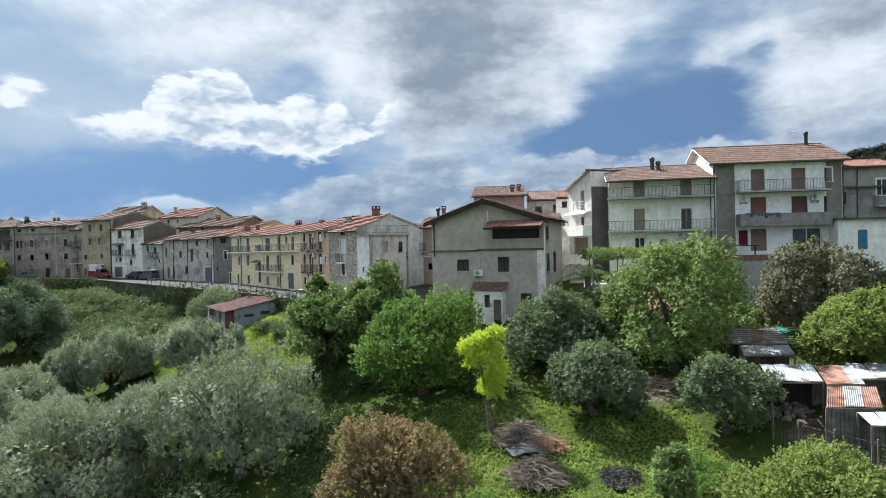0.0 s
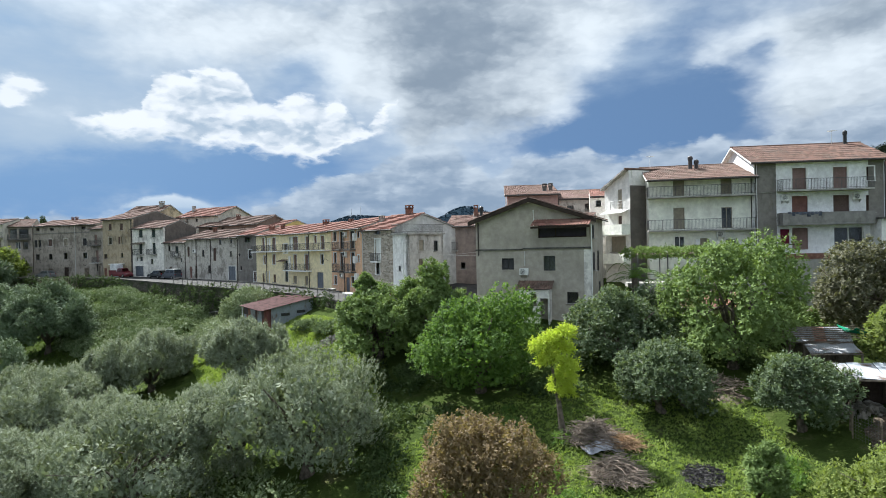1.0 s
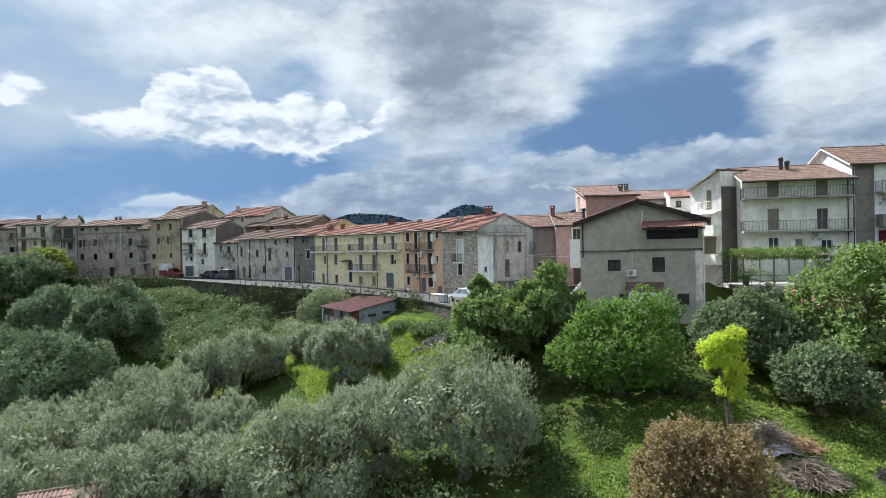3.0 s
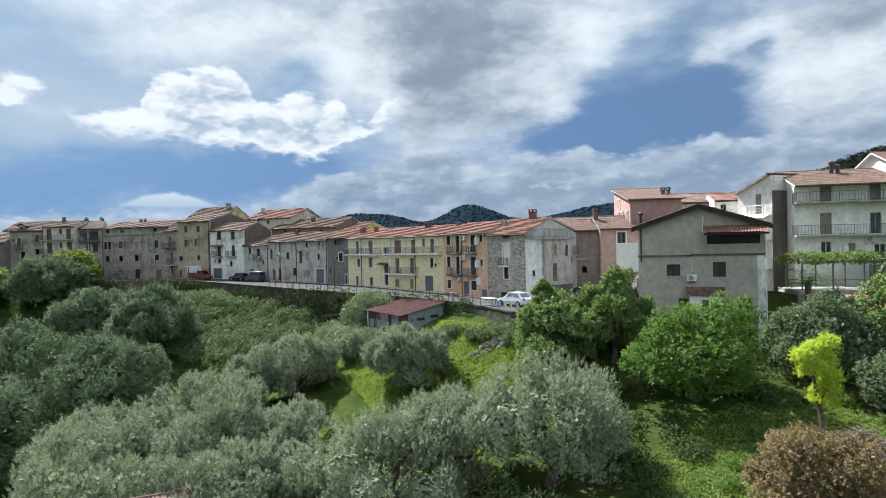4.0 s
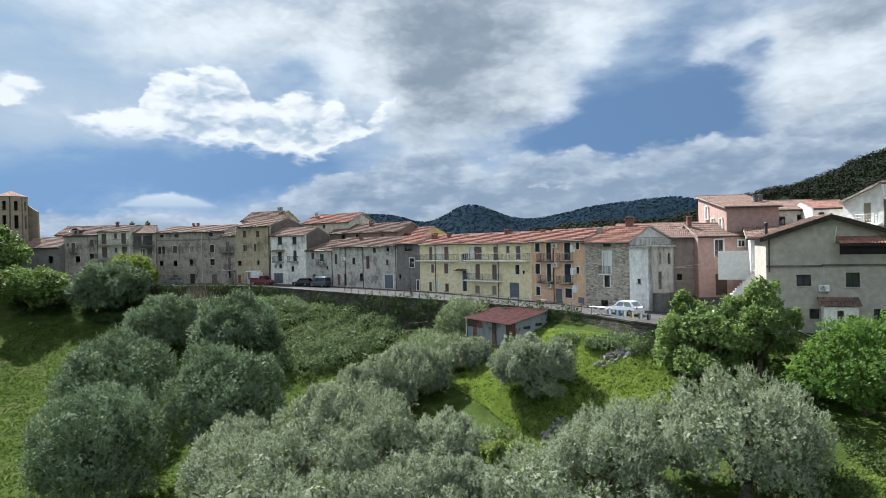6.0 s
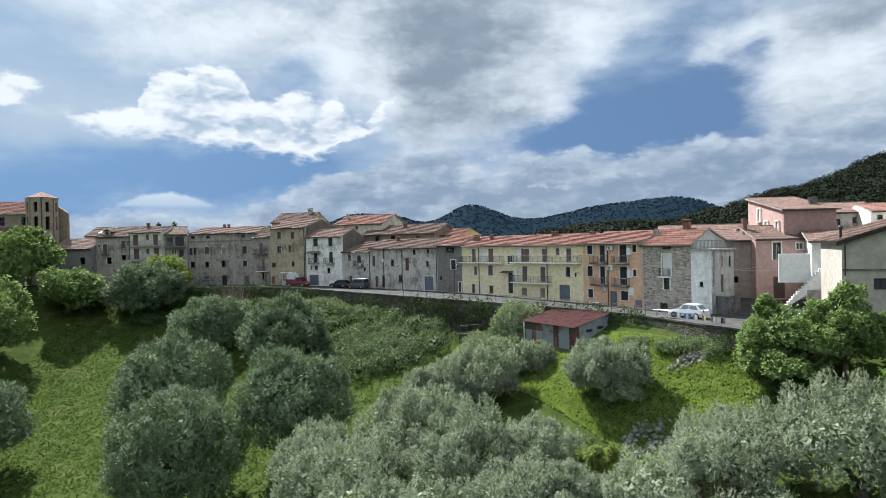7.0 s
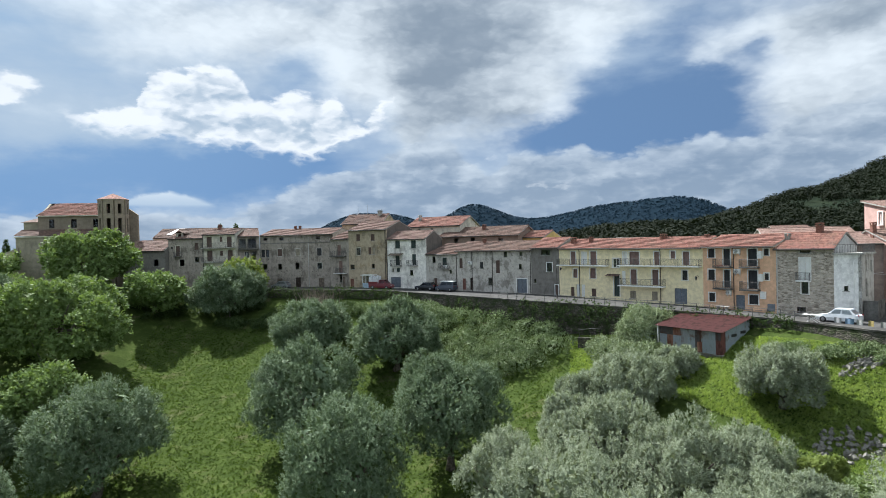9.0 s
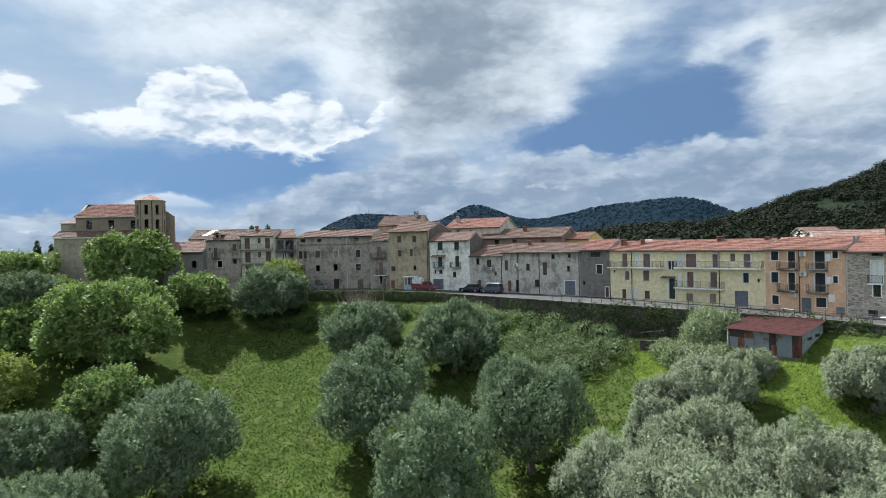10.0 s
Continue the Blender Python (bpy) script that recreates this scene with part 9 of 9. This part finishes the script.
T = house("small outbuilding with a red tiled roof among the trees", (15.2, 48.0), (19.4, 47.2), 2.0, 4.7, 3.2, GREY_RENDER, RED_TILE, [("dark", 1.4, 2.4, 3.0, 4.2, None, BLACK_SHUTTER)], roof_type="up", rise=1.1, over=0.3, name="outbuilding", side_over=0.3)
T = house("half-hidden stone hut with a faded tile roof among the olives", (-36.7, 31.0), (-33.0, 32.6), -9.0, -4.7, 3.6, STONE, PINK_TILE, [("dark", 1.5, 2.3, -7.2, -5.9, None, BLACK_SHUTTER)], roof_type="up", rise=1.0, over=0.3, name="hut", side_over=0.3)
# low wall and pipe frame below the street
T = thing("low_wall", "low mossy block wall with a rusty pipe frame", "wall", pose(-33.6, 79.0, gz_at(-33.6, 79.0), 0, 0, -25))
part("wall", Geo().slab(-2.2, 2.6, -0.2, 0.2, -0.8, 1.1, 0.03), RUBBLE_WALL, T)
part("pipe_frame", Geo().tube([(-2.0, 0, 1.1), (-2.0, 0, 2.1), (0.8, 0.2, 2.4)], 0.04, 6), RAIL_METAL, T)
# masts on the far hill
for x, h in ((-449, 34), (-404, 46)):
    z = float(ground_z(x, 2950))
    T = thing("radio_mast", "slender lattice mast on the distant hilltop", "mast", pose(x, 2950, z), "radio masts")
    part("mast", Geo().tube([(0, 0, -4), (0, 0, h)], [1.1, 0.7], 6), PIPE_LIGHT, T)
# cable across the grey house and line between houses
T = thing("cable", "thin overhead cables between the houses", "cable")
for a, b2 in (((-9.2, 68.0, 9.6), (4.0, 70.0, 8.8)), ((-9.2, 68.0, 9.2), (0.5, 71.5, 9.3)), ((-1.2, 54.8, 5.6), (2.2, 51.0, 3.0))):
    a, b2 = Vector(a), Vector(b2)
    part("wire", Geo().tube([a.lerp(b2, i / 8) - Vector((0, 0, 0.25 * math.sin(math.pi * i / 8))) for i in range(9)], 0.015, 4, False), PIPE_LIGHT, T)
# cypresses and garden trees beyond the church
for i, (x, y, h) in enumerate(((-161, 150, 8.5), (-157.5, 150, 7.5), (-154.5, 152, 6.5), (-104, 150, 6), (-106.5, 151, 5), (-108, 150, 6))):
    rg = np.random.default_rng(400 + i)
    zb = 8.0 if x < -140 else 13.2
    T = thing("cypress", "narrow dark cypress behind the roofs", "tree", pose(x, y, float(ground_z(x, y))), "cypresses")
    zb -= float(ground_z(x, y))
    part("trunk", Geo().tube([(0, 0, -0.5), (0, 0, zb + 1)], 0.15, 6), BARK, T)
    c = np.array([(0, 0, zb + h * u) for u in np.linspace(0.1, 0.9, 7)])
    s = np.array([(r, r, h * 0.12) for r in (0.8, 1.0, 1.0, 0.9, 0.75, 0.55, 0.3)])
    part("crown", bulk("crown", sprays(rg, c, s, 900, 5, 0.5, 0.5, 0.2, 0.7, True, low=-0.8), 4), IVY, T)
